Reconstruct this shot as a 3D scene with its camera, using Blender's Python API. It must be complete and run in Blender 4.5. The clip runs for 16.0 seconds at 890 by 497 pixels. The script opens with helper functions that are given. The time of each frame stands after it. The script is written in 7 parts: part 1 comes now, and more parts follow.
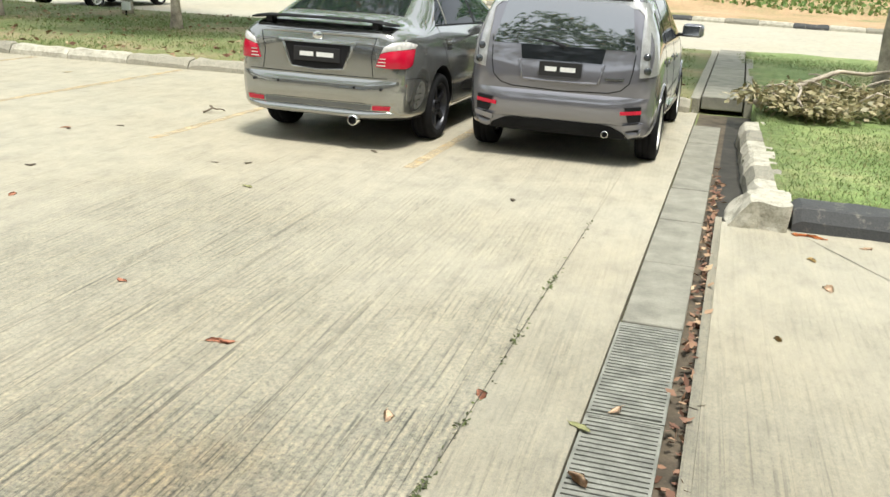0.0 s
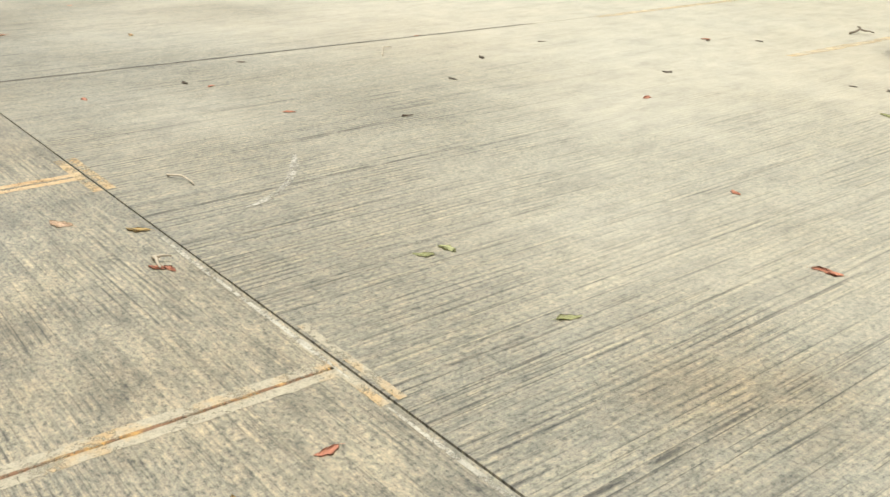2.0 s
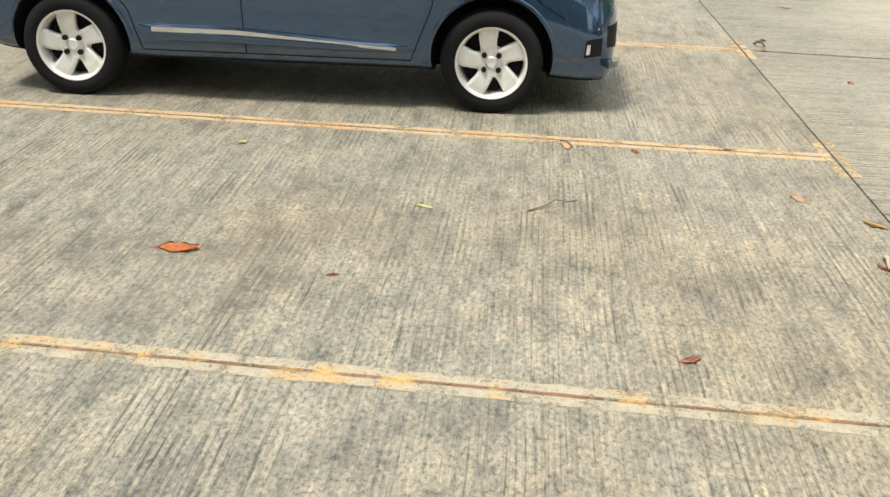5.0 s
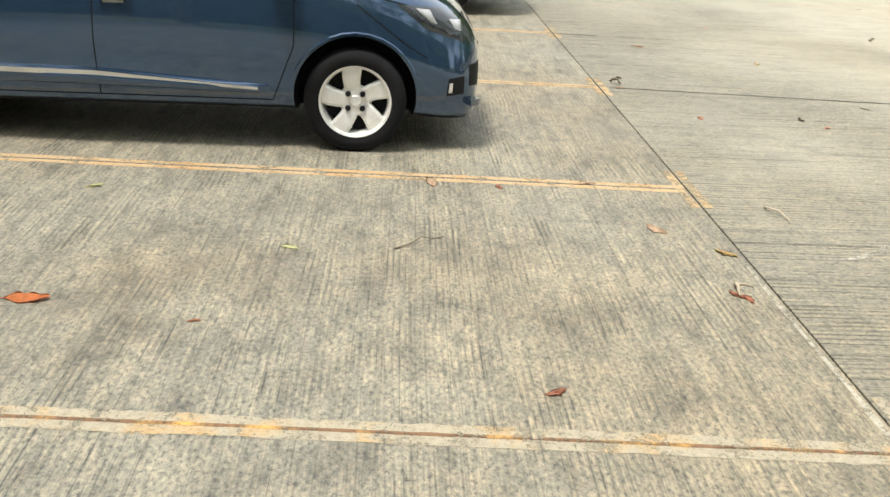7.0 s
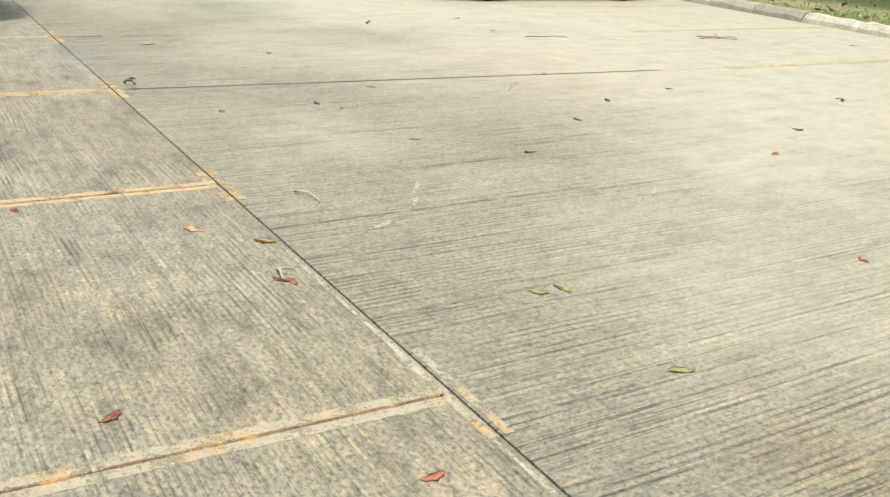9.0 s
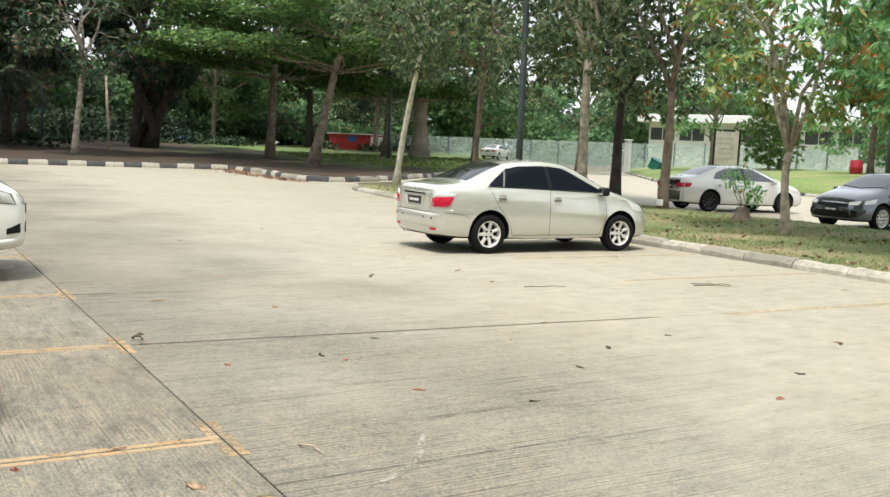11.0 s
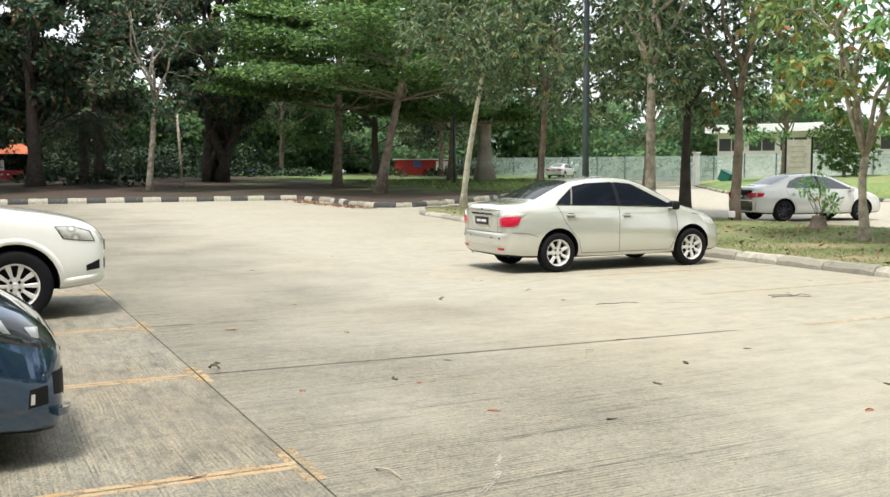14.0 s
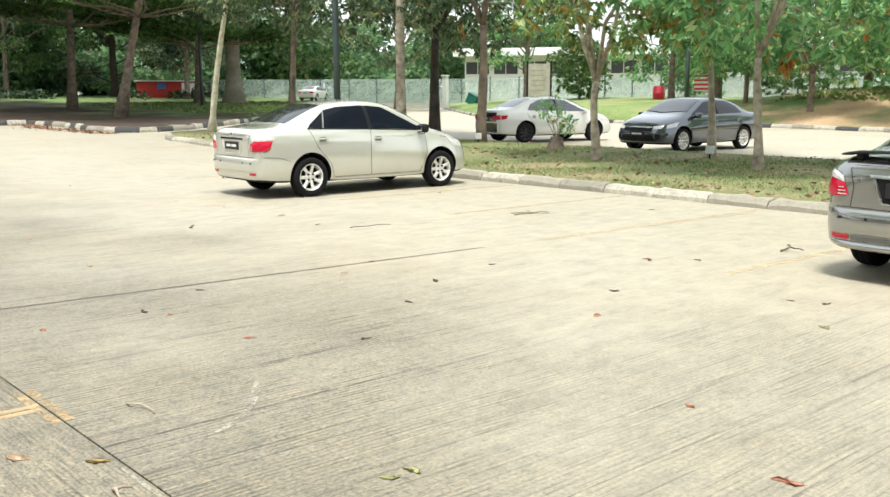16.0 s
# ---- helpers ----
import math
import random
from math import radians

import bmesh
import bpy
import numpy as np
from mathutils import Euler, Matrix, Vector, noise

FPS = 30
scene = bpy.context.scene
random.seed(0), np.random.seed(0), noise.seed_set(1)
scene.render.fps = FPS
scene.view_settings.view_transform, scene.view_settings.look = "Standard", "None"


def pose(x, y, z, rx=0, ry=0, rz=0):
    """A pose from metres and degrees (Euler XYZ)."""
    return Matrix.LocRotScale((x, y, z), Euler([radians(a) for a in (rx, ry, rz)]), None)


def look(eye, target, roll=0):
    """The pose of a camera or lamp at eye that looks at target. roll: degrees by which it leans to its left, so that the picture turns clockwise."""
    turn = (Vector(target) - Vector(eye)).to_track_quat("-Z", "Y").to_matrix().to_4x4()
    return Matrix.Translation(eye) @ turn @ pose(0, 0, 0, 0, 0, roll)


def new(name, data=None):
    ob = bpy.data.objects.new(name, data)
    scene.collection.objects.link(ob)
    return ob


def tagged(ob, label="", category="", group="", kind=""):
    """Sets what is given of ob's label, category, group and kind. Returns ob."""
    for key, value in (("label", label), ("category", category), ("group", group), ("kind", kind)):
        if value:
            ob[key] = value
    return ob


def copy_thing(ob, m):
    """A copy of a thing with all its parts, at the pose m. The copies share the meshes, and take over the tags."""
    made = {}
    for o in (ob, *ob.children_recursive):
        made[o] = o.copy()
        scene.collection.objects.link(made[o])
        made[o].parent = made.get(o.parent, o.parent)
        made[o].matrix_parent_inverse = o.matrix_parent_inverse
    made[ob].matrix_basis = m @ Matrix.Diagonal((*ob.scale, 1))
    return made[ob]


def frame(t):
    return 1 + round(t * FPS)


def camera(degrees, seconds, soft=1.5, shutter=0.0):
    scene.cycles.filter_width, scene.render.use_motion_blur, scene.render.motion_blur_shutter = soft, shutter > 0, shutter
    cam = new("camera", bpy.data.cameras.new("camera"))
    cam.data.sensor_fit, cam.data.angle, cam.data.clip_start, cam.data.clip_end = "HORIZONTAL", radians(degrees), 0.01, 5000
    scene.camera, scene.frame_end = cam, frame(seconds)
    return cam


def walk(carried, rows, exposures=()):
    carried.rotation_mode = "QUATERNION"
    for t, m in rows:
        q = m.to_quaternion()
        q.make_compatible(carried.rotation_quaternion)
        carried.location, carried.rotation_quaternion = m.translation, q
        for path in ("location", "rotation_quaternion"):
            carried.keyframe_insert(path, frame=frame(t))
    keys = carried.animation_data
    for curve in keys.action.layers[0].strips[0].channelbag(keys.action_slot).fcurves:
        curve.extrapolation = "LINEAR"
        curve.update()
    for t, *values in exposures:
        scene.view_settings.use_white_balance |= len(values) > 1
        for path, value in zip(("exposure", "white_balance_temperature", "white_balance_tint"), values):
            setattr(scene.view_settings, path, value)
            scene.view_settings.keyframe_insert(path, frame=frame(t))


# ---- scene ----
cam = camera(50.5, 16.0)
PATH = [
    (0, (0.111, 0.14, 1.638), (-0.353, 1.994, 1.049), 3.0),
    (0.5, (0.118, 0.191, 1.615), (-0.642, 1.939, 1.01), 0.5),
    (1, (0.107, 0.229, 1.588), (-0.947, 1.797, 0.934), 0.1),
    (1.5, (0.079, 0.226, 1.57), (-1.175, 1.595, 0.824), 0.9),
    (2, (0.044, 0.179, 1.558), (-1.4, 1.327, 0.784), 0.5),
    (2.5, (0.032, 0.129, 1.555), (-1.587, 1.002, 0.768), 0.4),
    (3, (0.033, 0.096, 1.551), (-1.685, 0.726, 0.743), 1.6),
    (3.5, (0.035, 0.052, 1.56), (-1.731, 0.505, 0.739), 1.9),
    (4, (0.04, 0.027, 1.554), (-1.759, 0.307, 0.726), 1.6),
    (4.5, (0.049, 0.009, 1.56), (-1.765, 0.064, 0.719), 1.2),
    (4.7, (0.05, -0.001, 1.559), (-1.765, -0.027, 0.718), 1.3),
    (5.75, (0.04, 0.0, 1.562), (-1.762, -0.335, 0.745), 2.2),
    (6.8, (0.024, 0.011, 1.563), (-1.826, -0.027, 0.806), 3.1),
    (7, (0.026, 0.034, 1.564), (-1.823, 0.144, 0.81), 3.1),
    (7.5, (0.027, 0.059, 1.557), (-1.784, 0.473, 0.814), 3.5),
    (8, (0.034, 0.077, 1.571), (-1.715, 0.704, 0.832), 3.3),
    (8.5, (0.035, 0.1, 1.57), (-1.633, 0.926, 0.84), 3.2),
    (9, (0.034, 0.103, 1.577), (-1.553, 1.087, 0.86), 3.5),
    (9.5, (0.045, 0.087, 1.588), (-1.569, 1.107, 0.994), 3.1),
    (10, (0.056, 0.085, 1.6), (-1.595, 1.12, 1.147), 3.0),
    (10.2, (0.053, 0.077, 1.601), (-1.603, 1.125, 1.198), 3.1),
    (11.25, (0.057, 0.064, 1.6), (-1.69, 1.085, 1.445), 2.0),
    (12.3, (0.061, 0.054, 1.594), (-1.692, 1.017, 1.603), 1.0),
    (12.5, (0.041, 0.042, 1.579), (-1.729, 0.974, 1.596), 1.0),
    (13, (0.044, 0.053, 1.595), (-1.775, 0.883, 1.613), 0.3),
    (13.5, (0.031, 0.068, 1.587), (-1.792, 0.891, 1.61), -0.0),
    (14, (0.032, 0.076, 1.579), (-1.748, 0.973, 1.413), -0.2),
    (14.5, (0.053, 0.069, 1.573), (-1.681, 1.014, 1.25), -0.7),
    (15, (0.063, 0.072, 1.583), (-1.602, 1.122, 1.228), -0.7),
    (15.5, (0.065, 0.073, 1.579), (-1.501, 1.266, 1.227), -0.2),
    (16, (0.091, 0.071, 1.594), (-1.385, 1.38, 1.266), -0.1),
]
LIGHT = [(0, 0.94, 6340, 9), (2.5, 0.89, 6360, 11), (4.5, 0.98, 6390, 12), (7, 0.97, 6390, 12), (8.5, 0.88, 6340, 10), (10, 0.92, 6310, 10), (12.3, 0.60, 6220, 17), (13.5, 0.60, 6220, 17), (14.0, 0.85, 6260, 13), (14.6, 0.95, 6260, 12), (16, 1.05, 6260, 11)]
walk(cam, [(t, look(eye, aim, roll)) for t, eye, aim, roll in PATH], LIGHT)

# ---- daylight ----
world = bpy.data.worlds.new("hazy_day")
scene.world = world
world.use_nodes = True
wn = world.node_tree
sky = wn.nodes.new("ShaderNodeTexSky")
sky.sky_type = "NISHITA"
sky.sun_disc = False
sky.sun_elevation = radians(71)
sky.sun_rotation = radians(141)
sky.air_density, sky.dust_density, sky.ozone_density = 1.0, 3.5, 1.0
wn.nodes["Background"].inputs["Strength"].default_value = 0.104
haze = wn.nodes.new("ShaderNodeMix")
haze.data_type = "RGBA"
haze.inputs[0].default_value = 0.72
haze.inputs[7].default_value = (8.05, 8.35, 8.2, 1)
wn.links.new(sky.outputs["Color"], haze.inputs[6])
wn.links.new(haze.outputs[2], wn.nodes["Background"].inputs["Color"])
sun = new("sun", bpy.data.lights.new("sun", "SUN"))
sun.data.energy = 2.6
sun.data.angle = radians(12)
sun.data.color = (1.0, 0.955, 0.86)
sun.matrix_world = look((6.5, -8, 30), (0, 0, 0))

# ---- materials ----


def nodes_of(name):
    m = bpy.data.materials.new(name)
    m.use_nodes = True
    return m, m.node_tree, m.node_tree.nodes["Principled BSDF"]


def node(nt, kind, **values):
    n = nt.nodes.new(kind)
    for key, v in values.items():
        n.inputs[key.replace("_", " ")].default_value = v
    return n


def coords(nt, scale=(1, 1, 1), turn=0.0):
    tc = nt.nodes.new("ShaderNodeTexCoord")
    mp = nt.nodes.new("ShaderNodeMapping")
    mp.inputs["Scale"].default_value = scale
    mp.inputs["Rotation"].default_value = (0, 0, radians(turn))
    nt.links.new(tc.outputs["Object"], mp.inputs["Vector"])
    return mp.outputs["Vector"]


def noise_tex(nt, vec, scale, detail=4, rough=0.6):
    n = node(nt, "ShaderNodeTexNoise", Scale=scale, Detail=detail, Roughness=rough)
    nt.links.new(vec, n.inputs["Vector"])
    return n.outputs["Fac"]


def ramp(nt, fac, stops):
    r = nt.nodes.new("ShaderNodeValToRGB")
    els = r.color_ramp.elements
    while len(els) < len(stops):
        els.new(0.5)
    for e, (p, c) in zip(els, stops):
        e.position = p
        e.color = (*c, 1) if len(c) == 3 else c
    nt.links.new(fac, r.inputs["Fac"])
    return r.outputs["Color"]


def mix(nt, fac, a, b, mode="MIX"):
    n = nt.nodes.new("ShaderNodeMix")
    n.data_type = "RGBA"
    n.blend_type = mode
    for sock, v in ((n.inputs[0], fac), (n.inputs[6], a), (n.inputs[7], b)):
        if isinstance(v, (int, float)):
            sock.default_value = v
        elif isinstance(v, tuple):
            sock.default_value = (*v, 1)
        else:
            nt.links.new(v, sock)
    return n.outputs[2]


def bump(nt, bsdf, height, strength, distance):
    b = node(nt, "ShaderNodeBump", Strength=strength, Distance=distance)
    nt.links.new(height, b.inputs["Height"])
    nt.links.new(b.outputs["Normal"], bsdf.inputs["Normal"])
    return b


def plain(name, col, rough=0.5, metal=0.0, vary=0.15, size=3.0, coat=0.0, relief=0.0):
    """A surface with two scales of uneven colour."""
    m, nt, b = nodes_of(name)
    v = coords(nt)
    big, fine = noise_tex(nt, v, size), noise_tex(nt, v, size * 17)
    lo = tuple(c * (1 - vary) for c in col)
    hi = tuple(min(1, c * (1 + vary)) for c in col)
    c1 = ramp(nt, big, [(0.3, lo), (0.7, hi)])
    c2 = ramp(nt, fine, [(0.25, (1 - vary,) * 3), (0.7, (1, 1, 1))])
    nt.links.new(mix(nt, 0.8, c1, c2, "MULTIPLY"), b.inputs["Base Color"])
    b.inputs["Roughness"].default_value = rough
    b.inputs["Metallic"].default_value = metal
    b.inputs["Coat Weight"].default_value = coat
    b.inputs["Coat Roughness"].default_value = 0.04
    if relief:
        bump(nt, b, fine, 0.6, relief)
    return m


def paintwork(name, col, metal=0.35, rough=0.35):
    m, nt, b = nodes_of(name)
    v = coords(nt)
    film = 0.16 if sum(col) > 1.2 else 0.05
    dirt = noise_tex(nt, v, 2.2, 6)
    flake = noise_tex(nt, v, 900, 1)
    c = mix(nt, ramp(nt, dirt, [(0.45, (0, 0, 0)), (0.8, (film, film, film))]), col, (0.42, 0.39, 0.33))
    c = mix(nt, 0.25, c, ramp(nt, flake, [(0.3, (0.7, 0.7, 0.7)), (0.7, (1, 1, 1))]), "MULTIPLY")
    nt.links.new(c, b.inputs["Base Color"])
    nt.links.new(ramp(nt, dirt, [(0.4, (rough, 0, 0)), (0.8, (rough + 0.12, 0, 0))]), b.inputs["Roughness"])
    b.inputs["Metallic"].default_value = metal
    b.inputs["Coat Weight"].default_value = 0.35 if sum(col) > 2.1 else 1.0
    b.inputs["Coat IOR"].default_value = 1.55
    b.inputs["Coat Roughness"].default_value = 0.035
    return m


def concrete(name, turned, light=1.0, dirt_sheen_edge=False, calm=1.0):
    """Broom-finished slab: streaky cream laitance, dark grit, combed grooves in bands along one way."""
    m, nt, b = nodes_of(name)

    def streak(across, along_it):
        return coords(nt, (along_it, across, 1) if turned else (across, along_it, 1))

    def sums(p, q, wp, wq):
        x, y = node(nt, "ShaderNodeMath"), node(nt, "ShaderNodeMath")
        x.operation, y.operation = "MULTIPLY", "MULTIPLY_ADD"
        nt.links.new(p, x.inputs[0])
        x.inputs[1].default_value = wp
        nt.links.new(q, y.inputs[0])
        y.inputs[1].default_value = wq
        nt.links.new(x.outputs[0], y.inputs[2])
        return y.outputs[0]

    def grey(fac, *stops):
        return ramp(nt, fac, [(p, (k, k, k)) for p, k in stops])

    v = coords(nt)
    stain, mid, grit = noise_tex(nt, v, 0.45, 6, 0.62), noise_tex(nt, v, 3.6, 8, 0.72), noise_tex(nt, v, 170, 3, 0.7)
    blot, smear = noise_tex(nt, streak(6, 2.4), 1.0, 6, 0.7), noise_tex(nt, streak(20, 11.0), 1.0, 8, 0.76)
    fleck = noise_tex(nt, streak(60, 46), 1.0, 5, 0.75)
    thin, scratch = noise_tex(nt, streak(120, 0.9), 1.0, 2, 0.5), noise_tex(nt, streak(13, 0.07), 1.0, 2, 0.5)
    wave = node(nt, "ShaderNodeTexWave", Scale=8.6 if dirt_sheen_edge else 11.8, Distortion=22.0, Detail=2.0, Detail_Scale=0.035, Detail_Roughness=0.5)
    wave.bands_direction = "Y" if turned else "X"
    nt.links.new(v, wave.inputs["Vector"])
    comb = wave.outputs["Fac"]
    band, broken = noise_tex(nt, streak(2.6, 1.3), 1.0, 4, 0.6), noise_tex(nt, streak(24, 4.0), 1.0, 5, 0.72)
    sep = node(nt, "ShaderNodeSeparateXYZ")
    nt.links.new(v, sep.inputs[0])
    worn = sums(sep.outputs["Y"], stain, -0.20, 2.6) if dirt_sheen_edge else sums(sep.outputs["X"], stain, 0.10, 3.0)
    bare = grey(worn, (0.0, 0.16), (0.9, 1.0)) if dirt_sheen_edge else grey(worn, (0.35, 0.5), (1.0, 1.0))
    bare = mix(nt, 1.0, bare, (calm, calm, calm), "MULTIPLY")
    tone = sums(sums(stain, mid, 0.36, 0.44), sums(blot, smear, 0.50, 0.22), 1.0, 0.72)
    L = light
    base = ramp(nt, tone, [(0.43, (0.17 * L, 0.16 * L, 0.13 * L)), (0.53, (0.345 * L, 0.318 * L, 0.25 * L)), (0.62, (0.465 * L, 0.428 * L, 0.332 * L)), (0.74, (0.58 * L, 0.532 * L, 0.41 * L))])
    if dirt_sheen_edge:
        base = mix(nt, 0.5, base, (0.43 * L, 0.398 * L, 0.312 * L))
    base = mix(nt, 0.7, base, ramp(nt, grit, [(0.3, (0.66, 0.67, 0.69)), (0.6, (1.04, 1.04, 1.03))]), "MULTIPLY")
    rough = mix(nt, 1.0, bare, (0.85, 0.85, 0.85) if dirt_sheen_edge else (0.95, 0.95, 0.95), "MULTIPLY")
    base = mix(nt, rough, base, mix(nt, 1.0, base, ramp(nt, smear, [(0.36, (0.55, 0.56, 0.58)), (0.46, (0.90, 0.95, 0.95)), (0.55, (1.03, 1.02, 1.01)), (0.67, (1.24, 1.21, 1.14))]), "MULTIPLY"))
    base = mix(nt, rough, base, mix(nt, 1.0, base, ramp(nt, fleck, [(0.37, (0.34, 0.35, 0.37)), (0.455, (0.85, 0.85, 0.86)), (0.53, (1.04, 1.03, 1.02)), (0.64, (1.42, 1.37, 1.26))]), "MULTIPLY"))
    base = mix(nt, 0.18 if dirt_sheen_edge else 0.55, base, mix(nt, 1.0, base, ramp(nt, blot, [(0.36, (0.58, 0.59, 0.60)), (0.48, (0.95, 0.95, 0.95)), (0.56, (1.04, 1.03, 1.02)), (0.68, (1.25, 1.22, 1.15))]), "MULTIPLY"))
    zone = mix(nt, 1.0, grey(band, (0.40, 0.2), (0.54, 1.0)) if dirt_sheen_edge else grey(band, (0.44, 0.0), (0.58, 0.9)), bare, "MULTIPLY")
    torn = mix(nt, 1.0, zone, grey(broken, (0.41, 0.0), (0.55, 1.0)), "MULTIPLY")
    torn = mix(nt, 1.0, torn, grey(noise_tex(nt, streak(11, 0.35), 1.0, 3, 0.6), (0.40, 0.2), (0.55, 1.0)), "MULTIPLY")
    groove = ramp(nt, comb, [(0.0, (0.24, 0.25, 0.27)), (0.12, (0.64, 0.64, 0.65)), (0.24, (0.96, 0.96, 0.96)), (0.45, (1.0, 1.0, 1.0)), (0.75, (1.06, 1.05, 1.03)), (1.0, (1.32, 1.28, 1.18))])
    base = mix(nt, torn, base, mix(nt, 1.0, base, groove, "MULTIPLY"))
    hair = ramp(nt, thin, [(0.34, (0.58, 0.59, 0.60)), (0.44, (0.96, 0.96, 0.96)), (0.56, (1.02, 1.02, 1.01)), (0.67, (1.22, 1.19, 1.13))])
    base = mix(nt, mix(nt, 1.0, bare, grey(broken, (0.38, 0.15), (0.56, 0.85)), "MULTIPLY"), base, mix(nt, 1.0, base, hair, "MULTIPLY"))
    line = ramp(nt, scratch, [(0.484, (1, 1, 1)), (0.493, (0.38, 0.38, 0.39)), (0.503, (0.38, 0.38, 0.39)), (0.512, (1.08, 1.07, 1.03)), (0.53, (1.12, 1.10, 1.06)), (0.56, (1, 1, 1))])
    base = mix(nt, mix(nt, 1.0, bare, grey(broken, (0.42, 0.1), (0.5, 0.95 if dirt_sheen_edge else 0.35)), "MULTIPLY"), base, mix(nt, 1.0, base, line, "MULTIPLY"))
    rusty = noise_tex(nt, v, 0.33, 5, 0.6)
    base = mix(nt, grey(rusty, (0.42, 0.0), (0.64, 0.25 if dirt_sheen_edge else 0.6)), base, mix(nt, 1.0, base, (1.0, 0.88, 0.72), "MULTIPLY"))
    for cx, cy, r, k in ((-1.42, 2.5, 0.95, 0.6), (-3.45, -0.95, 1.2, 0.35)):
        spot = nt.nodes.new("ShaderNodeVectorMath")
        spot.operation = "DISTANCE"
        nt.links.new(v, spot.inputs[0])
        spot.inputs[1].default_value = (cx, cy, 0)
        reach = sums(spot.outputs["Value"], mid, 1 / r, 0.9)
        base = mix(nt, grey(reach, (0.45, k), (1.0, 0.0)), base, mix(nt, 1.0, base, (0.80, 0.67, 0.52), "MULTIPLY"))
    # darker towards the bay joint: dirt, plus the far lane's grazing sheen as colour
    if dirt_sheen_edge:
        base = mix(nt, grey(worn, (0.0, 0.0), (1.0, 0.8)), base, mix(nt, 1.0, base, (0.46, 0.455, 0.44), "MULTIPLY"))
    nt.links.new(base, b.inputs["Base Color"])
    b.inputs["Roughness"].default_value = 0.62
    bump(nt, b, sums(smear, sums(comb, fleck, 0.25, 0.6), 0.5, 1.0), 0.5, 0.006)
    return m


def worn_paint(name, col, keep=0.5):
    """Old road paint, rubbed through to the slab in places."""
    m, nt, b = nodes_of(name)
    v = coords(nt)
    wear, fine = noise_tex(nt, v, 9, 6, 0.7), noise_tex(nt, v, 70, 3, 0.7)
    slab = ramp(nt, fine, [(0.3, (0.20, 0.19, 0.15)), (0.65, (0.37, 0.345, 0.27))])
    c = mix(nt, ramp(nt, wear, [(keep - 0.12, (0.95, 0.95, 0.95)), (keep + 0.14, (0.12, 0.12, 0.12))]), slab, col)
    c = mix(nt, 0.5, c, ramp(nt, fine, [(0.3, (0.6, 0.6, 0.6)), (0.6, (1, 1, 1))]), "MULTIPLY")
    nt.links.new(c, b.inputs["Base Color"])
    b.inputs["Roughness"].default_value = 0.8
    bump(nt, b, fine, 0.4, 0.003)
    return m


def thin_paint(name, col, accent, keep=0.5, grain=1.0):
    """A thin film of road paint: the slab shows where it has flaked away."""
    m, nt, b = nodes_of(name)
    v = coords(nt)
    wear, flake, fine, tint = noise_tex(nt, v, 7 * grain, 6, 0.7), noise_tex(nt, v, 42, 5, 0.75), noise_tex(nt, v, 130, 3, 0.7), noise_tex(nt, v, 4.2, 4, 0.65)
    c = mix(nt, ramp(nt, tint, [(0.50, (0, 0, 0)), (0.62, (1, 1, 1))]), col, accent)
    c = mix(nt, 0.8, c, ramp(nt, flake, [(0.34, (0.6, 0.58, 0.56)), (0.5, (1, 1, 1)), (0.66, (1.15, 1.14, 1.1))]), "MULTIPLY")
    c = mix(nt, 0.5, c, ramp(nt, fine, [(0.3, (0.6, 0.6, 0.6)), (0.6, (1, 1, 1))]), "MULTIPLY")
    nt.links.new(c, b.inputs["Base Color"])
    b.inputs["Roughness"].default_value = 0.8
    both = nt.nodes.new("ShaderNodeMath")
    both.operation = "MULTIPLY_ADD"
    nt.links.new(wear, both.inputs[0])
    both.inputs[1].default_value = 1.2
    nt.links.new(flake, both.inputs[2])
    half = nt.nodes.new("ShaderNodeMath")
    half.operation = "MULTIPLY"
    nt.links.new(both.outputs[0], half.inputs[0])
    half.inputs[1].default_value = 1 / 2.2
    clear = nt.nodes.new("ShaderNodeBsdfTransparent")
    film = node(nt, "ShaderNodeMixShader")
    nt.links.new(ramp(nt, half.outputs[0], [(keep - 0.03, (0, 0, 0)), (keep + 0.05, (0.9, 0.9, 0.9))]), film.inputs[0])
    nt.links.new(b.outputs[0], film.inputs[1])
    nt.links.new(clear.outputs[0], film.inputs[2])
    nt.links.new(film.outputs[0], nt.nodes["Material Output"].inputs["Surface"])
    return m


def leafage(name, stops, rough=0.45, through_light=0.25):
    """Leaves: each its own green, a little light passes through."""
    m, nt, b = nodes_of(name)
    geo = nt.nodes.new("ShaderNodeNewGeometry")
    c = ramp(nt, geo.outputs["Random Per Island"], stops)
    nt.links.new(c, b.inputs["Base Color"])
    b.inputs["Roughness"].default_value = rough
    b.inputs["Specular IOR Level"].default_value = 0.3
    t = nt.nodes.new("ShaderNodeBsdfTranslucent")
    nt.links.new(c, t.inputs["Color"])
    mx = node(nt, "ShaderNodeMixShader", Fac=through_light)
    nt.links.new(b.outputs[0], mx.inputs[1])
    nt.links.new(t.outputs[0], mx.inputs[2])
    nt.links.new(mx.outputs[0], nt.nodes["Material Output"].inputs["Surface"])
    return m


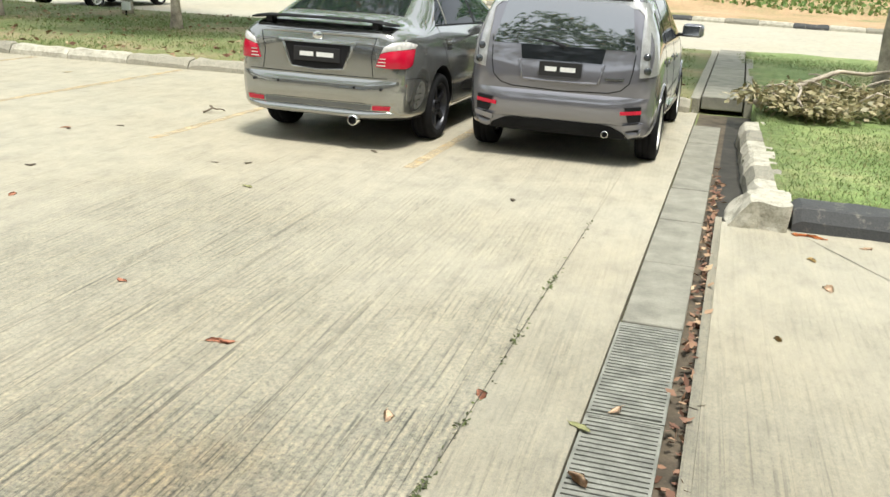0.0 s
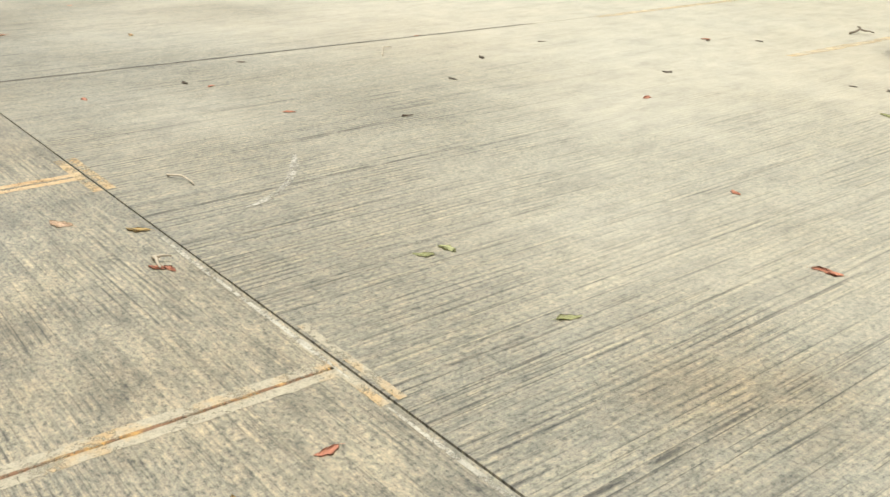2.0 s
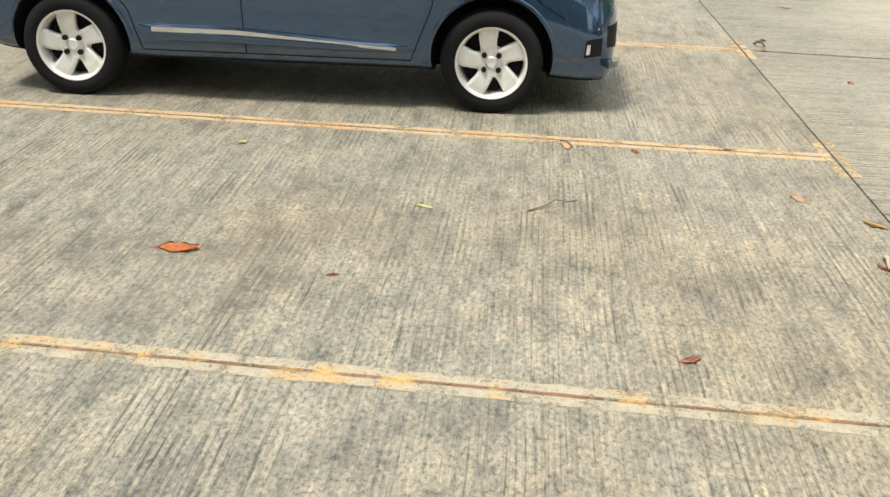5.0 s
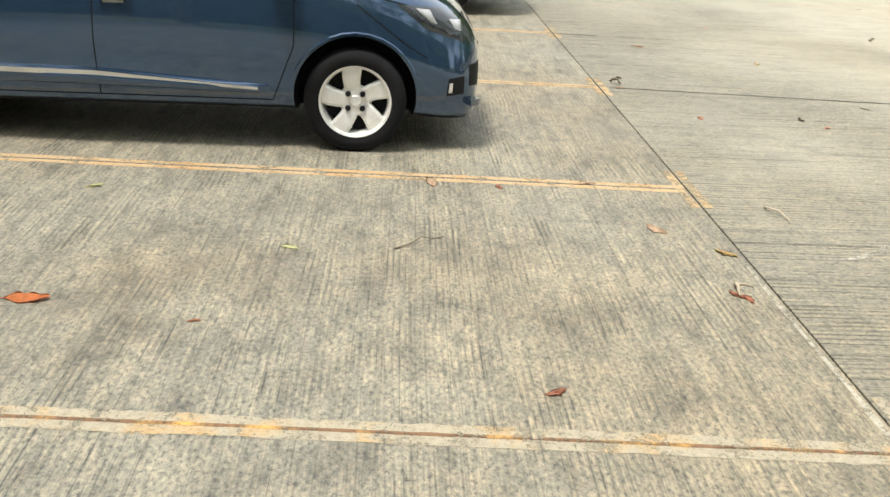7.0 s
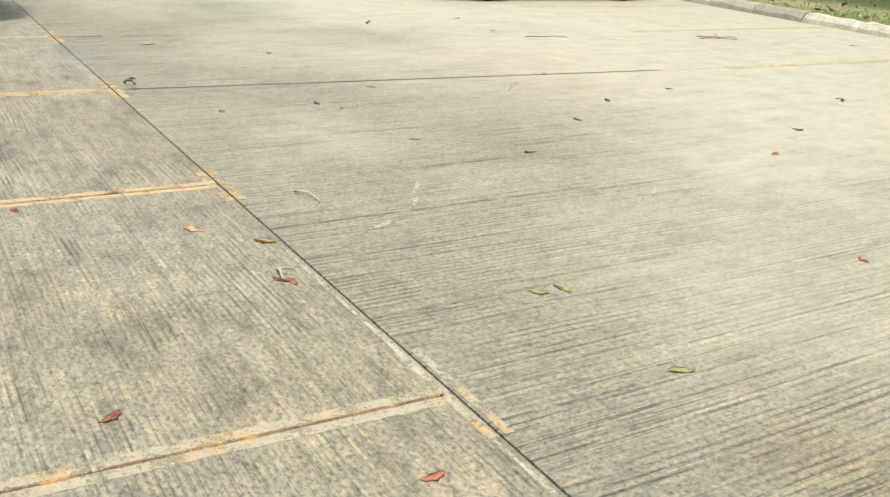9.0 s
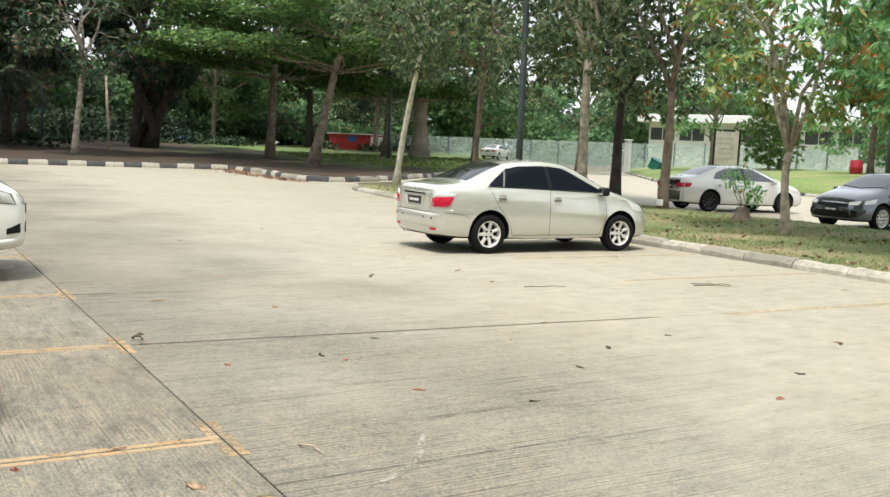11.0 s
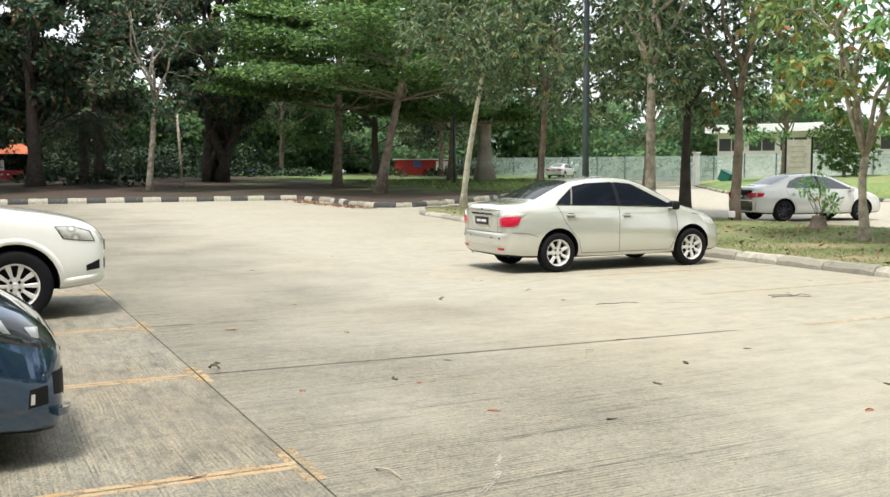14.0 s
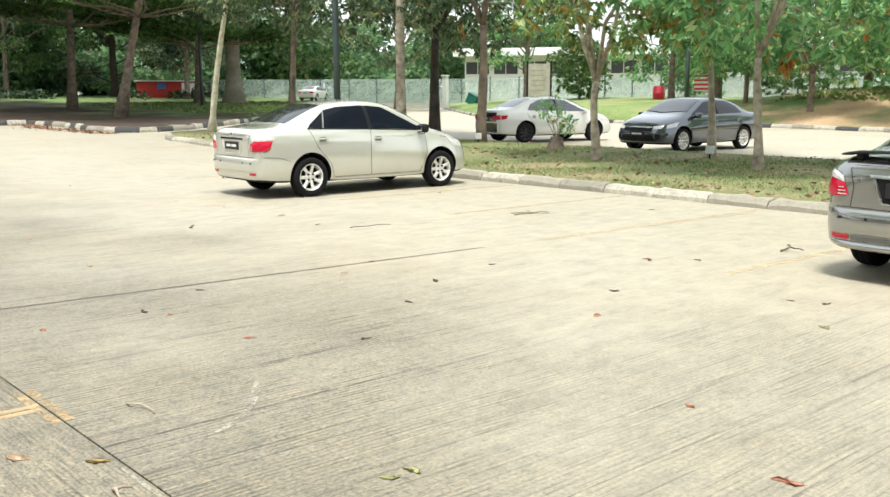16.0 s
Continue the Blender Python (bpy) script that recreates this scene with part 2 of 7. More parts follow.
def ground_cover(name, cols, scale=0.8, north=None, east=None):
    """Soil and grass in patches; north: the greener cover that takes over further along y; east: the worn earth past x = -26."""
    m, nt, b = nodes_of(name)
    v = coords(nt)
    big, mid, fine = noise_tex(nt, v, scale, 5, 0.65), noise_tex(nt, v, 9, 5, 0.7), noise_tex(nt, v, 90, 2, 0.7)
    c = ramp(nt, big, [(0.3, cols[0]), (0.5, cols[1]), (0.68, cols[2])])
    if north:
        sep = node(nt, "ShaderNodeSeparateXYZ")
        nt.links.new(v, sep.inputs[0])
        far = nt.nodes.new("ShaderNodeMath")
        far.operation = "MULTIPLY_ADD"
        nt.links.new(sep.outputs["Y"], far.inputs[0])
        far.inputs[1].default_value = 0.016
        nt.links.new(big, far.inputs[2])
        c = mix(nt, ramp(nt, far.outputs[0], [(0.82, (0, 0, 0)), (1.04, (1, 1, 1))]), c, ramp(nt, big, [(0.3, north[0]), (0.5, north[1]), (0.68, north[2])]))
    if east:
        sep = node(nt, "ShaderNodeSeparateXYZ")
        nt.links.new(v, sep.inputs[0])
        past = nt.nodes.new("ShaderNodeMath")
        past.operation = "MULTIPLY_ADD"
        nt.links.new(sep.outputs["X"], past.inputs[0])
        past.inputs[1].default_value = 0.05
        nt.links.new(big, past.inputs[2])
        more = nt.nodes.new("ShaderNodeMath")
        nt.links.new(past.outputs[0], more.inputs[0])
        more.inputs[1].default_value = 1.5
        c = mix(nt, ramp(nt, more.outputs[0], [(0.66, (0, 0, 0)), (0.86, (1, 1, 1))]), c, ramp(nt, big, [(0.3, east[0]), (0.5, east[1]), (0.68, east[2])]))
    c = mix(nt, 0.8, c, ramp(nt, mid, [(0.3, (0.5, 0.5, 0.5)), (0.62, (1.15, 1.15, 1.1))]), "MULTIPLY")
    c = mix(nt, 0.7, c, ramp(nt, fine, [(0.3, (0.45, 0.45, 0.45)), (0.6, (1.1, 1.1, 1.1))]), "MULTIPLY")
    nt.links.new(c, b.inputs["Base Color"])
    b.inputs["Roughness"].default_value = 0.9
    bump(nt, b, mid, 0.8, 0.04)
    return m


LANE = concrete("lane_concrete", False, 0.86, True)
BAY = concrete("bay_concrete", True, 0.495)
COVER = plain("worn_lid_concrete", (0.25, 0.24, 0.195), 0.85, vary=0.25, size=5, relief=0.004)
STRIP = concrete("smooth_strip_concrete", False, 0.88, True, 0.35)
ROAD = concrete("far_road_concrete", False, 0.9, True, 0.4)
CREAM_LINE = thin_paint("rubbed_cream_line_paint", (0.355, 0.315, 0.225), (0.42, 0.30, 0.155), 0.54)
ORANGE = thin_paint("faded_orange_paint", (0.45, 0.325, 0.18), (0.46, 0.29, 0.13), 0.555)
RUSTY = thin_paint("orange_paint_left_in_the_joint", (0.20, 0.11, 0.055), (0.58, 0.34, 0.09), 0.51)
ORANGE_TICK = thin_paint("orange_tick_paint", (0.45, 0.34, 0.19), (0.43, 0.29, 0.14), 0.5)
ORANGE_FAINT = thin_paint("nearly_gone_orange_paint", (0.54, 0.44, 0.28), (0.55, 0.40, 0.20), 0.50)
KERB_LIGHT = worn_paint("old_white_kerb_paint", (0.54, 0.51, 0.42), 0.5)
KERB_DARK = worn_paint("old_black_kerb_paint", (0.045, 0.048, 0.052), 0.66)
KERB_AGED = worn_paint("greyed_white_kerb_paint", (0.36, 0.335, 0.265), 0.46)
KERB_BARE = worn_paint("bare_kerb", (0.16, 0.155, 0.13), 0.36)
JOINT = plain("dark_joint_filler", (0.105, 0.083, 0.056), 0.9, vary=0.5, size=6)
TURF = ground_cover("turf", ((0.12, 0.19, 0.06), (0.215, 0.235, 0.095), (0.35, 0.275, 0.165)), 0.5)
BANK = ground_cover("worn_bank", ((0.15, 0.25, 0.07), (0.20, 0.28, 0.085), (0.34, 0.31, 0.14)), 0.25, None, ((0.18, 0.22, 0.08), (0.44, 0.30, 0.17), (0.54, 0.38, 0.23)))
GREEN_LAWN = ground_cover("green_lawn", ((0.17, 0.25, 0.075), (0.24, 0.31, 0.11), (0.37, 0.35, 0.17)), 0.9)
# brown soil, its colour lowered further to carry the tall trees' shade
SHADE_TURF = ground_cover("shade_darkened_soil", ((0.052, 0.034, 0.024), (0.07, 0.045, 0.03), (0.045, 0.05, 0.023)), 0.12, ((0.10, 0.09, 0.045), (0.12, 0.18, 0.05), (0.16, 0.25, 0.07)))
BARK = plain("grey_brown_bark", (0.24, 0.185, 0.14), 0.9, vary=0.45, size=4, relief=0.02)
BARK_PALE = plain("pale_bark", (0.50, 0.43, 0.34), 0.9, vary=0.55, size=5, relief=0.02)
BARK_GREY = plain("pale_grey_bark", (0.38, 0.33, 0.27), 0.9, vary=0.25, size=1.5, relief=0.02)
BARK_CREAM = plain("cream_bark", (0.85, 0.75, 0.58), 0.9, vary=0.25, size=5, relief=0.02)
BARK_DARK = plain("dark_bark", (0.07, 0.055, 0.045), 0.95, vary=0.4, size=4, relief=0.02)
RUBBER = plain("tyre_rubber", (0.011, 0.011, 0.012), 0.9, vary=0.25, size=6)
TRIM = plain("black_plastic", (0.012, 0.0125, 0.014), 0.6, vary=0.2, size=8)
WELL = plain("dark_underbody", (0.012, 0.012, 0.013), 0.9, vary=0.3, size=5)
for m in (RUBBER, TRIM, WELL):
    m.node_tree.nodes["Principled BSDF"].inputs["Specular IOR Level"].default_value = 0.2
GLASS = plain("dark_tinted_glass", (0.012, 0.014, 0.016), 0.05, vary=0.1, size=2)
GLASS.node_tree.nodes["Principled BSDF"].inputs["IOR"].default_value = 1.42
FILM = plain("reflective_window_film", (0.02, 0.024, 0.028), 0.03, vary=0.1, size=2)
FILM.node_tree.nodes["Principled BSDF"].inputs["IOR"].default_value = 3.6
SHEEN = plain("pale_reflecting_glass", (0.03, 0.036, 0.04), 0.03, vary=0.1, size=2)
SHEEN.node_tree.nodes["Principled BSDF"].inputs["IOR"].default_value = 2.0
DARK_GLASS = plain("near_black_glass", (0.008, 0.010, 0.016), 0.03, vary=0.1, size=2)
DARK_GLASS.node_tree.nodes["Principled BSDF"].inputs["IOR"].default_value = 1.24
ALLOY = plain("silver_alloy", (0.78, 0.77, 0.73), 0.4, 0.25, vary=0.12, size=9)
ALLOY_DARK = plain("dark_alloy", (0.06, 0.062, 0.07), 0.35, 0.6, vary=0.15, size=9)
DISC = plain("brake_steel", (0.10, 0.10, 0.10), 0.5, 0.8, vary=0.3, size=12)
CHROME = plain("chrome", (0.75, 0.75, 0.74), 0.12, 1.0, vary=0.05, size=6)
RED_LAMP = plain("red_lamp_lens", (0.50, 0.004, 0.03), 0.2, vary=0.12, size=14, coat=0.3)


def lamp_glass(name, lo, hi, size, metal):
    """A clear lens over facetted reflectors and dark hollows."""
    m, nt, b = nodes_of(name)
    cell = node(nt, "ShaderNodeTexVoronoi", Scale=size)
    nt.links.new(coords(nt), cell.inputs["Vector"])
    nt.links.new(ramp(nt, cell.outputs["Distance"], [(0.12, hi), (0.35, lo), (0.6, tuple(0.5 * (p + q) for p, q in zip(lo, hi)))]), b.inputs["Base Color"])
    b.inputs["Metallic"].default_value = metal
    b.inputs["Roughness"].default_value = 0.22
    b.inputs["Coat Weight"].default_value = 1.0
    b.inputs["Coat Roughness"].default_value = 0.02
    bump(nt, b, cell.outputs["Distance"], 0.5, 0.01)
    return m


CLEAR_LAMP = lamp_glass("clear_lamp_lens", (0.58, 0.56, 0.54), (0.9, 0.88, 0.85), 14, 0.15)
SILVER_LAMP = plain("silvered_lamp_lens", (0.46, 0.46, 0.45), 0.18, 0.35, vary=0.3, size=7, coat=1)
SUV_LAMP = lamp_glass("headlamp_with_bright_bowls", (0.34, 0.335, 0.29), (0.85, 0.84, 0.76), 9, 0.25)
SMOKE_LAMP = plain("headlamp_lens", (0.035, 0.04, 0.045), 0.06, 0.2, vary=0.4, size=9, coat=1)
PLATE_BLACK = plain("plate_black", (0.015, 0.015, 0.017), 0.4, vary=0.1)
PLATE_WHITE = plain("plate_white", (0.75, 0.75, 0.73), 0.5, vary=0.1)

# ---- mesh helpers ----


def part(name, bm, material, parent=None, label="", smooth=False):
    me = bpy.data.meshes.new(name)
    if smooth:
        for f in bm.faces:
            f.smooth = True
    bm.to_mesh(me)
    bm.free()
    for mt in material if isinstance(material, (list, tuple)) else [material]:
        me.materials.append(mt)
    ob = new(name, me)
    ob.parent = parent
    return tagged(ob, label)


def thing(name, label, category, group="", at=None, kind=""):
    ob = new(name)
    ob.empty_display_size = 0.2
    if at is not None:
        ob.matrix_basis = at
    return tagged(ob, label, category, group, kind)


def box(bm, x0, x1, y0, y1, z0, z1, bevel=0.0):
    m = Matrix.LocRotScale(((x0 + x1) / 2, (y0 + y1) / 2, (z0 + z1) / 2), None, (x1 - x0, y1 - y0, z1 - z0))
    made = bmesh.ops.create_cube(bm, size=1, matrix=m)["verts"]
    if bevel:
        edges = list({e for v in made for e in v.link_edges})
        bmesh.ops.bevel(bm, geom=edges, offset=bevel, segments=2, affect="EDGES", profile=0.5)
    return bm


def tube(bm, pts, radii, segs=10, cap=True):
    """A tapered tube along a row of points."""
    rings = []
    for i, (p, r) in enumerate(zip(pts, radii)):
        p = Vector(p)
        a = Vector(pts[max(i - 1, 0)])
        b = Vector(pts[min(i + 1, len(pts) - 1)])
        d = (b - a).normalized()
        side = d.cross(Vector((0.31, 0.95, 0.05)) if abs(d.z) > 0.5 else Vector((0, 0, 1))).normalized()
        up = side.cross(d)
        rings.append([bm.verts.new(p + r * (math.cos(k) * side + math.sin(k) * up)) for k in np.linspace(0, 2 * math.pi, segs, endpoint=False)])
    for r0, r1 in zip(rings, rings[1:]):
        for k in range(segs):
            bm.faces.new((r0[k], r0[(k + 1) % segs], r1[(k + 1) % segs], r1[k]))
    if cap:
        bm.faces.new(rings[0][::-1])
        bm.faces.new(rings[-1])
    return bm


def prism(bm, outline, z0, z1):
    """An upright slab over a plan outline."""
    low = [bm.verts.new((x, y, z0)) for x, y in outline]
    top = [bm.verts.new((x, y, z1)) for x, y in outline]
    n = len(outline)
    for i in range(n):
        bm.faces.new((low[i], low[(i + 1) % n], top[(i + 1) % n], top[i]))
    bm.faces.new(top)
    bm.faces.new(low[::-1])
    bmesh.ops.recalc_face_normals(bm, faces=bm.faces[:])
    return bm


def lathe(bm, profile, segs=40):
    """A body of revolution round the x axis; profile: x and radius."""
    rings = [[bm.verts.new((x, r * math.cos(a), r * math.sin(a))) for a in np.linspace(0, 2 * math.pi, segs, endpoint=False)] for x, r in profile]
    for r0, r1 in zip(rings, rings[1:]):
        for k in range(segs):
            bm.faces.new((r0[k], r0[(k + 1) % segs], r1[(k + 1) % segs], r1[k]))
    bmesh.ops.recalc_face_normals(bm, faces=bm.faces[:])
    return bm


# ---- ground ----
SKEW = 0.04  # the cross lines lean by this much
bm = bmesh.new()
bmesh.ops.create_grid(bm, x_segments=40, y_segments=40, size=1500)
g = part("ground", bm, TURF)
g.location.z = -0.06
tagged(g, "rough grass and soil reaching to the horizon", "ground", kind="structure")


def slab(name, outline, mat, label, z1=0.0, z0=-0.25):
    ob = part(name, prism(bmesh.new(), outline, z0, z1), mat)
    return tagged(ob, label, "ground", kind="structure")


def lean(x, y):
    return x + SKEW * (y - 1.6)


JY = 1.61  # joint between bays and lane
gap = 0.005  # half the width of a joint
cross = [-2.29, -4.76, -7.27, -9.8, -13.0, -16.0, -18.7, -21.4, -24.1, -26.8]
edges = [9.0] + cross + [-52.0]
for a, b in zip(edges, edges[1:]):
    slab("pavement", [(lean(b, -9) + gap / 2, -9), (lean(a, -9) - gap / 2, -9), (lean(a, JY) - gap / 2, JY - gap), (lean(b, JY) + gap / 2, JY - gap)], BAY, "broom-finished grey concrete parking bay slab")
lanes = [-0.62, -7.28, -14.4, -20, -27, -34]


def lane_edge(x, y):
    return x + (0.08 if x < -1 else SKEW) * (y - 1.6)


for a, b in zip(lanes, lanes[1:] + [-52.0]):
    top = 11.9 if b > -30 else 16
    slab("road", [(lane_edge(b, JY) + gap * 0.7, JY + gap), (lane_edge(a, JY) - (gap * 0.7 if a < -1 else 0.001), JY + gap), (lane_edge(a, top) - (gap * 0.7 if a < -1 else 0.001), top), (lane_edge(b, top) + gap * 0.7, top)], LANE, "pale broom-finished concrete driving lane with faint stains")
slab("pavement", [(lean(-0.62, JY) + 0.001, JY + gap), (-0.215, JY + gap), (0.21, 11.9), (lean(-0.62, 11.9) + 0.001, 11.9)], STRIP, "narrow pale concrete strip beside the covered drain")
slab("pavement", [(0.215, JY + gap), (9, JY + gap), (9, 6.7), (0.42, 6.7)], STRIP, "pale concrete slab beside the drain")
slab("road", [(-52, 16.02), (-34.2, 16.02), (-34.2, 20.2), (12, 20.2), (12, 34), (-24, 42), (-60, 75), (-75, 75)], ROAD, "bright concrete access road behind the planted strip", z1=-0.004)
slab("pavement", [(-34.3, 11.92), (-33.0, 11.92), (-33.0, 20.1), (-34.3, 20.1)], ROAD, "concrete road end", z1=-0.006)
slab("road", [(-13.9, 11.91), (-13.9, 12.05), (-22, 13.05), (-30, 14.35), (-32.95, 15.75), (-33.15, 11.91)], LANE, "pale concrete wedge of the lane along the planted strip", z1=-0.002)
bed = part("trim", box(bmesh.new(), -52, -0.3, -9, 12, -0.2, -0.022), JOINT)
tagged(bed, "dark dirt filling the joints between the slabs", "joint filler", kind="structure")


def stripe(x, y0, y1, half, mat, label="faded orange parking line", lean_on=True, z=0.002):
    bm = bmesh.new()
    n = max(2, int(abs(y1 - y0) / 0.03))
    rows = []
    for i in range(n + 1):
        y = y0 + (y1 - y0) * i / n
        c = lean(x, y) if lean_on else x
        w = [half * (1 + 0.16 * noise.noise((c * 9, y * 5, k * 7.3)) + 0.22 * noise.noise((c, y * 26, k * 3.1)) + 0.25 * noise.noise((c, y * 70, k * 5.7))) for k in range(2)]
        rows.append([bm.verts.new((c - w[0], y, z)), bm.verts.new((c + w[1], y, z))])
    for r0, r1 in zip(rows, rows[1:]):
        bm.faces.new((r0[0], r0[1], r1[1], r1[0]))
    return tagged(part("parking_line", bm, mat), label, "road marking", "parking lines", "structure")


for x in cross[:8]:
    near = x > -4
    for side in (-1, 1):
        stripe(x + side * (0.031 if near else 0.036), -3.5, JY - 0.03, 0.025 if near else 0.024, CREAM_LINE if near else ORANGE, "cream and orange parking line, rubbed thin" if near else "faded orange parking line", z=0.0012)
    if near:
        stripe(x, -3.5, JY - 0.03, 0.009, RUSTY, "rust-brown flecks of paint left along the bay joint", z=0.002)
    bm = bmesh.new()
    for side in (-1, 1):
        y = JY + side * 0.034
        bmesh.ops.create_grid(bm, x_segments=6, y_segments=1, size=0.5, matrix=Matrix.Translation((x - 0.02, y, 0.002)) @ Matrix.Diagonal((0.62, 0.034 if near else 0.05, 1, 1)))
    tagged(part("parking_line", bm, CREAM_LINE if near else ORANGE_TICK), "faded orange tick mark across the bay joint", "road marking", "parking lines", "structure")
for x, y0 in ((-1.95, 7.3), (-4.32, 7.4), (-6.72, 7.6), (-9.05, 8.2), (-11.4, 8.2), (-13.9, 8.2), (-16.3, 8.2)):
    stripe(x - SKEW * 7.5, y0, 11.8, 0.05, ORANGE_FAINT, "nearly worn-off orange parking line on pale concrete")


SEAL = plain("joint_sealant", (0.11, 0.10, 0.08), 0.85, vary=0.5, size=7)
SCUFF = thin_paint("pale_scuff", (0.40, 0.375, 0.305), (0.39, 0.36, 0.29), 0.5)


def ribbon(name, pts, half, mat, label, z=0.003):
    """A flat uneven strip on the slab along plan points."""
    bm = bmesh.new()
    row = along_points(pts, 0.12)
    prev = None
    for i, p in enumerate(row):
        q = row[min(i + 1, len(row) - 1)] - row[max(i - 1, 0)]
        side = Vector((-q.y, q.x)).normalized()
        w = half * (1 + 0.5 * noise.noise((p.x * 4, p.y * 4, 0.3))) * min(1, 0.25 + 0.4 * min(i, len(row) - 1 - i))
        cur = [bm.verts.new((p.x + side.x * w, p.y + side.y * w, z)), bm.verts.new((p.x - side.x * w, p.y - side.y * w, z))]
        if prev:
            bm.faces.new((prev[0], prev[1], cur[1], cur[0]))
        prev = cur
    bmesh.ops.recalc_face_normals(bm, faces=bm.faces[:])
    for f in bm.faces:
        if f.normal.z < 0:
            f.normal_flip()
    return tagged(part(name, bm, mat), label, "road marking", kind="structure")


def along_points(pts, step):
    out = []
    for a, b in zip(pts, pts[1:]):
        a, b = Vector(a), Vector(b)
        n = max(1, int((b - a).length / step))
        out += [a.lerp(b, i / n) for i in range(n)]
    return out + [Vector(pts[-1])]


ribbon("joint_seal", [(-7.27, 1.68), (-7.12, 3.5), (-6.97, 5.4), (-6.86, 6.8)], 0.012, SEAL, "dark dirt-filled joint across the lane")
CREAM = thin_paint("crumbling_joint_edge", (0.42, 0.39, 0.31), (0.36, 0.335, 0.265), 0.515)
ribbon("joint_edge", [(-3.75, 1.58), (-3.2, 1.575), (-2.6, 1.58), (-2.2, 1.575)], 0.010, CREAM, "crumbling cream edge of the bay joint")
ribbon("joint_edge", [(-2.0, 1.575), (-1.4, 1.58), (-0.9, 1.575)], 0.009, CREAM, "crumbling cream edge of the bay joint")
ribbon("crack", [(0.95, 6.5), (1.25, 5.9), (1.62, 5.2), (1.9, 4.75)], 0.0035, SEAL, "thin crack across the slab beside the drain")
ribbon("joint_seal", [(-0.60, 2.1), (-0.555, 3.2), (-0.515, 4.25), (-0.465, 5.5), (-0.43, 6.3)], 0.002, SEAL, "thin dirty crack beside the drain strip")
ribbon("joint_seal", [(-9.78, 1.66), (-9.74, 2.1)], 0.02, SEAL, "short dark joint beside the bay line")
SCUFF_ARC = [tuple((1 - t) ** 2 * Vector((-4.45, 2.67)) + 2 * t * (1 - t) * Vector((-3.86, 2.36)) + t * t * Vector((-3.82, 2.04))) for t in np.linspace(0, 1, 12)]
ribbon("tyre_scuff", SCUFF_ARC, 0.02, SCUFF, "faint pale curved scuff on the concrete")
ribbon("tyre_scuff", [(-8.75, 7.35), (-8.5, 7.75)], 0.05, SCUFF, "faint pale scuff on the concrete")

# ---- kerbs and lawns ----


def along(path, step):
    """Even stations on a plan path."""
    pts = [Vector(p) for p in path]
    lens = [(b - a).length for a, b in zip(pts, pts[1:])]
    total = sum(lens)
    n = max(1, round(total / step))
    out = []
    for i in range(n + 1):
        s = total * i / n
        for a, b, le in zip(pts, pts[1:], lens):
            if s <= le + 1e-6:
                out.append(a.lerp(b, s / le))
                break
            s -= le
    return out


def kerb(path, inner, step=0.9, wide=0.2, high=0.15, mats=None, label="old concrete kerb with worn black and white paint"):
    """inner: +1 when the lawn is on the left of the path."""
    root = thing("kerb", label, "kerb", kind="structure")
    mats = mats or [KERB_LIGHT, KERB_DARK]
    pts = along(path, step)
    for i, (a, b) in enumerate(zip(pts, pts[1:])):
        d = (b - a).normalized()
        nrm = Vector((-d.y, d.x)) * inner
        bm = bmesh.new()
        h = high * (1 + 0.22 * noise.noise((a.x * 1.7, a.y * 1.7, 3.1)))
        prof = [(0, -0.1), (0.012, h * 0.45), (0.06, h * 0.93), (0.085, h), (wide, h), (wide, -0.1)]
        ends = []
        for f in (0, 0.06, 0.3, 0.5, 0.7, 0.94, 1):
            p = (a + d * 0.008).lerp(b - d * 0.008, f)
            wob = 0.03 * noise.noise((p.x * 3, p.y * 3, 0))
            drop = 0.022 if f in (0, 1) else 0.0
            ring = []
            for u, v in prof:
                chip = 0.028 * noise.noise((p.x * 8, p.y * 8 + u * 25, v * 20)) if v > 0 else 0.0
                ring.append(bm.verts.new((p.x + nrm.x * (u + wob + chip * 0.6), p.y + nrm.y * (u + wob + chip * 0.6), v + wob * 0.4 + chip - (drop if v > 0.05 else 0))))
            ends.append(ring)
        n = len(prof)
        for e0, e1 in zip(ends, ends[1:]):
            for k in range(n):
                bm.faces.new((e0[k], e0[(k + 1) % n], e1[(k + 1) % n], e1[k]))
        bm.faces.new(ends[0][::-1])
        bm.faces.new(ends[-1])
        bmesh.ops.recalc_face_normals(bm, faces=bm.faces[:])
        part("kerb_stone", bm, mats[i % len(mats)], root)
    return root


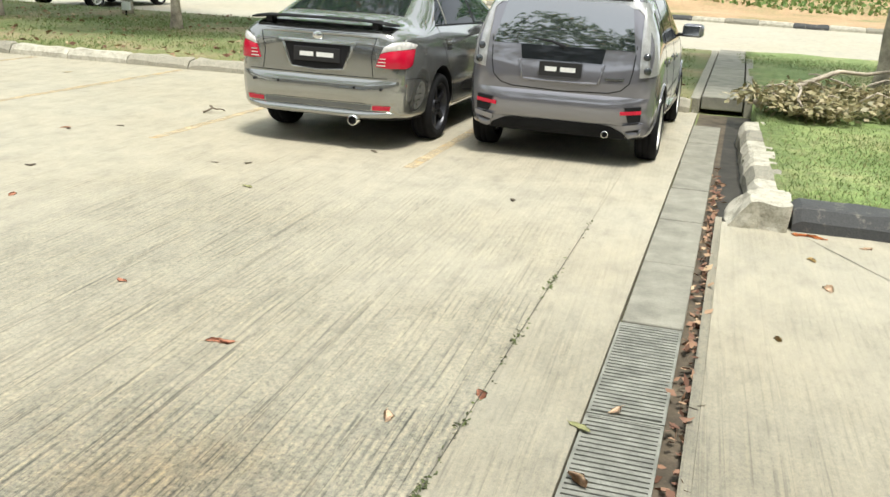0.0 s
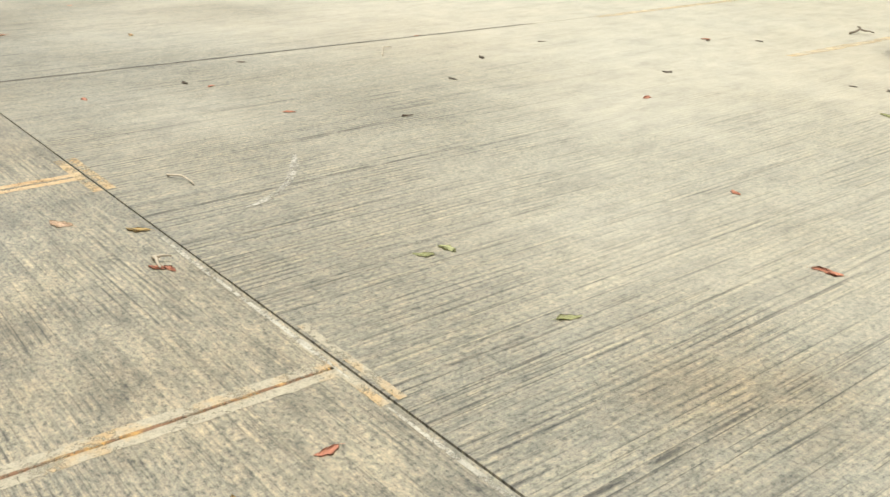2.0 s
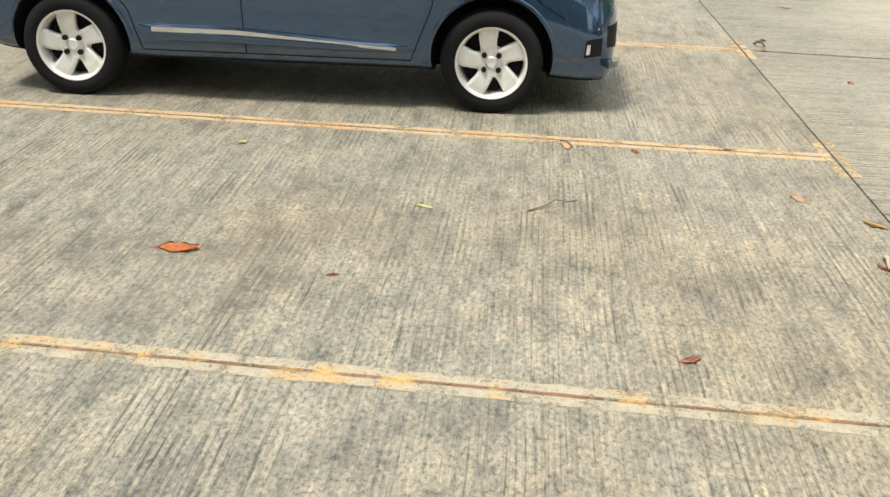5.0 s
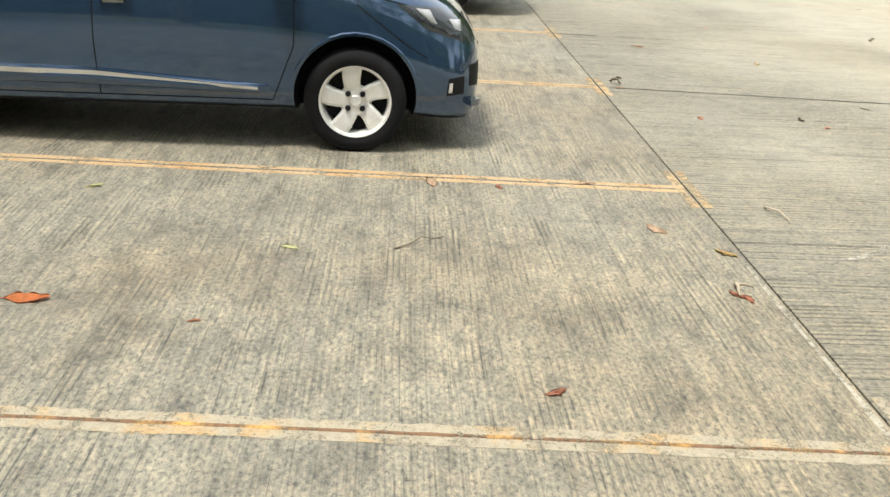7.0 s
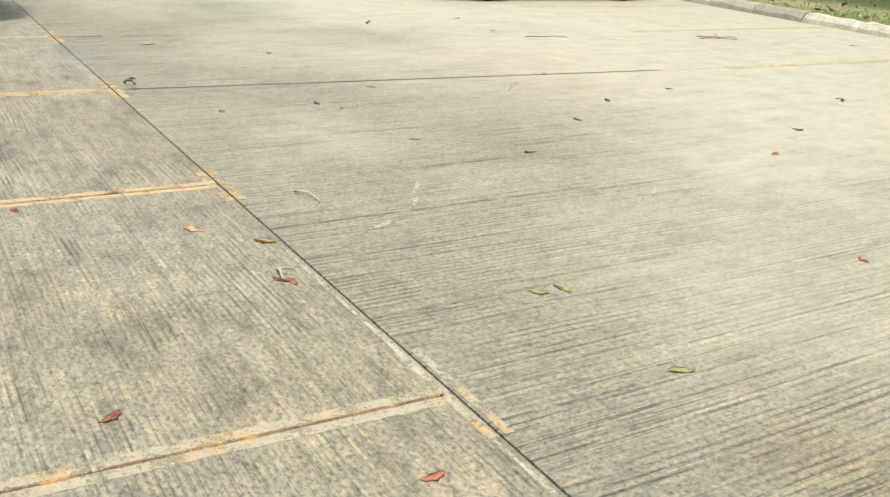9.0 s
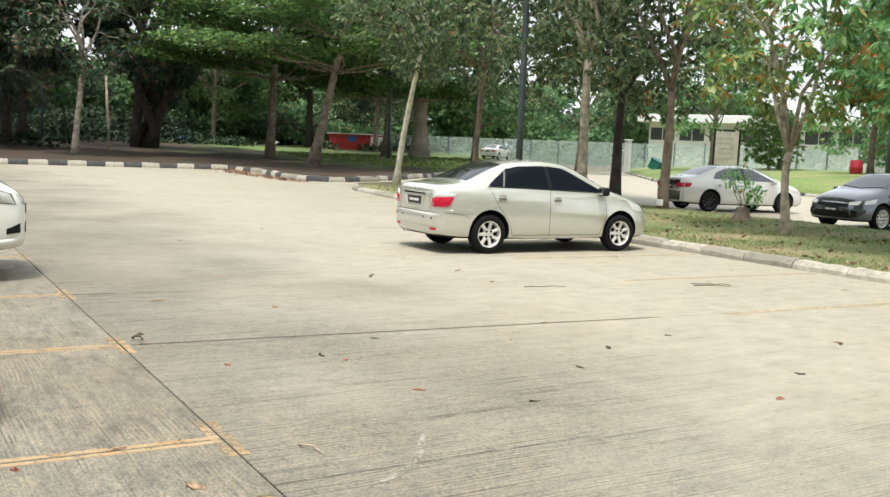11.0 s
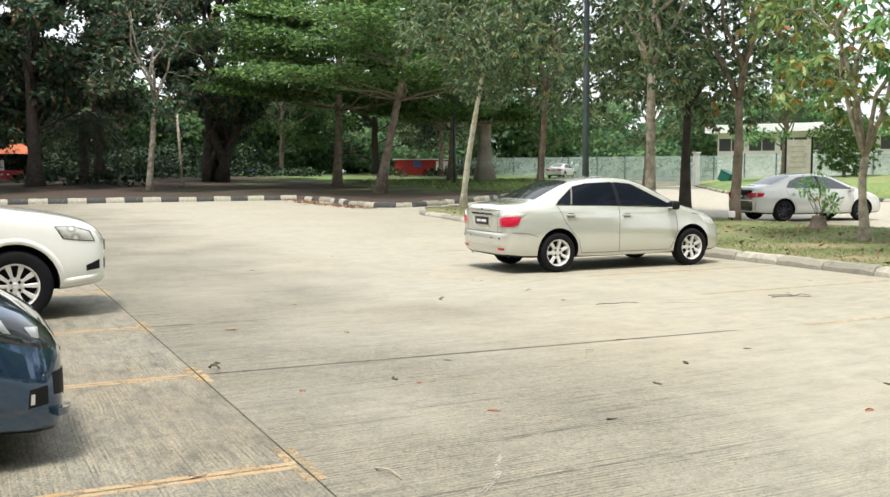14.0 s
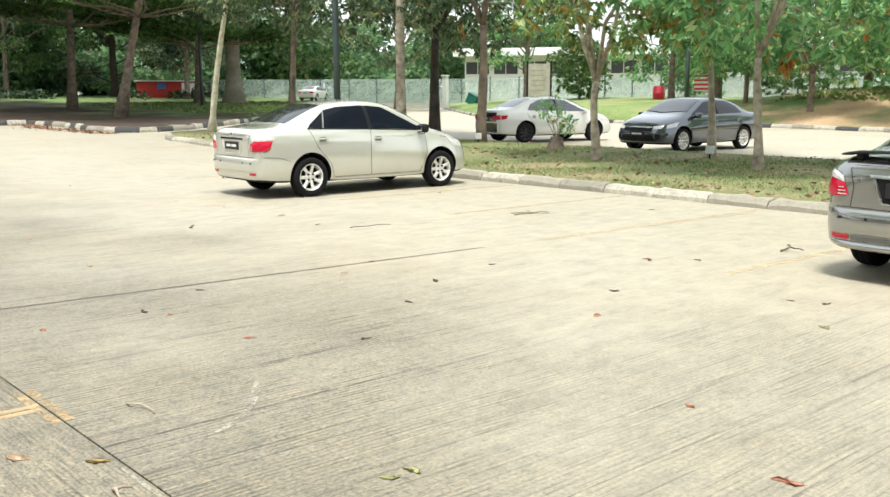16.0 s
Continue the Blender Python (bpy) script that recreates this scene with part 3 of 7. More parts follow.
def lawn(outline, mat, label, z=0.12, cell=0.8, rough=0.05, mound=None):
    """A raised, uneven bed of turf inside an outline."""
    bm = bmesh.new()
    vs = [bm.verts.new((x, y, z)) for x, y in outline]
    bm.faces.new(vs)
    xs, ys = [p[0] for p in outline], [p[1] for p in outline]
    for axis, lo, hi in ((0, min(xs), max(xs)), (1, min(ys), max(ys))):
        k = lo + cell
        while k < hi:
            co = Vector((k, 0, 0)) if axis == 0 else Vector((0, k, 0))
            no = Vector((1, 0, 0)) if axis == 0 else Vector((0, 1, 0))
            bmesh.ops.bisect_plane(bm, geom=bm.verts[:] + bm.edges[:] + bm.faces[:], plane_co=co, plane_no=no)
            k += cell
    rim = [e for e in bm.edges if e.is_boundary]
    on_rim = {v for e in rim for v in e.verts}
    for v in bm.verts:
        if v not in on_rim:
            v.co.z += rough * noise.noise(v.co * 0.7) + rough * 0.4 * noise.noise(v.co * 3)
            if mound:
                v.co.z += mound(v.co.x, v.co.y)
    low = bmesh.ops.extrude_edge_only(bm, edges=rim)["geom"]
    for v in low:
        if isinstance(v, bmesh.types.BMVert):
            v.co.z = -0.1
    bmesh.ops.recalc_face_normals(bm, faces=bm.faces[:])
    return tagged(part("lawn", bm, mat, smooth=True), label, "grass", kind="structure")


island = [(0.12, 11.85), (-6, 11.86), (-14, 11.95), (-22, 12.9), (-30, 14.2), (-33, 15.6), (-34, 17.6), (-33, 19.6), (-30, 20.2), (0.4, 20.3)]
kerb(island[:9], -1, 0.95, 0.22, 0.15, [KERB_AGED, KERB_LIGHT, KERB_LIGHT, KERB_BARE, KERB_AGED, KERB_LIGHT, KERB_AGED])
lawn([(0.12, 12.05), (-6, 12.06), (-14, 12.15), (-22, 13.1), (-30, 14.4), (-32.8, 15.8), (-33.8, 17.6), (-32.9, 19.4), (-30, 20.15), (0.4, 20.25)], TURF, "thin patchy lawn strip under the row of trees")
west = [(-49.4, -30), (-49.2, 2.7), (-48.8, 15.8), (-45, 16.0), (-40, 15.3), (-37, 15.2), (-36.2, 16.2), (-37.3, 18.6), (-42, 23.5), (-56, 36), (-72, 52)]
kerb(west[:3], 1, 0.88, 0.25, 0.25, [KERB_DARK, KERB_LIGHT])
kerb(west[2:], 1, 1.0, 0.25, 0.22, [KERB_DARK, KERB_LIGHT, KERB_DARK, KERB_AGED, KERB_BARE, KERB_LIGHT])
lawn([(x - 0.22, y + (0.2 if 14 < y < 16.1 else 0)) for x, y in west] + [(-140, 90), (-140, -30)], SHADE_TURF, "dark brown soil and thin grass, coloured darker still for the tall trees' shade", 0.22, 3.5, 0.25, lambda x, y: max(0, min(0.9, (-52 - x) * 0.02)))
north = [(14, 32.6), (3, 33.5), (-16.6, 37.6), (-21.7, 38.6), (-30, 38.6), (-41.3, 40.1), (-48.3, 45.1), (-57.4, 52.1), (-70.4, 62.0)]


def bank(x, y):
    """Height of the north lawn over its kerb."""
    worn = max(0, min(1.5, (y - 40.5) * 0.16))
    s = (x + 57.4) * 0.597 + (y - 52.1) * 0.801
    verge = max(0, min(0.4, s * 0.2)) + max(0, min(0.5, s * 0.03))
    w = max(0, min(1, (-24 - x) / 8))
    return worn * (1 - w) + verge * w



kerb(north, -1, 1.1, 0.22, 0.16, [KERB_LIGHT, KERB_DARK, KERB_LIGHT, KERB_BARE])
lawn([(x, y + 0.2) for x, y in north] + [(-72, 75), (14, 75)], BANK, "lawn bank with worn brown earth", 0.14, 2.5, 0.15, bank)

# lawn corner beside the drain
kerb([(0.86, 6.62), (8, 6.62)], 1, 0.9, 0.3, 0.17, [KERB_DARK, KERB_DARK, KERB_LIGHT], "low concrete kerb, its end stones painted black")
stone = thing("kerb", "broken pale corner kerb stone beside the drain", "kerb", kind="structure")
bm = box(bmesh.new(), 0.44, 0.84, 6.58, 6.98, -0.1, 0.19)
bmesh.ops.subdivide_edges(bm, edges=bm.edges[:], cuts=7, use_grid_fill=True)
for v in bm.verts:
    if v.co.z > 0.0:
        v.co.x += (0.84 - v.co.x) * 0.35 * v.co.z / 0.19
        v.co += Vector((noise.noise(v.co * 7), noise.noise(v.co * 7 + Vector((5, 0, 0))), noise.noise(v.co * 6 + Vector((0, 5, 0))))) * 0.035
        v.co.z = max(v.co.z, 0.0)
part("kerb_stone", bm, KERB_LIGHT, stone)
kerb([(0.62, 10.6), (0.59, 7.0)], 1, 0.6, 0.26, 0.15, [KERB_LIGHT, KERB_BARE, KERB_LIGHT], "weathered kerb stones along the drain")
lawn([(0.8, 6.9), (9, 6.9), (9, 20.2), (1.05, 20.2), (0.84, 12)], GREEN_LAWN, "green lawn with a heap of cut branches", 0.15, 0.6)

# ---- covered drain ----
drain = thing("drain", "covered roadside drain with steel grates and concrete lids full of dry leaves", "drain", at=pose(0, 3, 0, 0, 0, -2.3), kind="structure")
bm = bmesh.new()
box(bm, -0.22, -0.204, -5, 9.2, -0.35, -0.004)
part("channel", bm, COVER, drain)
part("channel_edge", box(bmesh.new(), 0.225, 0.27, -5, 3.85, -0.35, -0.004), STRIP, drain)
part("channel_floor", box(box(bmesh.new(), -0.128, 0.225, -5, 9.2, -0.36, -0.052), -0.204, -0.13, -5, 9.2, -0.36, -0.30), JOINT, drain, "dark silted floor of the drain")
# shallow near-black floor between the lids and the kerb stones
part("gutter", box(bmesh.new(), 0.2, 0.56, 3.9, 9.2, -0.3, -0.05), plain("dark_gutter_floor", (0.04, 0.036, 0.028), 0.8, vary=0.5, size=6), drain, "dark gap beside the drain lids")
STEEL = plain("weathered_grate_steel", (0.25, 0.25, 0.215), 0.65, 0.25, vary=0.3, size=9)
for y0, y1 in ((-2.6, -1.6), (-1.59, -0.55), (-0.54, 0.47), (0.48, 1.5)):
    bm = bmesh.new()
    for x in (-0.150, 0.135):
        box(bm, x, x + 0.012, y0, y1, -0.05, -0.008)
    for x in (-0.07, 0.03):
        box(bm, x, x + 0.008, y0, y1, -0.05, -0.02)
    for y in (y0, y1 - 0.014):
        box(bm, -0.150, 0.147, y, y + 0.014, -0.05, -0.007)
    k = y0 + 0.036
    while k < y1 - 0.02:
        box(bm, -0.142, 0.137, k, k + 0.023, -0.045, -0.009)
        k += 0.034
    part("grate", bm, STEEL, drain, "weathered steel bar grate")
for y0, y1 in ((1.52, 2.55), (2.57, 3.6), (3.62, 4.62), (4.64, 5.7), (5.72, 6.8), (6.82, 7.95)):
    bm = box(bmesh.new(), -0.142 + 0.008 * noise.noise((y0, 5, 0)), 0.15, y0, y1, -0.08, -0.004 + 0.006 * noise.noise((y0, 2, 0)), 0.008)
    part("lid", bm, COVER, drain, "worn concrete drain lid")
for y0 in (9.3, 10.6, 11.9, 13.2, 14.5, 15.8):
    part("lid", box(bmesh.new(), -0.13, 0.36, y0, y0 + 1.27, 0.0, 0.16, 0.012), COVER, drain, "raised concrete drain lid")
part("edging", box(bmesh.new(), -0.27, -0.15, 9.3, 17.1, -0.1, 0.13, 0.012), KERB_BARE, drain)
part("edging", box(bmesh.new(), 0.38, 0.5, 9.3, 17.1, -0.1, 0.15, 0.012), KERB_BARE, drain)

# ---- cars ----
from mathutils.bvhtree import BVHTree


def settle(ob):
    """The mesh with its modifiers worked in."""
    dg = bpy.context.evaluated_depsgraph_get()
    me = bpy.data.meshes.new_from_object(ob.evaluated_get(dg))
    ob.modifiers.clear()
    old = ob.data
    ob.data = me
    bpy.data.meshes.remove(old)
    return ob


def shell(stations):
    """A closed car body lofted along y. Station: y, underside, half width, belt, its half width, rail, its half width, top."""
    bm = bmesh.new()
    rings = []
    for y, zb, w, zbelt, wb, zr, wr, zt in stations:
        zm = min(0.56, zb + 0.45 * (zbelt - zb))
        half = [(0.0, zb), (0.6 * w, zb), (0.92 * w, zb + 0.012), (0.975 * w, zb + 0.09 * min(1, (zbelt - zb) / 0.4)), (w, zm), (0.5 * (w + wb) + 0.008, 0.5 * (zm + zbelt)),
                (wb, zbelt), (wb * 0.52 + wr * 0.48 + 0.012, zbelt * 0.5 + zr * 0.5), (wr, zr), (wr * 0.8, zr * 0.25 + zt * 0.75), (wr * 0.42, zt), (0.0, zt + 0.004)]
        right = [bm.verts.new((x, y, z)) for x, z in half]
        left = [right[0]] + [bm.verts.new((-x, y, z)) for x, z in half[1:-1]] + [right[-1]]
        rings.append((right, left))
    for (r0, l0), (r1, l1) in zip(rings, rings[1:]):
        for k in range(len(r0) - 1):
            bm.faces.new((r0[k], r0[k + 1], r1[k + 1], r1[k]))
            bm.faces.new((l0[k + 1], l0[k], l1[k], l1[k + 1]))
    for r, le in (rings[0], rings[-1]):
        n = len(r)
        bm.faces.new((r[0], r[1], le[1]))
        for k in range(1, n - 2):
            bm.faces.new((r[k], r[k + 1], le[k + 1], le[k]))
        bm.faces.new((r[n - 2], r[n - 1], le[n - 2]))
    bmesh.ops.recalc_face_normals(bm, faces=bm.faces[:])
    return bm


def make_wheel(parent, at, r, rim_r, style, spokes, mat, flip):
    """A wheel under a car: tyre, rim, disc. Its outer side looks to +x before turning."""
    wheel = new("wheel")
    wheel.parent = parent
    wheel.matrix_basis = at @ pose(0, 0, 0, 0, 0, 180 if flip else 0)
    tyre = [(-0.09, rim_r), (-0.095, rim_r + 0.02), (-0.098, r - 0.045), (-0.088, r - 0.012), (-0.06, r), (-0.03, r + 0.001), (-0.027, r - 0.006), (-0.02, r - 0.006), (-0.017, r + 0.001), (0.017, r + 0.001), (0.02, r - 0.006), (0.027, r - 0.006), (0.03, r + 0.001), (0.06, r), (0.088, r - 0.012), (0.098, r - 0.045), (0.096, rim_r + 0.022), (0.088, rim_r)]
    part("tyre", lathe(bmesh.new(), tyre), RUBBER, wheel, "black rubber tyre", True)
    bm = bmesh.new()
    lathe(bm, [(-0.08, rim_r - 0.02), (0.03, rim_r - 0.025), (0.06, rim_r - 0.018), (0.084, rim_r - 0.012), (0.09, rim_r), (0.084, rim_r + 0.005)])
    lathe(bm, [(0.03, 0.001), (0.062, 0.001), (0.064, 0.028), (0.058, 0.036), (0.058, 0.082), (0.03, 0.095)], 24)
    hub_w, end_w, curl = (*style, 0.0)[:3]
    for k in range(spokes):
        a = 2 * math.pi * k / spokes + math.pi / 2
        turn = Matrix.Rotation(a, 4, "X")
        rr = [0.05, 0.4 * rim_r + 0.02, 0.75 * rim_r, rim_r - 0.008]
        ws = [hub_w, hub_w * 0.75 + end_w * 0.25, hub_w * 0.3 + end_w * 0.7, end_w]
        xs = [0.055, 0.066, 0.072, 0.07]
        rows = []
        for q, w, x in zip(rr, ws, xs):
            o = curl * (q / rim_r) ** 2
            row = [(x - 0.035, w + o, q), (x - 0.006, w + o, q), (x, w * 0.7 + o, q), (x, o - w * 0.7, q), (x - 0.006, o - w, q), (x - 0.035, o - w, q)]
            rows.append([bm.verts.new(turn @ Vector(p)) for p in row])
        for r0, r1 in zip(rows, rows[1:]):
            for j in range(5):
                bm.faces.new((r0[j], r0[j + 1], r1[j + 1], r1[j]))
        bm.faces.new(rows[-1])
    bmesh.ops.recalc_face_normals(bm, faces=bm.faces[:])
    part("rim", bm, mat, wheel, "alloy rim")
    part("brake_disc", lathe(bmesh.new(), [(-0.05, 0.0), (-0.05, rim_r - 0.03), (0.0, rim_r - 0.03), (0.005, 0.11), (0.0, 0.001)], 24), WELL, wheel)
    for k in range(4):
        bm = bmesh.new()
        a = 2 * math.pi * (k + 0.5) / 4
        bmesh.ops.create_cone(bm, cap_ends=True, segments=8, radius1=0.017, radius2=0.015, depth=0.02, matrix=Matrix.Translation((0.066, 0.058 * math.cos(a), 0.058 * math.sin(a))) @ Matrix.Rotation(math.pi / 2, 4, "Y"))
        part("wheel_nut", bm, WELL, wheel)
    return wheel


class Car:
    def __init__(self, name, label, at, stations, paint, wheelbase, wheel_r, track, arch=None, group="parked cars"):
        self.root = thing(name, label, "car", group, at)
        self.track, self.wb, self.wr = track, wheelbase, wheel_r
        body = part("body", shell(stations), [paint, WELL], self.root, "", True)
        sub = body.modifiers.new("s", "SUBSURF")
        sub.levels = sub.render_levels = 3
        settle(body)
        me = body.data
        self.tree = BVHTree.FromPolygons([v.co.copy() for v in me.vertices], [tuple(p.vertices) for p in me.polygons])
        cutters = []
        arch = arch or wheel_r + 0.055
        for y in (0, wheelbase):
            for s in (-1, 1):
                bm = bmesh.new()
                bmesh.ops.create_cone(bm, cap_ends=True, segments=40, radius1=arch, radius2=arch, depth=0.5, matrix=Matrix.Translation((s * (track + 0.04), y, wheel_r + 0.02)) @ Matrix.Rotation(math.pi / 2, 4, "Y"))
                for f in bm.faces:
                    f.material_index = 1
                c = part("cutter", bm, [paint, WELL])
                c.parent = None
                cutters.append(c)
                md = body.modifiers.new("b", "BOOLEAN")
                md.operation, md.solver, md.object = "DIFFERENCE", "EXACT", c
        body.parent = None
        for c in cutters:
            c.matrix_world = Matrix()
        settle(body)
        body.parent = self.root
        for c in cutters:
            bpy.data.objects.remove(c)
        for p in body.data.polygons:
            if p.normal.z < -0.75 and p.center.z < 0.32:
                p.material_index = 1
            p.use_smooth = True
        body.data.set_sharp_from_angle(angle=radians(38))
        self.body = body

    def wheels(self, rim_r, style, spokes, mat):
        for y in (0, self.wb):
            for s in (-1, 1):
                make_wheel(self.root, pose(s * self.track, y, self.wr), self.wr, rim_r, style, spokes, mat, s < 0)

    def hit(self, face, a, b):
        """The skin's point and normal, seen from a side: (y, z) from the right or left, (x, z) from behind or ahead, (x, y) from above."""
        o, d = {"right": ((3, a, b), (-1, 0, 0)), "left": ((-3, a, b), (1, 0, 0)), "rear": ((a, -4, b), (0, 1, 0)), "front": ((a, 8, b), (0, -1, 0)), "top": ((a, b, 4), (0, 0, -1))}[face]
        p, nrm, _, _ = self.tree.ray_cast(Vector(o), Vector(d))
        if p is None:
            p, nrm, _, _ = self.tree.find_nearest(Vector(o) + Vector(d) * (3.0 if face in ("right", "left") else 4.0))
        return p, (nrm if nrm.dot(Vector(d)) < 0 else -nrm)

    def patch(self, name, face, low, high, mat, off=0.004, n=14, m=6, deep=0.012, label="", parent=None, puff=0.0):
        """A plate that follows the skin between two lines, swelling by puff in its middle."""
        def at(line, t):
            seg = [(Vector(q) - Vector(p)).length for p, q in zip(line, line[1:])]
            s = t * sum(seg)
            for p, q, le in zip(line, line[1:], seg):
                if s <= le + 1e-9:
                    return Vector(p).lerp(Vector(q), s / max(le, 1e-9))
                s -= le
            return Vector(line[-1])
        bm = bmesh.new()
        outer, inner = [], []
        for i in range(n + 1):
            a, b = at(low, i / n), at(high, i / n)
            ro, ri = [], []
            for j in range(m + 1):
                q = a.lerp(b, j / m)
                p, nrm = self.hit(face, q.x, q.y)
                swell = puff * (max(0, math.sin(math.pi * j / m)) ** 0.45) * min(1, 5 * i / n, 5 * (n - i) / n)
                ro.append(bm.verts.new(p + nrm * (off + swell)))
                ri.append(bm.verts.new(p - nrm * deep))
            outer.append(ro)
            inner.append(ri)
        for g, flip in ((outer, False), (inner, True)):
            for i in range(n):
                for j in range(m):
                    q = (g[i][j], g[i + 1][j], g[i + 1][j + 1], g[i][j + 1])
                    bm.faces.new(q[::-1] if flip else q)
        rim = [(i, 0) for i in range(n)] + [(n, j) for j in range(m)] + [(i, m) for i in range(n, 0, -1)] + [(0, j) for j in range(m, 0, -1)]
        for (i0, j0), (i1, j1) in zip(rim, rim[1:] + rim[:1]):
            bm.faces.new((outer[i0][j0], inner[i0][j0], inner[i1][j1], outer[i1][j1]))
        bmesh.ops.recalc_face_normals(bm, faces=bm.faces[:])
        ob = part(name, bm, mat, parent or self.root, label, True)
        ob.data.set_sharp_from_angle(angle=radians(40))
        return ob

    def both(self, name, low, high, mat, **kw):
        return [self.patch(name, f, low, high, mat, **kw) for f in ("right", "left")]

    def mirrored(self, name, face, low, high, mat, **kw):
        self.patch(name, face, low, high, mat, **kw)
        self.patch(name, face, [(-x, z) for x, z in low], [(-x, z) for x, z in high], mat, **kw)

    def seam(self, face, line, wide=0.006, name="panel_gap"):
        """A thin dark shut line."""
        pts = [Vector(p) for p in line]
        side = []
        for i, p in enumerate(pts):
            d = (pts[min(i + 1, len(pts) - 1)] - pts[max(i - 1, 0)]).normalized()
            side.append(Vector((-d.y, d.x)) * wide / 2)
        self.patch(name, face, [p - s for p, s in zip(pts, side)], [p + s for p, s in zip(pts, side)], WELL, off=0.0015, n=18, m=1, deep=0.004)

    def block(self, name, x, y, z, sx, sy, sz, mat, bevel=0.01, label="", rot=(0, 0, 0)):
        ob = part(name, box(bmesh.new(), -sx / 2, sx / 2, -sy / 2, sy / 2, -sz / 2, sz / 2, bevel), mat, self.root, label)
        ob.matrix_basis = pose(x, y, z, *rot)
        return ob

    def plate(self, y, z, face=-1, tilt=0, light=False, long=0.44, x=0.0):
        p = self.block("number_plate", x, y, z, long, 0.012, 0.12, PLATE_BLACK, 0.004, "black number plate", (tilt, 0, 0))
        for u, v in ((-long * 0.36, -0.03), (0.0, long * 0.36)):
            part("plate_bar", box(bmesh.new(), u, v, min(face * 0.0062, face * 0.0085), max(face * 0.0062, face * 0.0085), -0.019, 0.019), PLATE_WHITE, p)

    def mirror(self, y, z, x, mat):
        for s in (-1, 1):
            bm = box(bmesh.new(), -0.11, 0.11, -0.06, 0.07, -0.07, 0.07, 0.04)
            m = part("wing_mirror", bm, mat, self.root, "", True)
            m.matrix_basis = pose(s * (x + 0.12), y, z, 0, 0, s * -12)
            part("mirror_glass", box(bmesh.new(), -0.085, 0.085, -0.066, -0.058, -0.05, 0.05, 0.003), CHROME, m)
            self.block("mirror_foot", s * (x + 0.0), y + 0.02, z - 0.05, 0.12, 0.06, 0.035, TRIM, 0.01)

    def handles(self, spots, mat):
        for y, z in spots:
            for s, f in ((1, "right"), (-1, "left")):
                p, _ = self.hit(f, y, z)
                h = self.block("door_handle", p.x + s * 0.02, y, z, 0.024, 0.17, 0.026, mat, 0.009)
                # flat grey plate: the undercut's shade as a colour, no real hollow
                part("handle_hollow", box(bmesh.new(), -0.012 if s > 0 else 0.009, -0.009 if s > 0 else 0.012, -0.055, 0.055, -0.042, 0.03), STEEL, h, "grey plate giving the shade in the hollow behind the handle")

    def exhaust(self, x, y, z, r=0.035):
        bm = lathe(bmesh.new(), [(0, r * 0.85), (0.0, r), (0.16, r), (0.16, r * 0.85), (0, r * 0.85)], 18)
        ob = part("exhaust_pipe", bm, CHROME, self.root, "chrome exhaust tip", True)
        ob.matrix_basis = pose(x, y, z, 0, 0, 90)
        inner = part("pipe_bore", lathe(bmesh.new(), [(0.03, 0.0), (0.03, r * 0.84), (0.15, r * 0.84)], 18), WELL, ob)


SEDAN_TAIL = [(-0.892, 0.4, 0.56, 0.8, 0.54, 0.86, 0.46, 0.875), (-0.874, 0.3, 0.7, 0.9, 0.66, 0.975, 0.56, 0.99), (-0.806, 0.25, 0.79, 0.945, 0.745, 1.03, 0.63, 1.05),
    (-0.608, 0.23, 0.83, 0.97, 0.79, 1.05, 0.66, 1.075), (-0.4, 0.22, 0.845, 0.955, 0.81, 1.06, 0.665, 1.1), (-0.22, 0.21, 0.85, 0.955, 0.815, 1.12, 0.65, 1.165),
    (0.1, 0.2, 0.85, 0.95, 0.82, 1.265, 0.615, 1.31)]
SEDAN_CABIN = [(0.42, 0.2, 0.85, 0.945, 0.82, 1.37, 0.585, 1.42), (0.75, 0.2, 0.85, 0.94, 0.82, 1.41, 0.575, 1.46), (1.15, 0.2, 0.85, 0.935, 0.82, 1.425, 0.57, 1.475),
    (1.52, 0.2, 0.85, 0.93, 0.82, 1.395, 0.57, 1.445), (1.8, 0.2, 0.85, 0.925, 0.82, 1.3, 0.595, 1.345), (2.15, 0.2, 0.85, 0.92, 0.815, 1.12, 0.66, 1.15),
    (2.4, 0.2, 0.85, 0.9, 0.81, 0.99, 0.7, 1.02)]
SEDAN_NOSE = [(2.664, 0.2, 0.845, 0.855, 0.795, 0.92, 0.69, 0.965), (2.946, 0.21, 0.82, 0.79, 0.76, 0.855, 0.63, 0.89), (3.148, 0.22, 0.755, 0.7, 0.69, 0.76, 0.56, 0.785),
    (3.254, 0.26, 0.64, 0.58, 0.6, 0.63, 0.48, 0.645), (3.28, 0.34, 0.5, 0.5, 0.48, 0.54, 0.4, 0.55)]
SEDAN = SEDAN_TAIL + SEDAN_CABIN + SEDAN_NOSE


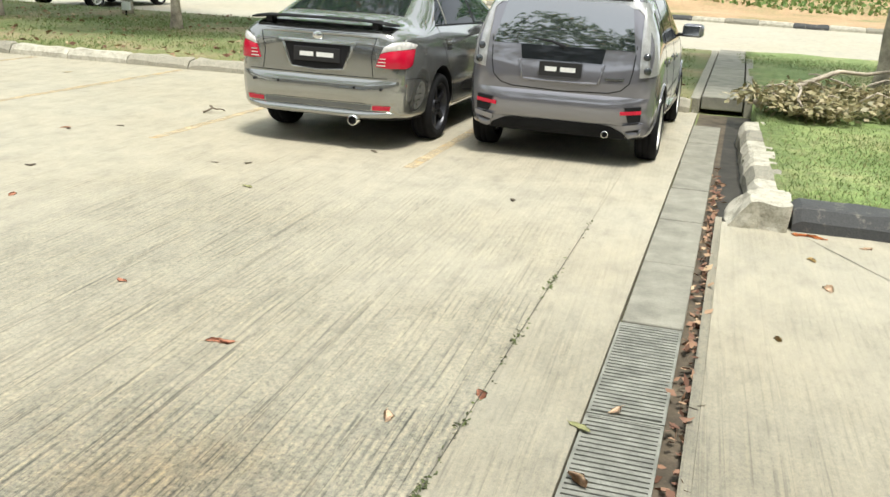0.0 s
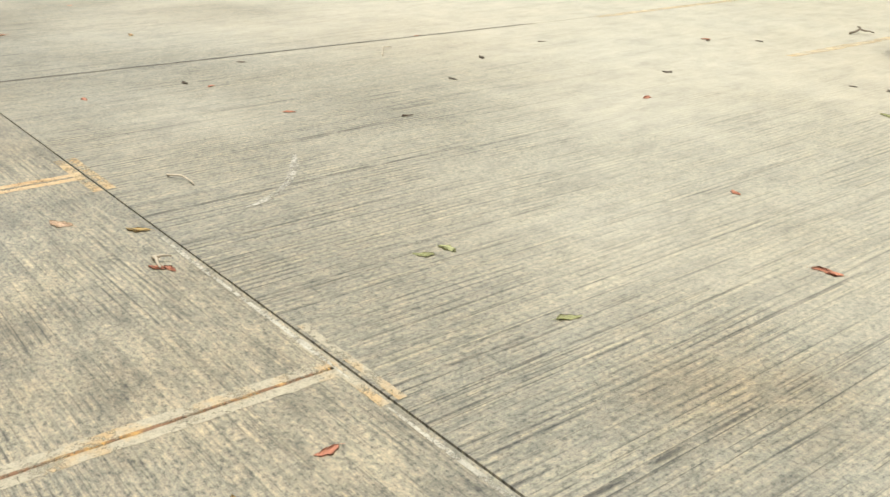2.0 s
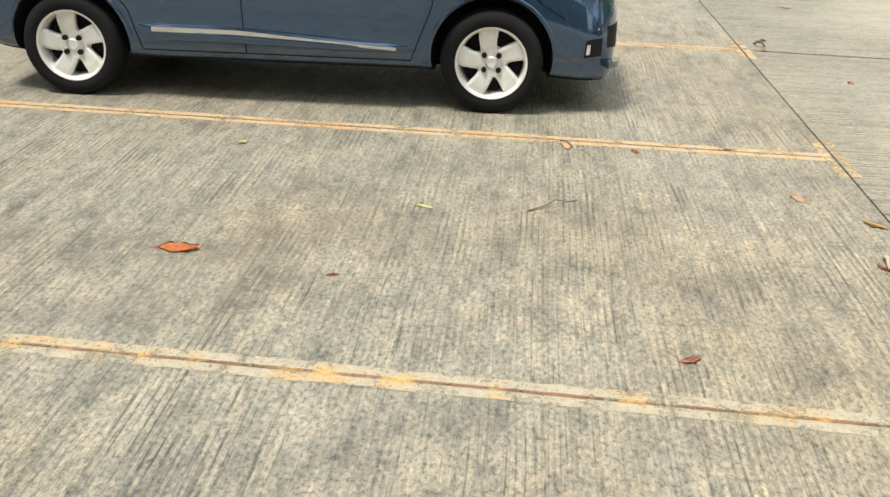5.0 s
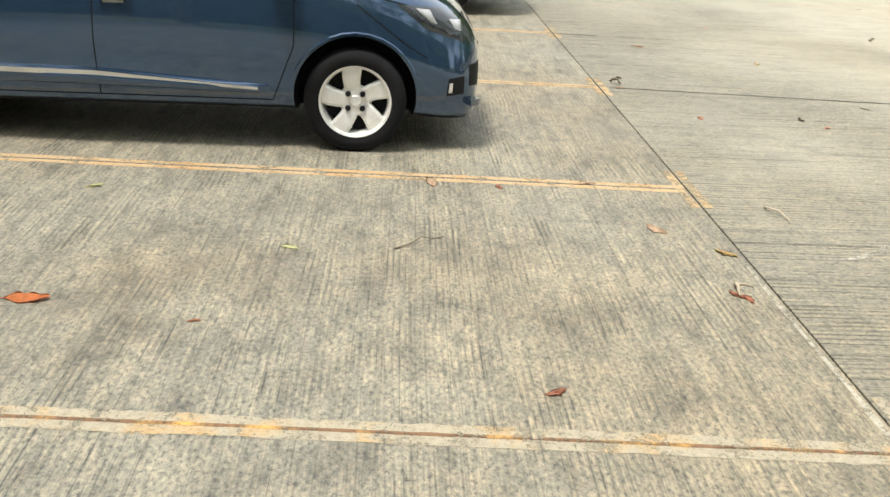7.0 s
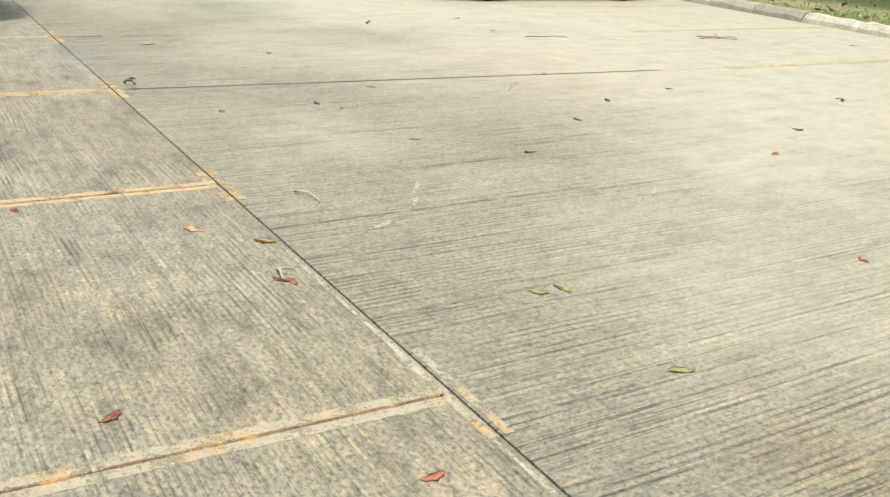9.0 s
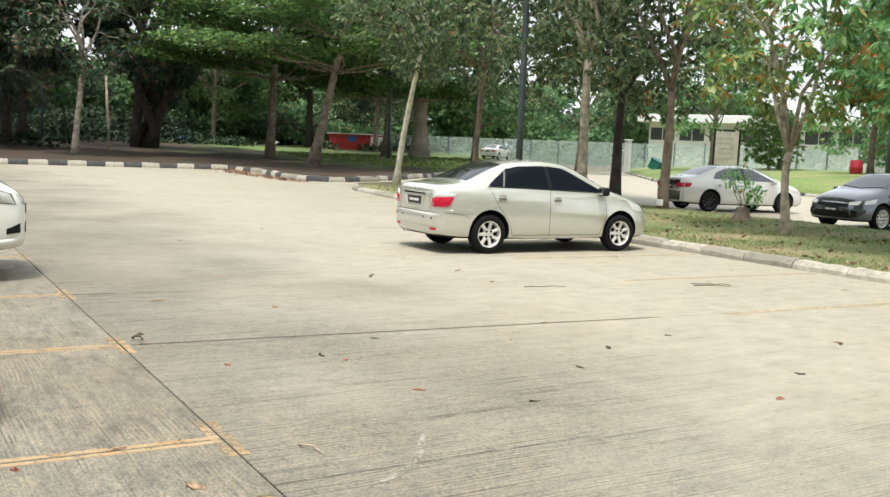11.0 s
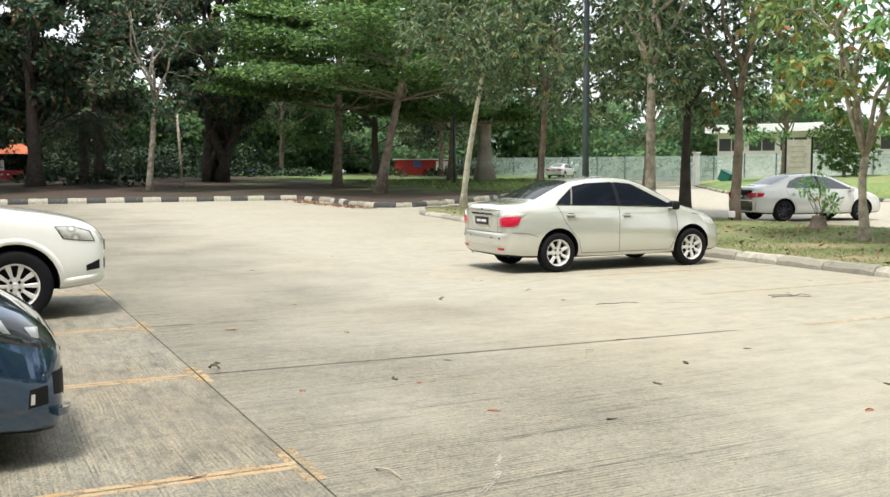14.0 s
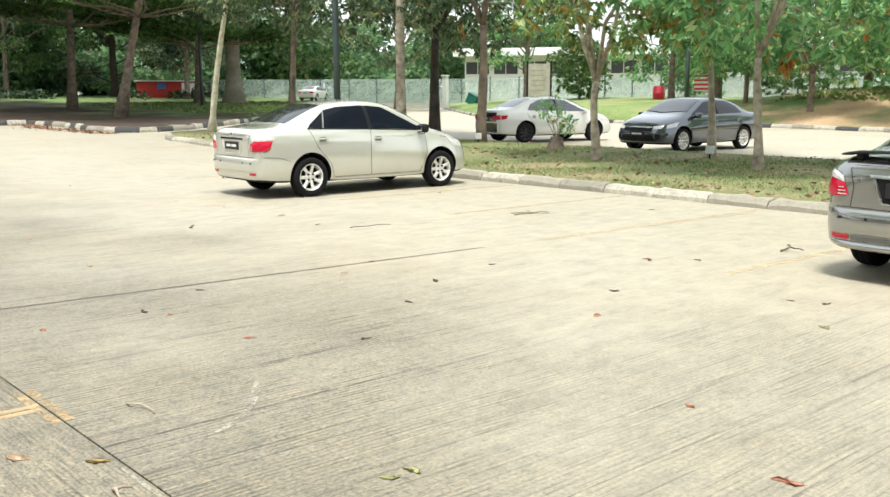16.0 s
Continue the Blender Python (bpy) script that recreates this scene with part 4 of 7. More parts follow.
def sedan_glass(c, glass=GLASS, side=DARK_GLASS):
    c.both("side_window", [(1.17, 1.015), (1.7, 1.0), (2.2, 0.975)], [(1.17, 1.375), (1.48, 1.345), (2.08, 1.045)], side, label="dark side window")
    c.both("side_window", [(0.27, 1.04), (1.10, 1.017)], [(0.36, 1.31), (0.62, 1.36), (1.10, 1.378)], side, label="dark side window")
    c.both("quarter_window", [(0.0, 1.05), (0.245, 1.042)], [(0.05, 1.10), (0.335, 1.29)], side, n=6, label="small rear quarter window")
    c.both("window_trim", [(-0.02, 1.032), (1.1, 1.003), (2.27, 0.958)], [(-0.02, 1.045), (1.1, 1.016), (2.27, 0.972)], TRIM, n=24, m=1, off=0.006)
    c.both("quarter_trim", [(0.243, 1.04), (0.272, 1.04)], [(0.332, 1.29), (0.362, 1.31)], STEEL, n=2, off=0.005)
    c.both("pillar_trim", [(1.10, 1.015), (1.17, 1.013)], [(1.10, 1.37), (1.17, 1.37)], TRIM, n=2, off=0.003)
    c.patch("rear_window", "top", [(-0.56, -0.30), (0.0, -0.34), (0.56, -0.30)], [(-0.46, 0.38), (0.0, 0.42), (0.46, 0.38)], glass, label="dark rear window")
    c.patch("windscreen", "top", [(-0.62, 2.27), (0.0, 2.40), (0.62, 2.27)], [(-0.48, 1.60), (0.0, 1.66), (0.48, 1.60)], glass, label="dark windscreen")


def sedan_seams(c, rear_door=True):
    for f in ("right", "left"):
        c.seam(f, [(1.13, 1.0), (1.11, 0.6), (1.12, 0.29)])
        c.seam(f, [(2.22, 0.92), (2.25, 0.6), (2.12, 0.29)])
        c.seam(f, [(0.0, 1.03), (0.14, 0.74), (0.36, 0.5), (0.42, 0.29)])
        c.seam(f, [(0.42, 0.285), (2.12, 0.285)])
        c.seam(f, [(2.55, 0.86), (3.0, 0.79)])
        c.seam(f, [(-0.36, 0.56), (-0.55, 0.62), (-0.78, 0.63)])
    c.seam("rear", [(-0.72, 0.63), (0, 0.625), (0.72, 0.63)])
    c.seam("rear", [(-0.52, 0.635), (-0.50, 0.8), (-0.54, 0.96)])
    c.seam("rear", [(0.52, 0.635), (0.50, 0.8), (0.54, 0.96)])


def saloon(name, label, at, paint, lens=RED_LAMP, mirror=None, recess=None):
    c = Car(name, label, at, SEDAN, paint, 2.55, 0.305, 0.745)
    sedan_glass(c)
    sedan_seams(c)
    c.mirrored("tail_lamp", "rear", [(0.545, 0.725), (0.66, 0.715), (0.76, 0.718)], [(0.585, 0.835), (0.67, 0.86), (0.76, 0.868)], lens, n=10, m=5, off=0.012, puff=0.008, label="red tail lamp")
    c.mirrored("tail_lamp_top", "rear", [(0.588, 0.84), (0.67, 0.864), (0.76, 0.872)], [(0.61, 0.89), (0.67, 0.925), (0.745, 0.935)], CLEAR_LAMP, n=10, m=4, off=0.011, puff=0.008, label="clear upper half of the tail lamp")
    for k in range(3):
        z = 0.735 + 0.028 * k
        c.mirrored("tail_lamp_stripe", "rear", [(0.555 + 0.012 * k, z), (0.63, z)], [(0.557 + 0.012 * k, z + 0.008), (0.63, z + 0.008)], CLEAR_LAMP, n=5, m=1, off=0.021, label="clear stripe in the tail lamp")
    c.both("tail_lamp_side", [(-0.825, 0.715), (-0.75, 0.72), (-0.69, 0.745)], [(-0.82, 0.868), (-0.73, 0.87), (-0.63, 0.87)], lens, n=10, m=5, off=0.010, puff=0.008, label="red tail lamp wrapping round the corner")
    c.both("tail_lamp_rim", [(-0.82, 0.872), (-0.72, 0.874), (-0.63, 0.874)], [(-0.79, 0.935), (-0.70, 0.93), (-0.58, 0.905)], CLEAR_LAMP, n=10, m=4, off=0.010, puff=0.006, label="clear upper half of the tail lamp")
    c.patch("rear_bumper", "rear", [(-0.78, 0.40), (0.78, 0.40)], [(-0.79, 0.612), (0.79, 0.612)], paint, n=26, m=12, off=0.002, puff=0.028)
    c.patch("boot_ridge", "rear", [(-0.54, 0.955), (0.54, 0.955)], [(-0.52, 0.985), (0.52, 0.985)], paint, n=14, m=5, off=0.002, puff=0.016)
    c.both("side_lamp", [(2.82, 0.70), (3.08, 0.65)], [(2.70, 0.845), (3.05, 0.75)], CLEAR_LAMP, n=8, m=4, off=0.006, label="headlamp")
    c.mirrored("headlamp", "front", [(0.42, 0.62), (0.66, 0.64)], [(0.42, 0.70), (0.68, 0.76)], SMOKE_LAMP, n=6, m=4, off=0.006)
    c.patch("grille", "front", [(-0.36, 0.58), (0.36, 0.58)], [(-0.38, 0.66), (0.38, 0.66)], TRIM, n=8, m=3)
    c.patch("air_intake", "front", [(-0.42, 0.32), (0.42, 0.32)], [(-0.4, 0.46), (0.4, 0.46)], TRIM, n=8, m=3)
    c.mirrored("reflector", "rear", [(0.52, 0.355), (0.67, 0.36)], [(0.52, 0.392), (0.68, 0.397)], lens, n=5, m=2, off=0.008, label="red bumper reflector")
    c.patch("plate_recess", "rear", [(-0.24, 0.685), (0.0, 0.67), (0.24, 0.685)], [(-0.31, 0.88), (0.31, 0.88)], recess or WELL, n=12, m=5, off=0.004)
    for side in (-1, 1):
        c.patch("recess_rim", "rear", [(side * 0.245, 0.68), (side * 0.27, 0.68)], [(side * 0.315, 0.88), (side * 0.345, 0.88)], paint, n=3, m=8, off=0.003, puff=0.012)
    c.patch("recess_rim", "rear", [(-0.26, 0.665), (0.0, 0.65), (0.26, 0.665)], [(-0.25, 0.685), (0.0, 0.67), (0.25, 0.685)], paint, n=12, m=4, off=0.003, puff=0.012)
    c.patch("boot_trim", "rear", [(-0.36, 0.885), (0.36, 0.885)], [(-0.36, 0.91), (0.36, 0.91)], CHROME, n=10, m=2, off=0.012, label="chrome strip over the plate")
    c.plate(-0.9, 0.79)
    bm = bmesh.new()
    bmesh.ops.create_uvsphere(bm, u_segments=12, v_segments=8, radius=0.04, matrix=Matrix.Diagonal((1.3, 0.25, 0.9, 1)))
    b = part("badge", bm, CHROME, c.root, "small chrome badge", True)
    b.matrix_basis = pose(0, -0.885, 0.95)
    for x in (-0.36, 0.36, -0.6, 0.6):
        p, nrm = c.hit("rear", x, 0.54)
        p = p + nrm * 0.03
        bm = bmesh.new()
        bmesh.ops.create_uvsphere(bm, u_segments=8, v_segments=6, radius=0.013, matrix=Matrix.Translation(p))
        part("parking_sensor", bm, TRIM, c.root, "dark round parking sensor")
    c.mirror(2.1, 1.0, 0.80, mirror or paint)
    c.handles([(1.26, 0.86), (0.22, 0.88)], paint)
    return c


SILVER = paintwork("silver_paint", (0.60, 0.605, 0.53), 0.3, 0.36)
GUNMETAL = paintwork("gunmetal_paint", (0.33, 0.335, 0.32), 0.75, 0.36)
PURPLE_GREY = paintwork("warm_grey_paint", (0.215, 0.212, 0.235), 0.5, 0.4)
BLUE = paintwork("slate_blue_paint", (0.032, 0.074, 0.143), 0.55, 0.33)
WHITE = paintwork("white_paint", (0.86, 0.86, 0.79), 0.0, 0.3)
WHITE_CAR = paintwork("pearl_white_paint", (0.74, 0.74, 0.69), 0.1, 0.3)
BLACK = paintwork("black_paint", (0.02, 0.02, 0.022), 0.2, 0.3)
DARK_GREY = paintwork("dark_grey_paint", (0.11, 0.125, 0.14), 0.6, 0.32)

# silver saloon, nose to the kerb
c = saloon("silver_saloon", "dusty silver saloon car parked nose to the kerb", pose(-12.90, 8.16, 0, 0, 0, -2.3), SILVER, mirror=TRIM, recess=SILVER)
c.wheels(0.205, (0.021, 0.027), 7, ALLOY)
c.both("sill_strip", [(0.40, 0.232), (2.15, 0.225)], [(0.40, 0.262), (2.15, 0.255)], SILVER, n=20, m=3, off=0.004, puff=0.014)
c.exhaust(-0.42, -0.86, 0.27, 0.025)

# grey saloon with spoiler
c = saloon("grey_saloon", "gunmetal grey saloon car with a black boot spoiler", pose(-2.98, 8.72, 0, 0, 0, -3.5), GUNMETAL)
c.wheels(0.215, (0.03, 0.022), 5, ALLOY_DARK)
# recess shade laid on as a dark grey patch
c.patch("bumper_groove", "rear", [(-0.50, 0.352), (0.50, 0.352)], [(-0.51, 0.394), (0.51, 0.394)], DARK_GREY, n=18, m=3, off=0.004, label="dark grey band giving the shade in the groove between the reflectors")
c.exhaust(0.36, -0.94, 0.26, 0.045)
bm = bmesh.new()
for x0, x1 in ((-0.66, 0.66),):
    rows = []
    for i in range(15):
        x = x0 + (x1 - x0) * i / 14
        y = -0.82 + 0.09 * (abs(x) / 0.66) ** 2.2
        z = 1.088 - 0.03 * (abs(x) / 0.66) ** 4
        rows.append([bm.verts.new((x, y + u, z + v)) for u, v in ((-0.10, 0.012), (-0.02, 0.022), (0.09, 0.006), (0.09, -0.008), (-0.02, -0.005), (-0.10, 0.002))])
    for r0, r1 in zip(rows, rows[1:]):
        for k in range(6):
            bm.faces.new((r0[k], r0[(k + 1) % 6], r1[(k + 1) % 6], r1[k]))
    bm.faces.new(rows[0])
    bm.faces.new(rows[-1][::-1])
for x in (-0.5, 0.5):
    box(bm, x - 0.03, x + 0.03, -0.82, -0.72, 1.03, 1.10, 0.005)
bmesh.ops.recalc_face_normals(bm, faces=bm.faces[:])
part("spoiler", bm, TRIM, c.root, "black boot spoiler", True)
c.patch("lower_skirt", "rear", [(-0.74, 0.29), (0.74, 0.29)], [(-0.75, 0.345), (0.75, 0.345)], GUNMETAL, n=18, m=6, off=0.004, puff=0.05, label="lower bumper lip")

HATCH_TAIL = [(-0.60, 0.42, 0.52, 0.62, 0.5, 0.68, 0.42, 0.70), (-0.58, 0.30, 0.68, 0.78, 0.66, 0.86, 0.56, 0.88), (-0.545, 0.25, 0.76, 0.92, 0.735, 1.0, 0.65, 1.02),
    (-0.49, 0.23, 0.80, 0.99, 0.765, 1.13, 0.66, 1.16), (-0.42, 0.22, 0.815, 1.0, 0.78, 1.30, 0.64, 1.335), (-0.33, 0.21, 0.825, 1.0, 0.79, 1.42, 0.62, 1.465)]
HATCH_CABIN = [(-0.15, 0.20, 0.83, 0.99, 0.80, 1.475, 0.60, 1.525), (0.3, 0.20, 0.832, 0.975, 0.80, 1.495, 0.595, 1.55), (0.9, 0.20, 0.832, 0.96, 0.80, 1.495, 0.59, 1.555),
    (1.4, 0.20, 0.832, 0.95, 0.80, 1.455, 0.59, 1.51), (1.7, 0.20, 0.832, 0.94, 0.80, 1.36, 0.61, 1.405), (2.05, 0.20, 0.83, 0.935, 0.795, 1.16, 0.66, 1.195)]
HATCH_NOSE = [(2.32, 0.20, 0.83, 0.92, 0.79, 1.02, 0.69, 1.055), (2.6, 0.20, 0.825, 0.87, 0.775, 0.94, 0.67, 0.985), (2.85, 0.17, 0.80, 0.79, 0.74, 0.855, 0.62, 0.89),
    (3.03, 0.15, 0.75, 0.70, 0.69, 0.755, 0.56, 0.78), (3.13, 0.16, 0.66, 0.60, 0.60, 0.65, 0.48, 0.665), (3.17, 0.22, 0.5, 0.5, 0.48, 0.54, 0.4, 0.55)]
HATCH = HATCH_TAIL + HATCH_CABIN + HATCH_NOSE


def hatchback(name, label, at, paint):
    c = Car(name, label, at, HATCH, paint, 2.44, 0.292, 0.735)
    c.both("side_window", [(1.07, 0.99), (1.6, 0.985), (2.12, 0.975)], [(1.07, 1.43), (1.38, 1.40), (2.0, 1.08)], GLASS, label="dark side window")
    c.both("side_window", [(0.12, 1.0), (1.0, 0.99)], [(0.14, 1.40), (0.5, 1.43), (1.0, 1.43)], GLASS, label="dark side window")
    c.both("quarter_window", [(-0.26, 1.05), (0.05, 1.02)], [(-0.2, 1.32), (0.06, 1.39)], GLASS, n=5)
    c.patch("windscreen", "top", [(-0.62, 2.16), (0, 2.3), (0.62, 2.16)], [(-0.5, 1.5), (0, 1.58), (0.5, 1.5)], GLASS, label="dark windscreen")
    c.patch("rear_window", "rear", [(-0.60, 0.975), (0.60, 0.975)], [(-0.51, 1.42), (0.51, 1.42)], FILM, n=16, m=10, label="dark rear window")
    for f in ("right", "left"):
        c.seam(f, [(1.03, 0.97), (1.02, 0.6), (1.03, 0.29)])
        c.seam(f, [(2.10, 0.95), (2.10, 0.6), (1.98, 0.29)])
        c.seam(f, [(0.1, 0.98), (0.18, 0.74), (0.36, 0.52), (0.42, 0.29)])
        c.seam(f, [(0.42, 0.285), (1.98, 0.285)])
        c.seam(f, [(2.44, 0.83), (2.72, 0.62), (2.84, 0.55)])
        c.seam(f, [(2.45, 0.89), (2.85, 0.80)])
    c.both("side_moulding", [(0.42, 0.345), (2.0, 0.325)], [(0.42, 0.435), (1.0, 0.43), (1.95, 0.375)], paint, n=22, m=8, off=0.004, puff=0.034, label="body-coloured rubbing strip")
    # chrome strip added in place of the sky's highlight on the moulding
    c.both("moulding_insert", [(0.5, 0.405), (1.02, 0.40), (1.9, 0.352)], [(0.5, 0.432), (1.02, 0.428), (1.9, 0.366)], CHROME, n=22, m=2, off=0.034, deep=0.03, label="chrome strip giving the sky highlight along the rubbing strip")
    for y in (0, 2.44):
        arc = [(y + 0.372 * math.cos(a), 0.312 + 0.372 * math.sin(a)) for a in np.linspace(0.12, math.pi - 0.12, 15)]
        rim = [(y + 0.352 * math.cos(a), 0.312 + 0.352 * math.sin(a)) for a in np.linspace(0.12, math.pi - 0.12, 15)]
        c.both("arch_lip", rim, arc, paint, n=28, m=3, off=0.004, puff=0.007)
    c.both("side_lamp", [(2.84, 0.70), (3.09, 0.62)], [(2.66, 0.835), (2.90, 0.81), (3.06, 0.74)], SMOKE_LAMP, n=12, m=6, off=0.004, puff=0.008, label="headlamp")
    c.both("lamp_reflector", [(2.855, 0.735), (2.885, 0.73)], [(2.76, 0.812), (2.84, 0.80)], SILVER_LAMP, n=6, m=4, off=0.013, puff=0.004, label="bright reflector in the headlamp")
    c.both("lamp_reflector", [(2.985, 0.70), (3.02, 0.685)], [(2.95, 0.75), (3.02, 0.735)], SILVER_LAMP, n=6, m=4, off=0.013, puff=0.004, label="bright reflector in the headlamp")
    c.mirrored("headlamp", "front", [(0.40, 0.615), (0.69, 0.63)], [(0.41, 0.71), (0.68, 0.79)], SMOKE_LAMP, n=8, m=5, off=0.005)
    c.patch("grille", "front", [(-0.34, 0.60), (0.34, 0.60)], [(-0.34, 0.67), (0.34, 0.67)], TRIM, n=8, m=3)
    c.patch("air_intake", "front", [(-0.45, 0.33), (0.45, 0.33)], [(-0.43, 0.46), (0.43, 0.46)], TRIM, n=8, m=3)
    c.mirrored("fog_lamp_recess", "front", [(0.5, 0.36), (0.68, 0.38)], [(0.5, 0.5), (0.67, 0.5)], TRIM, n=5, m=3)
    c.mirror(2.0, 1.03, 0.80, paint)
    c.handles([(1.14, 0.83), (0.2, 0.85)], paint)
    return c


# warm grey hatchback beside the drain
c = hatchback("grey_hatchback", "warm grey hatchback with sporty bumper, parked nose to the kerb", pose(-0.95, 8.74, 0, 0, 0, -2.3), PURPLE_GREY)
c.wheels(0.205, (0.026, 0.03), 6, ALLOY)
c.exhaust(0.42, -0.62, 0.28, 0.03)
c.mirrored("tail_lamp", "rear", [(0.655, 0.765), (0.735, 0.775)], [(0.625, 1.36), (0.672, 1.36)], SILVER_LAMP, n=5, m=12, off=0.010, puff=0.006, label="clear tail lamp")
for z, r in ((0.825, 0.034), (0.935, 0.034)):
    for side in (-1, 1):
        p, nrm = c.hit("rear", side * (0.695 - 0.12 * (z - 0.95)), z)
        bm = bmesh.new()
        bmesh.ops.create_cone(bm, cap_ends=True, segments=20, radius1=r, radius2=r * 0.8, depth=0.02, matrix=Matrix.Translation(p + nrm * 0.018) @ nrm.to_track_quat("Z", "Y").to_matrix().to_4x4())
        part("tail_lamp_bulb", bm, SMOKE_LAMP, c.root, "dark round lens in the tail lamp", True)
c.both("tail_lamp_side", [(-0.55, 0.775), (-0.45, 0.80)], [(-0.40, 1.36), (-0.35, 1.36)], SILVER_LAMP, n=5, m=10, off=0.008)
c.patch("tailgate_panel", "rear", [(-0.34, 0.855), (0.34, 0.855)], [(-0.36, 0.972), (0.36, 0.972)], GLASS, n=10, m=4, off=0.006, label="gloss black tailgate panel")
c.patch("plate_surround", "rear", [(-0.31, 0.70), (0.31, 0.70)], [(-0.34, 0.85), (0.34, 0.85)], PURPLE_GREY, n=12, m=6, off=-0.004, label="plate recess")
c.patch("plate_lip", "rear", [(-0.31, 0.675), (0.31, 0.675)], [(-0.315, 0.70), (0.315, 0.70)], PURPLE_GREY, n=12, m=5, off=0.002, puff=0.016)
c.patch("rear_bumper", "rear", [(-0.73, 0.36), (0.73, 0.36)], [(-0.745, 0.60), (0.745, 0.60)], PURPLE_GREY, n=26, m=12, off=0.002, puff=0.035)
c.plate(-0.618, 0.79, long=0.36)
c.mirrored("reflector", "rear", [(0.53, 0.455), (0.69, 0.475)], [(0.53, 0.484), (0.69, 0.506)], RED_LAMP, n=5, m=2, off=0.046, label="red bumper reflector")
c.mirrored("reflector_recess", "rear", [(0.60, 0.40), (0.69, 0.415)], [(0.56, 0.52), (0.69, 0.535)], TRIM, n=5, m=2, off=0.042)
c.patch("bumper_slot", "rear", [(-0.60, 0.255), (-0.48, 0.25), (0.48, 0.25), (0.60, 0.255)], [(-0.56, 0.30), (-0.44, 0.355), (0.44, 0.355), (0.56, 0.30)], WELL, n=20, m=5, off=0.012, label="black lower bumper insert")
c.mirrored("bumper_lip", "rear", [(0.58, 0.26), (0.70, 0.29)], [(0.585, 0.315), (0.71, 0.345)], PURPLE_GREY, n=8, m=5, off=0.01, puff=0.03)
c.mirrored("bumper_fin", "rear", [(0.56, 0.33), (0.70, 0.36)], [(0.56, 0.37), (0.71, 0.40)], PURPLE_GREY, n=5, m=2, off=0.04)
c.seam("rear", [(-0.61, 1.02), (-0.60, 0.82), (-0.57, 0.67), (-0.44, 0.625), (0, 0.61), (0.44, 0.625), (0.57, 0.67), (0.60, 0.82), (0.61, 1.02)], 0.009)
for side in (-1, 1):
    c.patch("plate_lip", "rear", [(side * 0.312, 0.69), (side * 0.335, 0.69)], [(side * 0.345, 0.85), (side * 0.37, 0.85)], PURPLE_GREY, n=4, m=6, off=0.006, puff=0.012)
c.patch("badge", "rear", [(0.38, 0.725), (0.53, 0.735)], [(0.38, 0.745), (0.53, 0.755)], CHROME, n=4, m=2, off=0.008)
bm = tube(bmesh.new(), [(0.02, -0.56, 0.97), (-0.1, -0.545, 1.01), (-0.38, -0.53, 1.03)], [0.018, 0.012, 0.008], 8)
part("rear_wiper", bm, TRIM, c.root)
part("roof_spoiler", box(bmesh.new(), -0.52, 0.52, -0.46, -0.2, 1.475, 1.515, 0.015), PURPLE_GREY, c.root)

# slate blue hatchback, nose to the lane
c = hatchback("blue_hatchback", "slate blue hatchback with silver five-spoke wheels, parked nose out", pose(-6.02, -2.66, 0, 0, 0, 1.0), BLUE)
c.wheels(0.205, (0.044, 0.062, 0.05), 5, ALLOY)
c.plate(3.17, 0.50, 1)
c.both("rear_lamp", [(-0.5, 0.86), (-0.36, 0.88)], [(-0.42, 1.2), (-0.34, 1.2)], RED_LAMP, n=5, m=6, off=0.008)
c.both("fog_recess", [(2.96, 0.33), (3.06, 0.34)], [(2.97, 0.43), (3.06, 0.44)], TRIM, n=5, m=4, off=0.003)
c.both("fog_reflector", [(2.97, 0.35), (2.99, 0.35)], [(2.975, 0.405), (2.992, 0.405)], CLEAR_LAMP, n=2, m=3, off=0.008)
c.mirrored("bumper_fin", "front", [(0.45, 0.24), (0.68, 0.27)], [(0.45, 0.275), (0.69, 0.31)], BLUE, n=5, m=2, off=0.04)

SUV_TAIL = [(-0.95, 0.45, 0.6, 0.9, 0.58, 0.96, 0.5, 0.98), (-0.92, 0.35, 0.82, 1.08, 0.8, 1.3, 0.68, 1.33), (-0.8, 0.3, 0.9, 1.12, 0.86, 1.5, 0.68, 1.55),
    (-0.5, 0.28, 0.92, 1.12, 0.88, 1.62, 0.66, 1.68), (0.3, 0.27, 0.925, 1.1, 0.885, 1.66, 0.655, 1.72)]
SUV_CABIN = [(1.2, 0.27, 0.925, 1.08, 0.885, 1.65, 0.65, 1.71), (1.65, 0.27, 0.925, 1.07, 0.885, 1.58, 0.66, 1.63), (2.0, 0.27, 0.925, 1.07, 0.885, 1.38, 0.70, 1.42),
    (2.3, 0.27, 0.925, 1.10, 0.88, 1.22, 0.76, 1.255), (2.55, 0.27, 0.925, 1.09, 0.88, 1.165, 0.78, 1.20)]
SUV_NOSE = [(2.95, 0.28, 0.92, 1.04, 0.87, 1.11, 0.77, 1.15), (3.25, 0.3, 0.90, 0.99, 0.85, 1.055, 0.74, 1.09), (3.47, 0.32, 0.85, 0.94, 0.80, 1.0, 0.68, 1.03),
    (3.60, 0.35, 0.77, 0.86, 0.72, 0.91, 0.60, 0.935), (3.655, 0.41, 0.62, 0.74, 0.59, 0.79, 0.50, 0.80)]
SUV = SUV_TAIL + SUV_CABIN + SUV_NOSE
c = Car("white_suv", "white sport utility car with silver ten-spoke wheels, parked nose out", pose(-11.66, -2.235, 0, 0, 0, 0), SUV, WHITE, 2.71, 0.375, 0.81, 0.44)
c.wheels(0.24, (0.014, 0.03), 10, ALLOY)
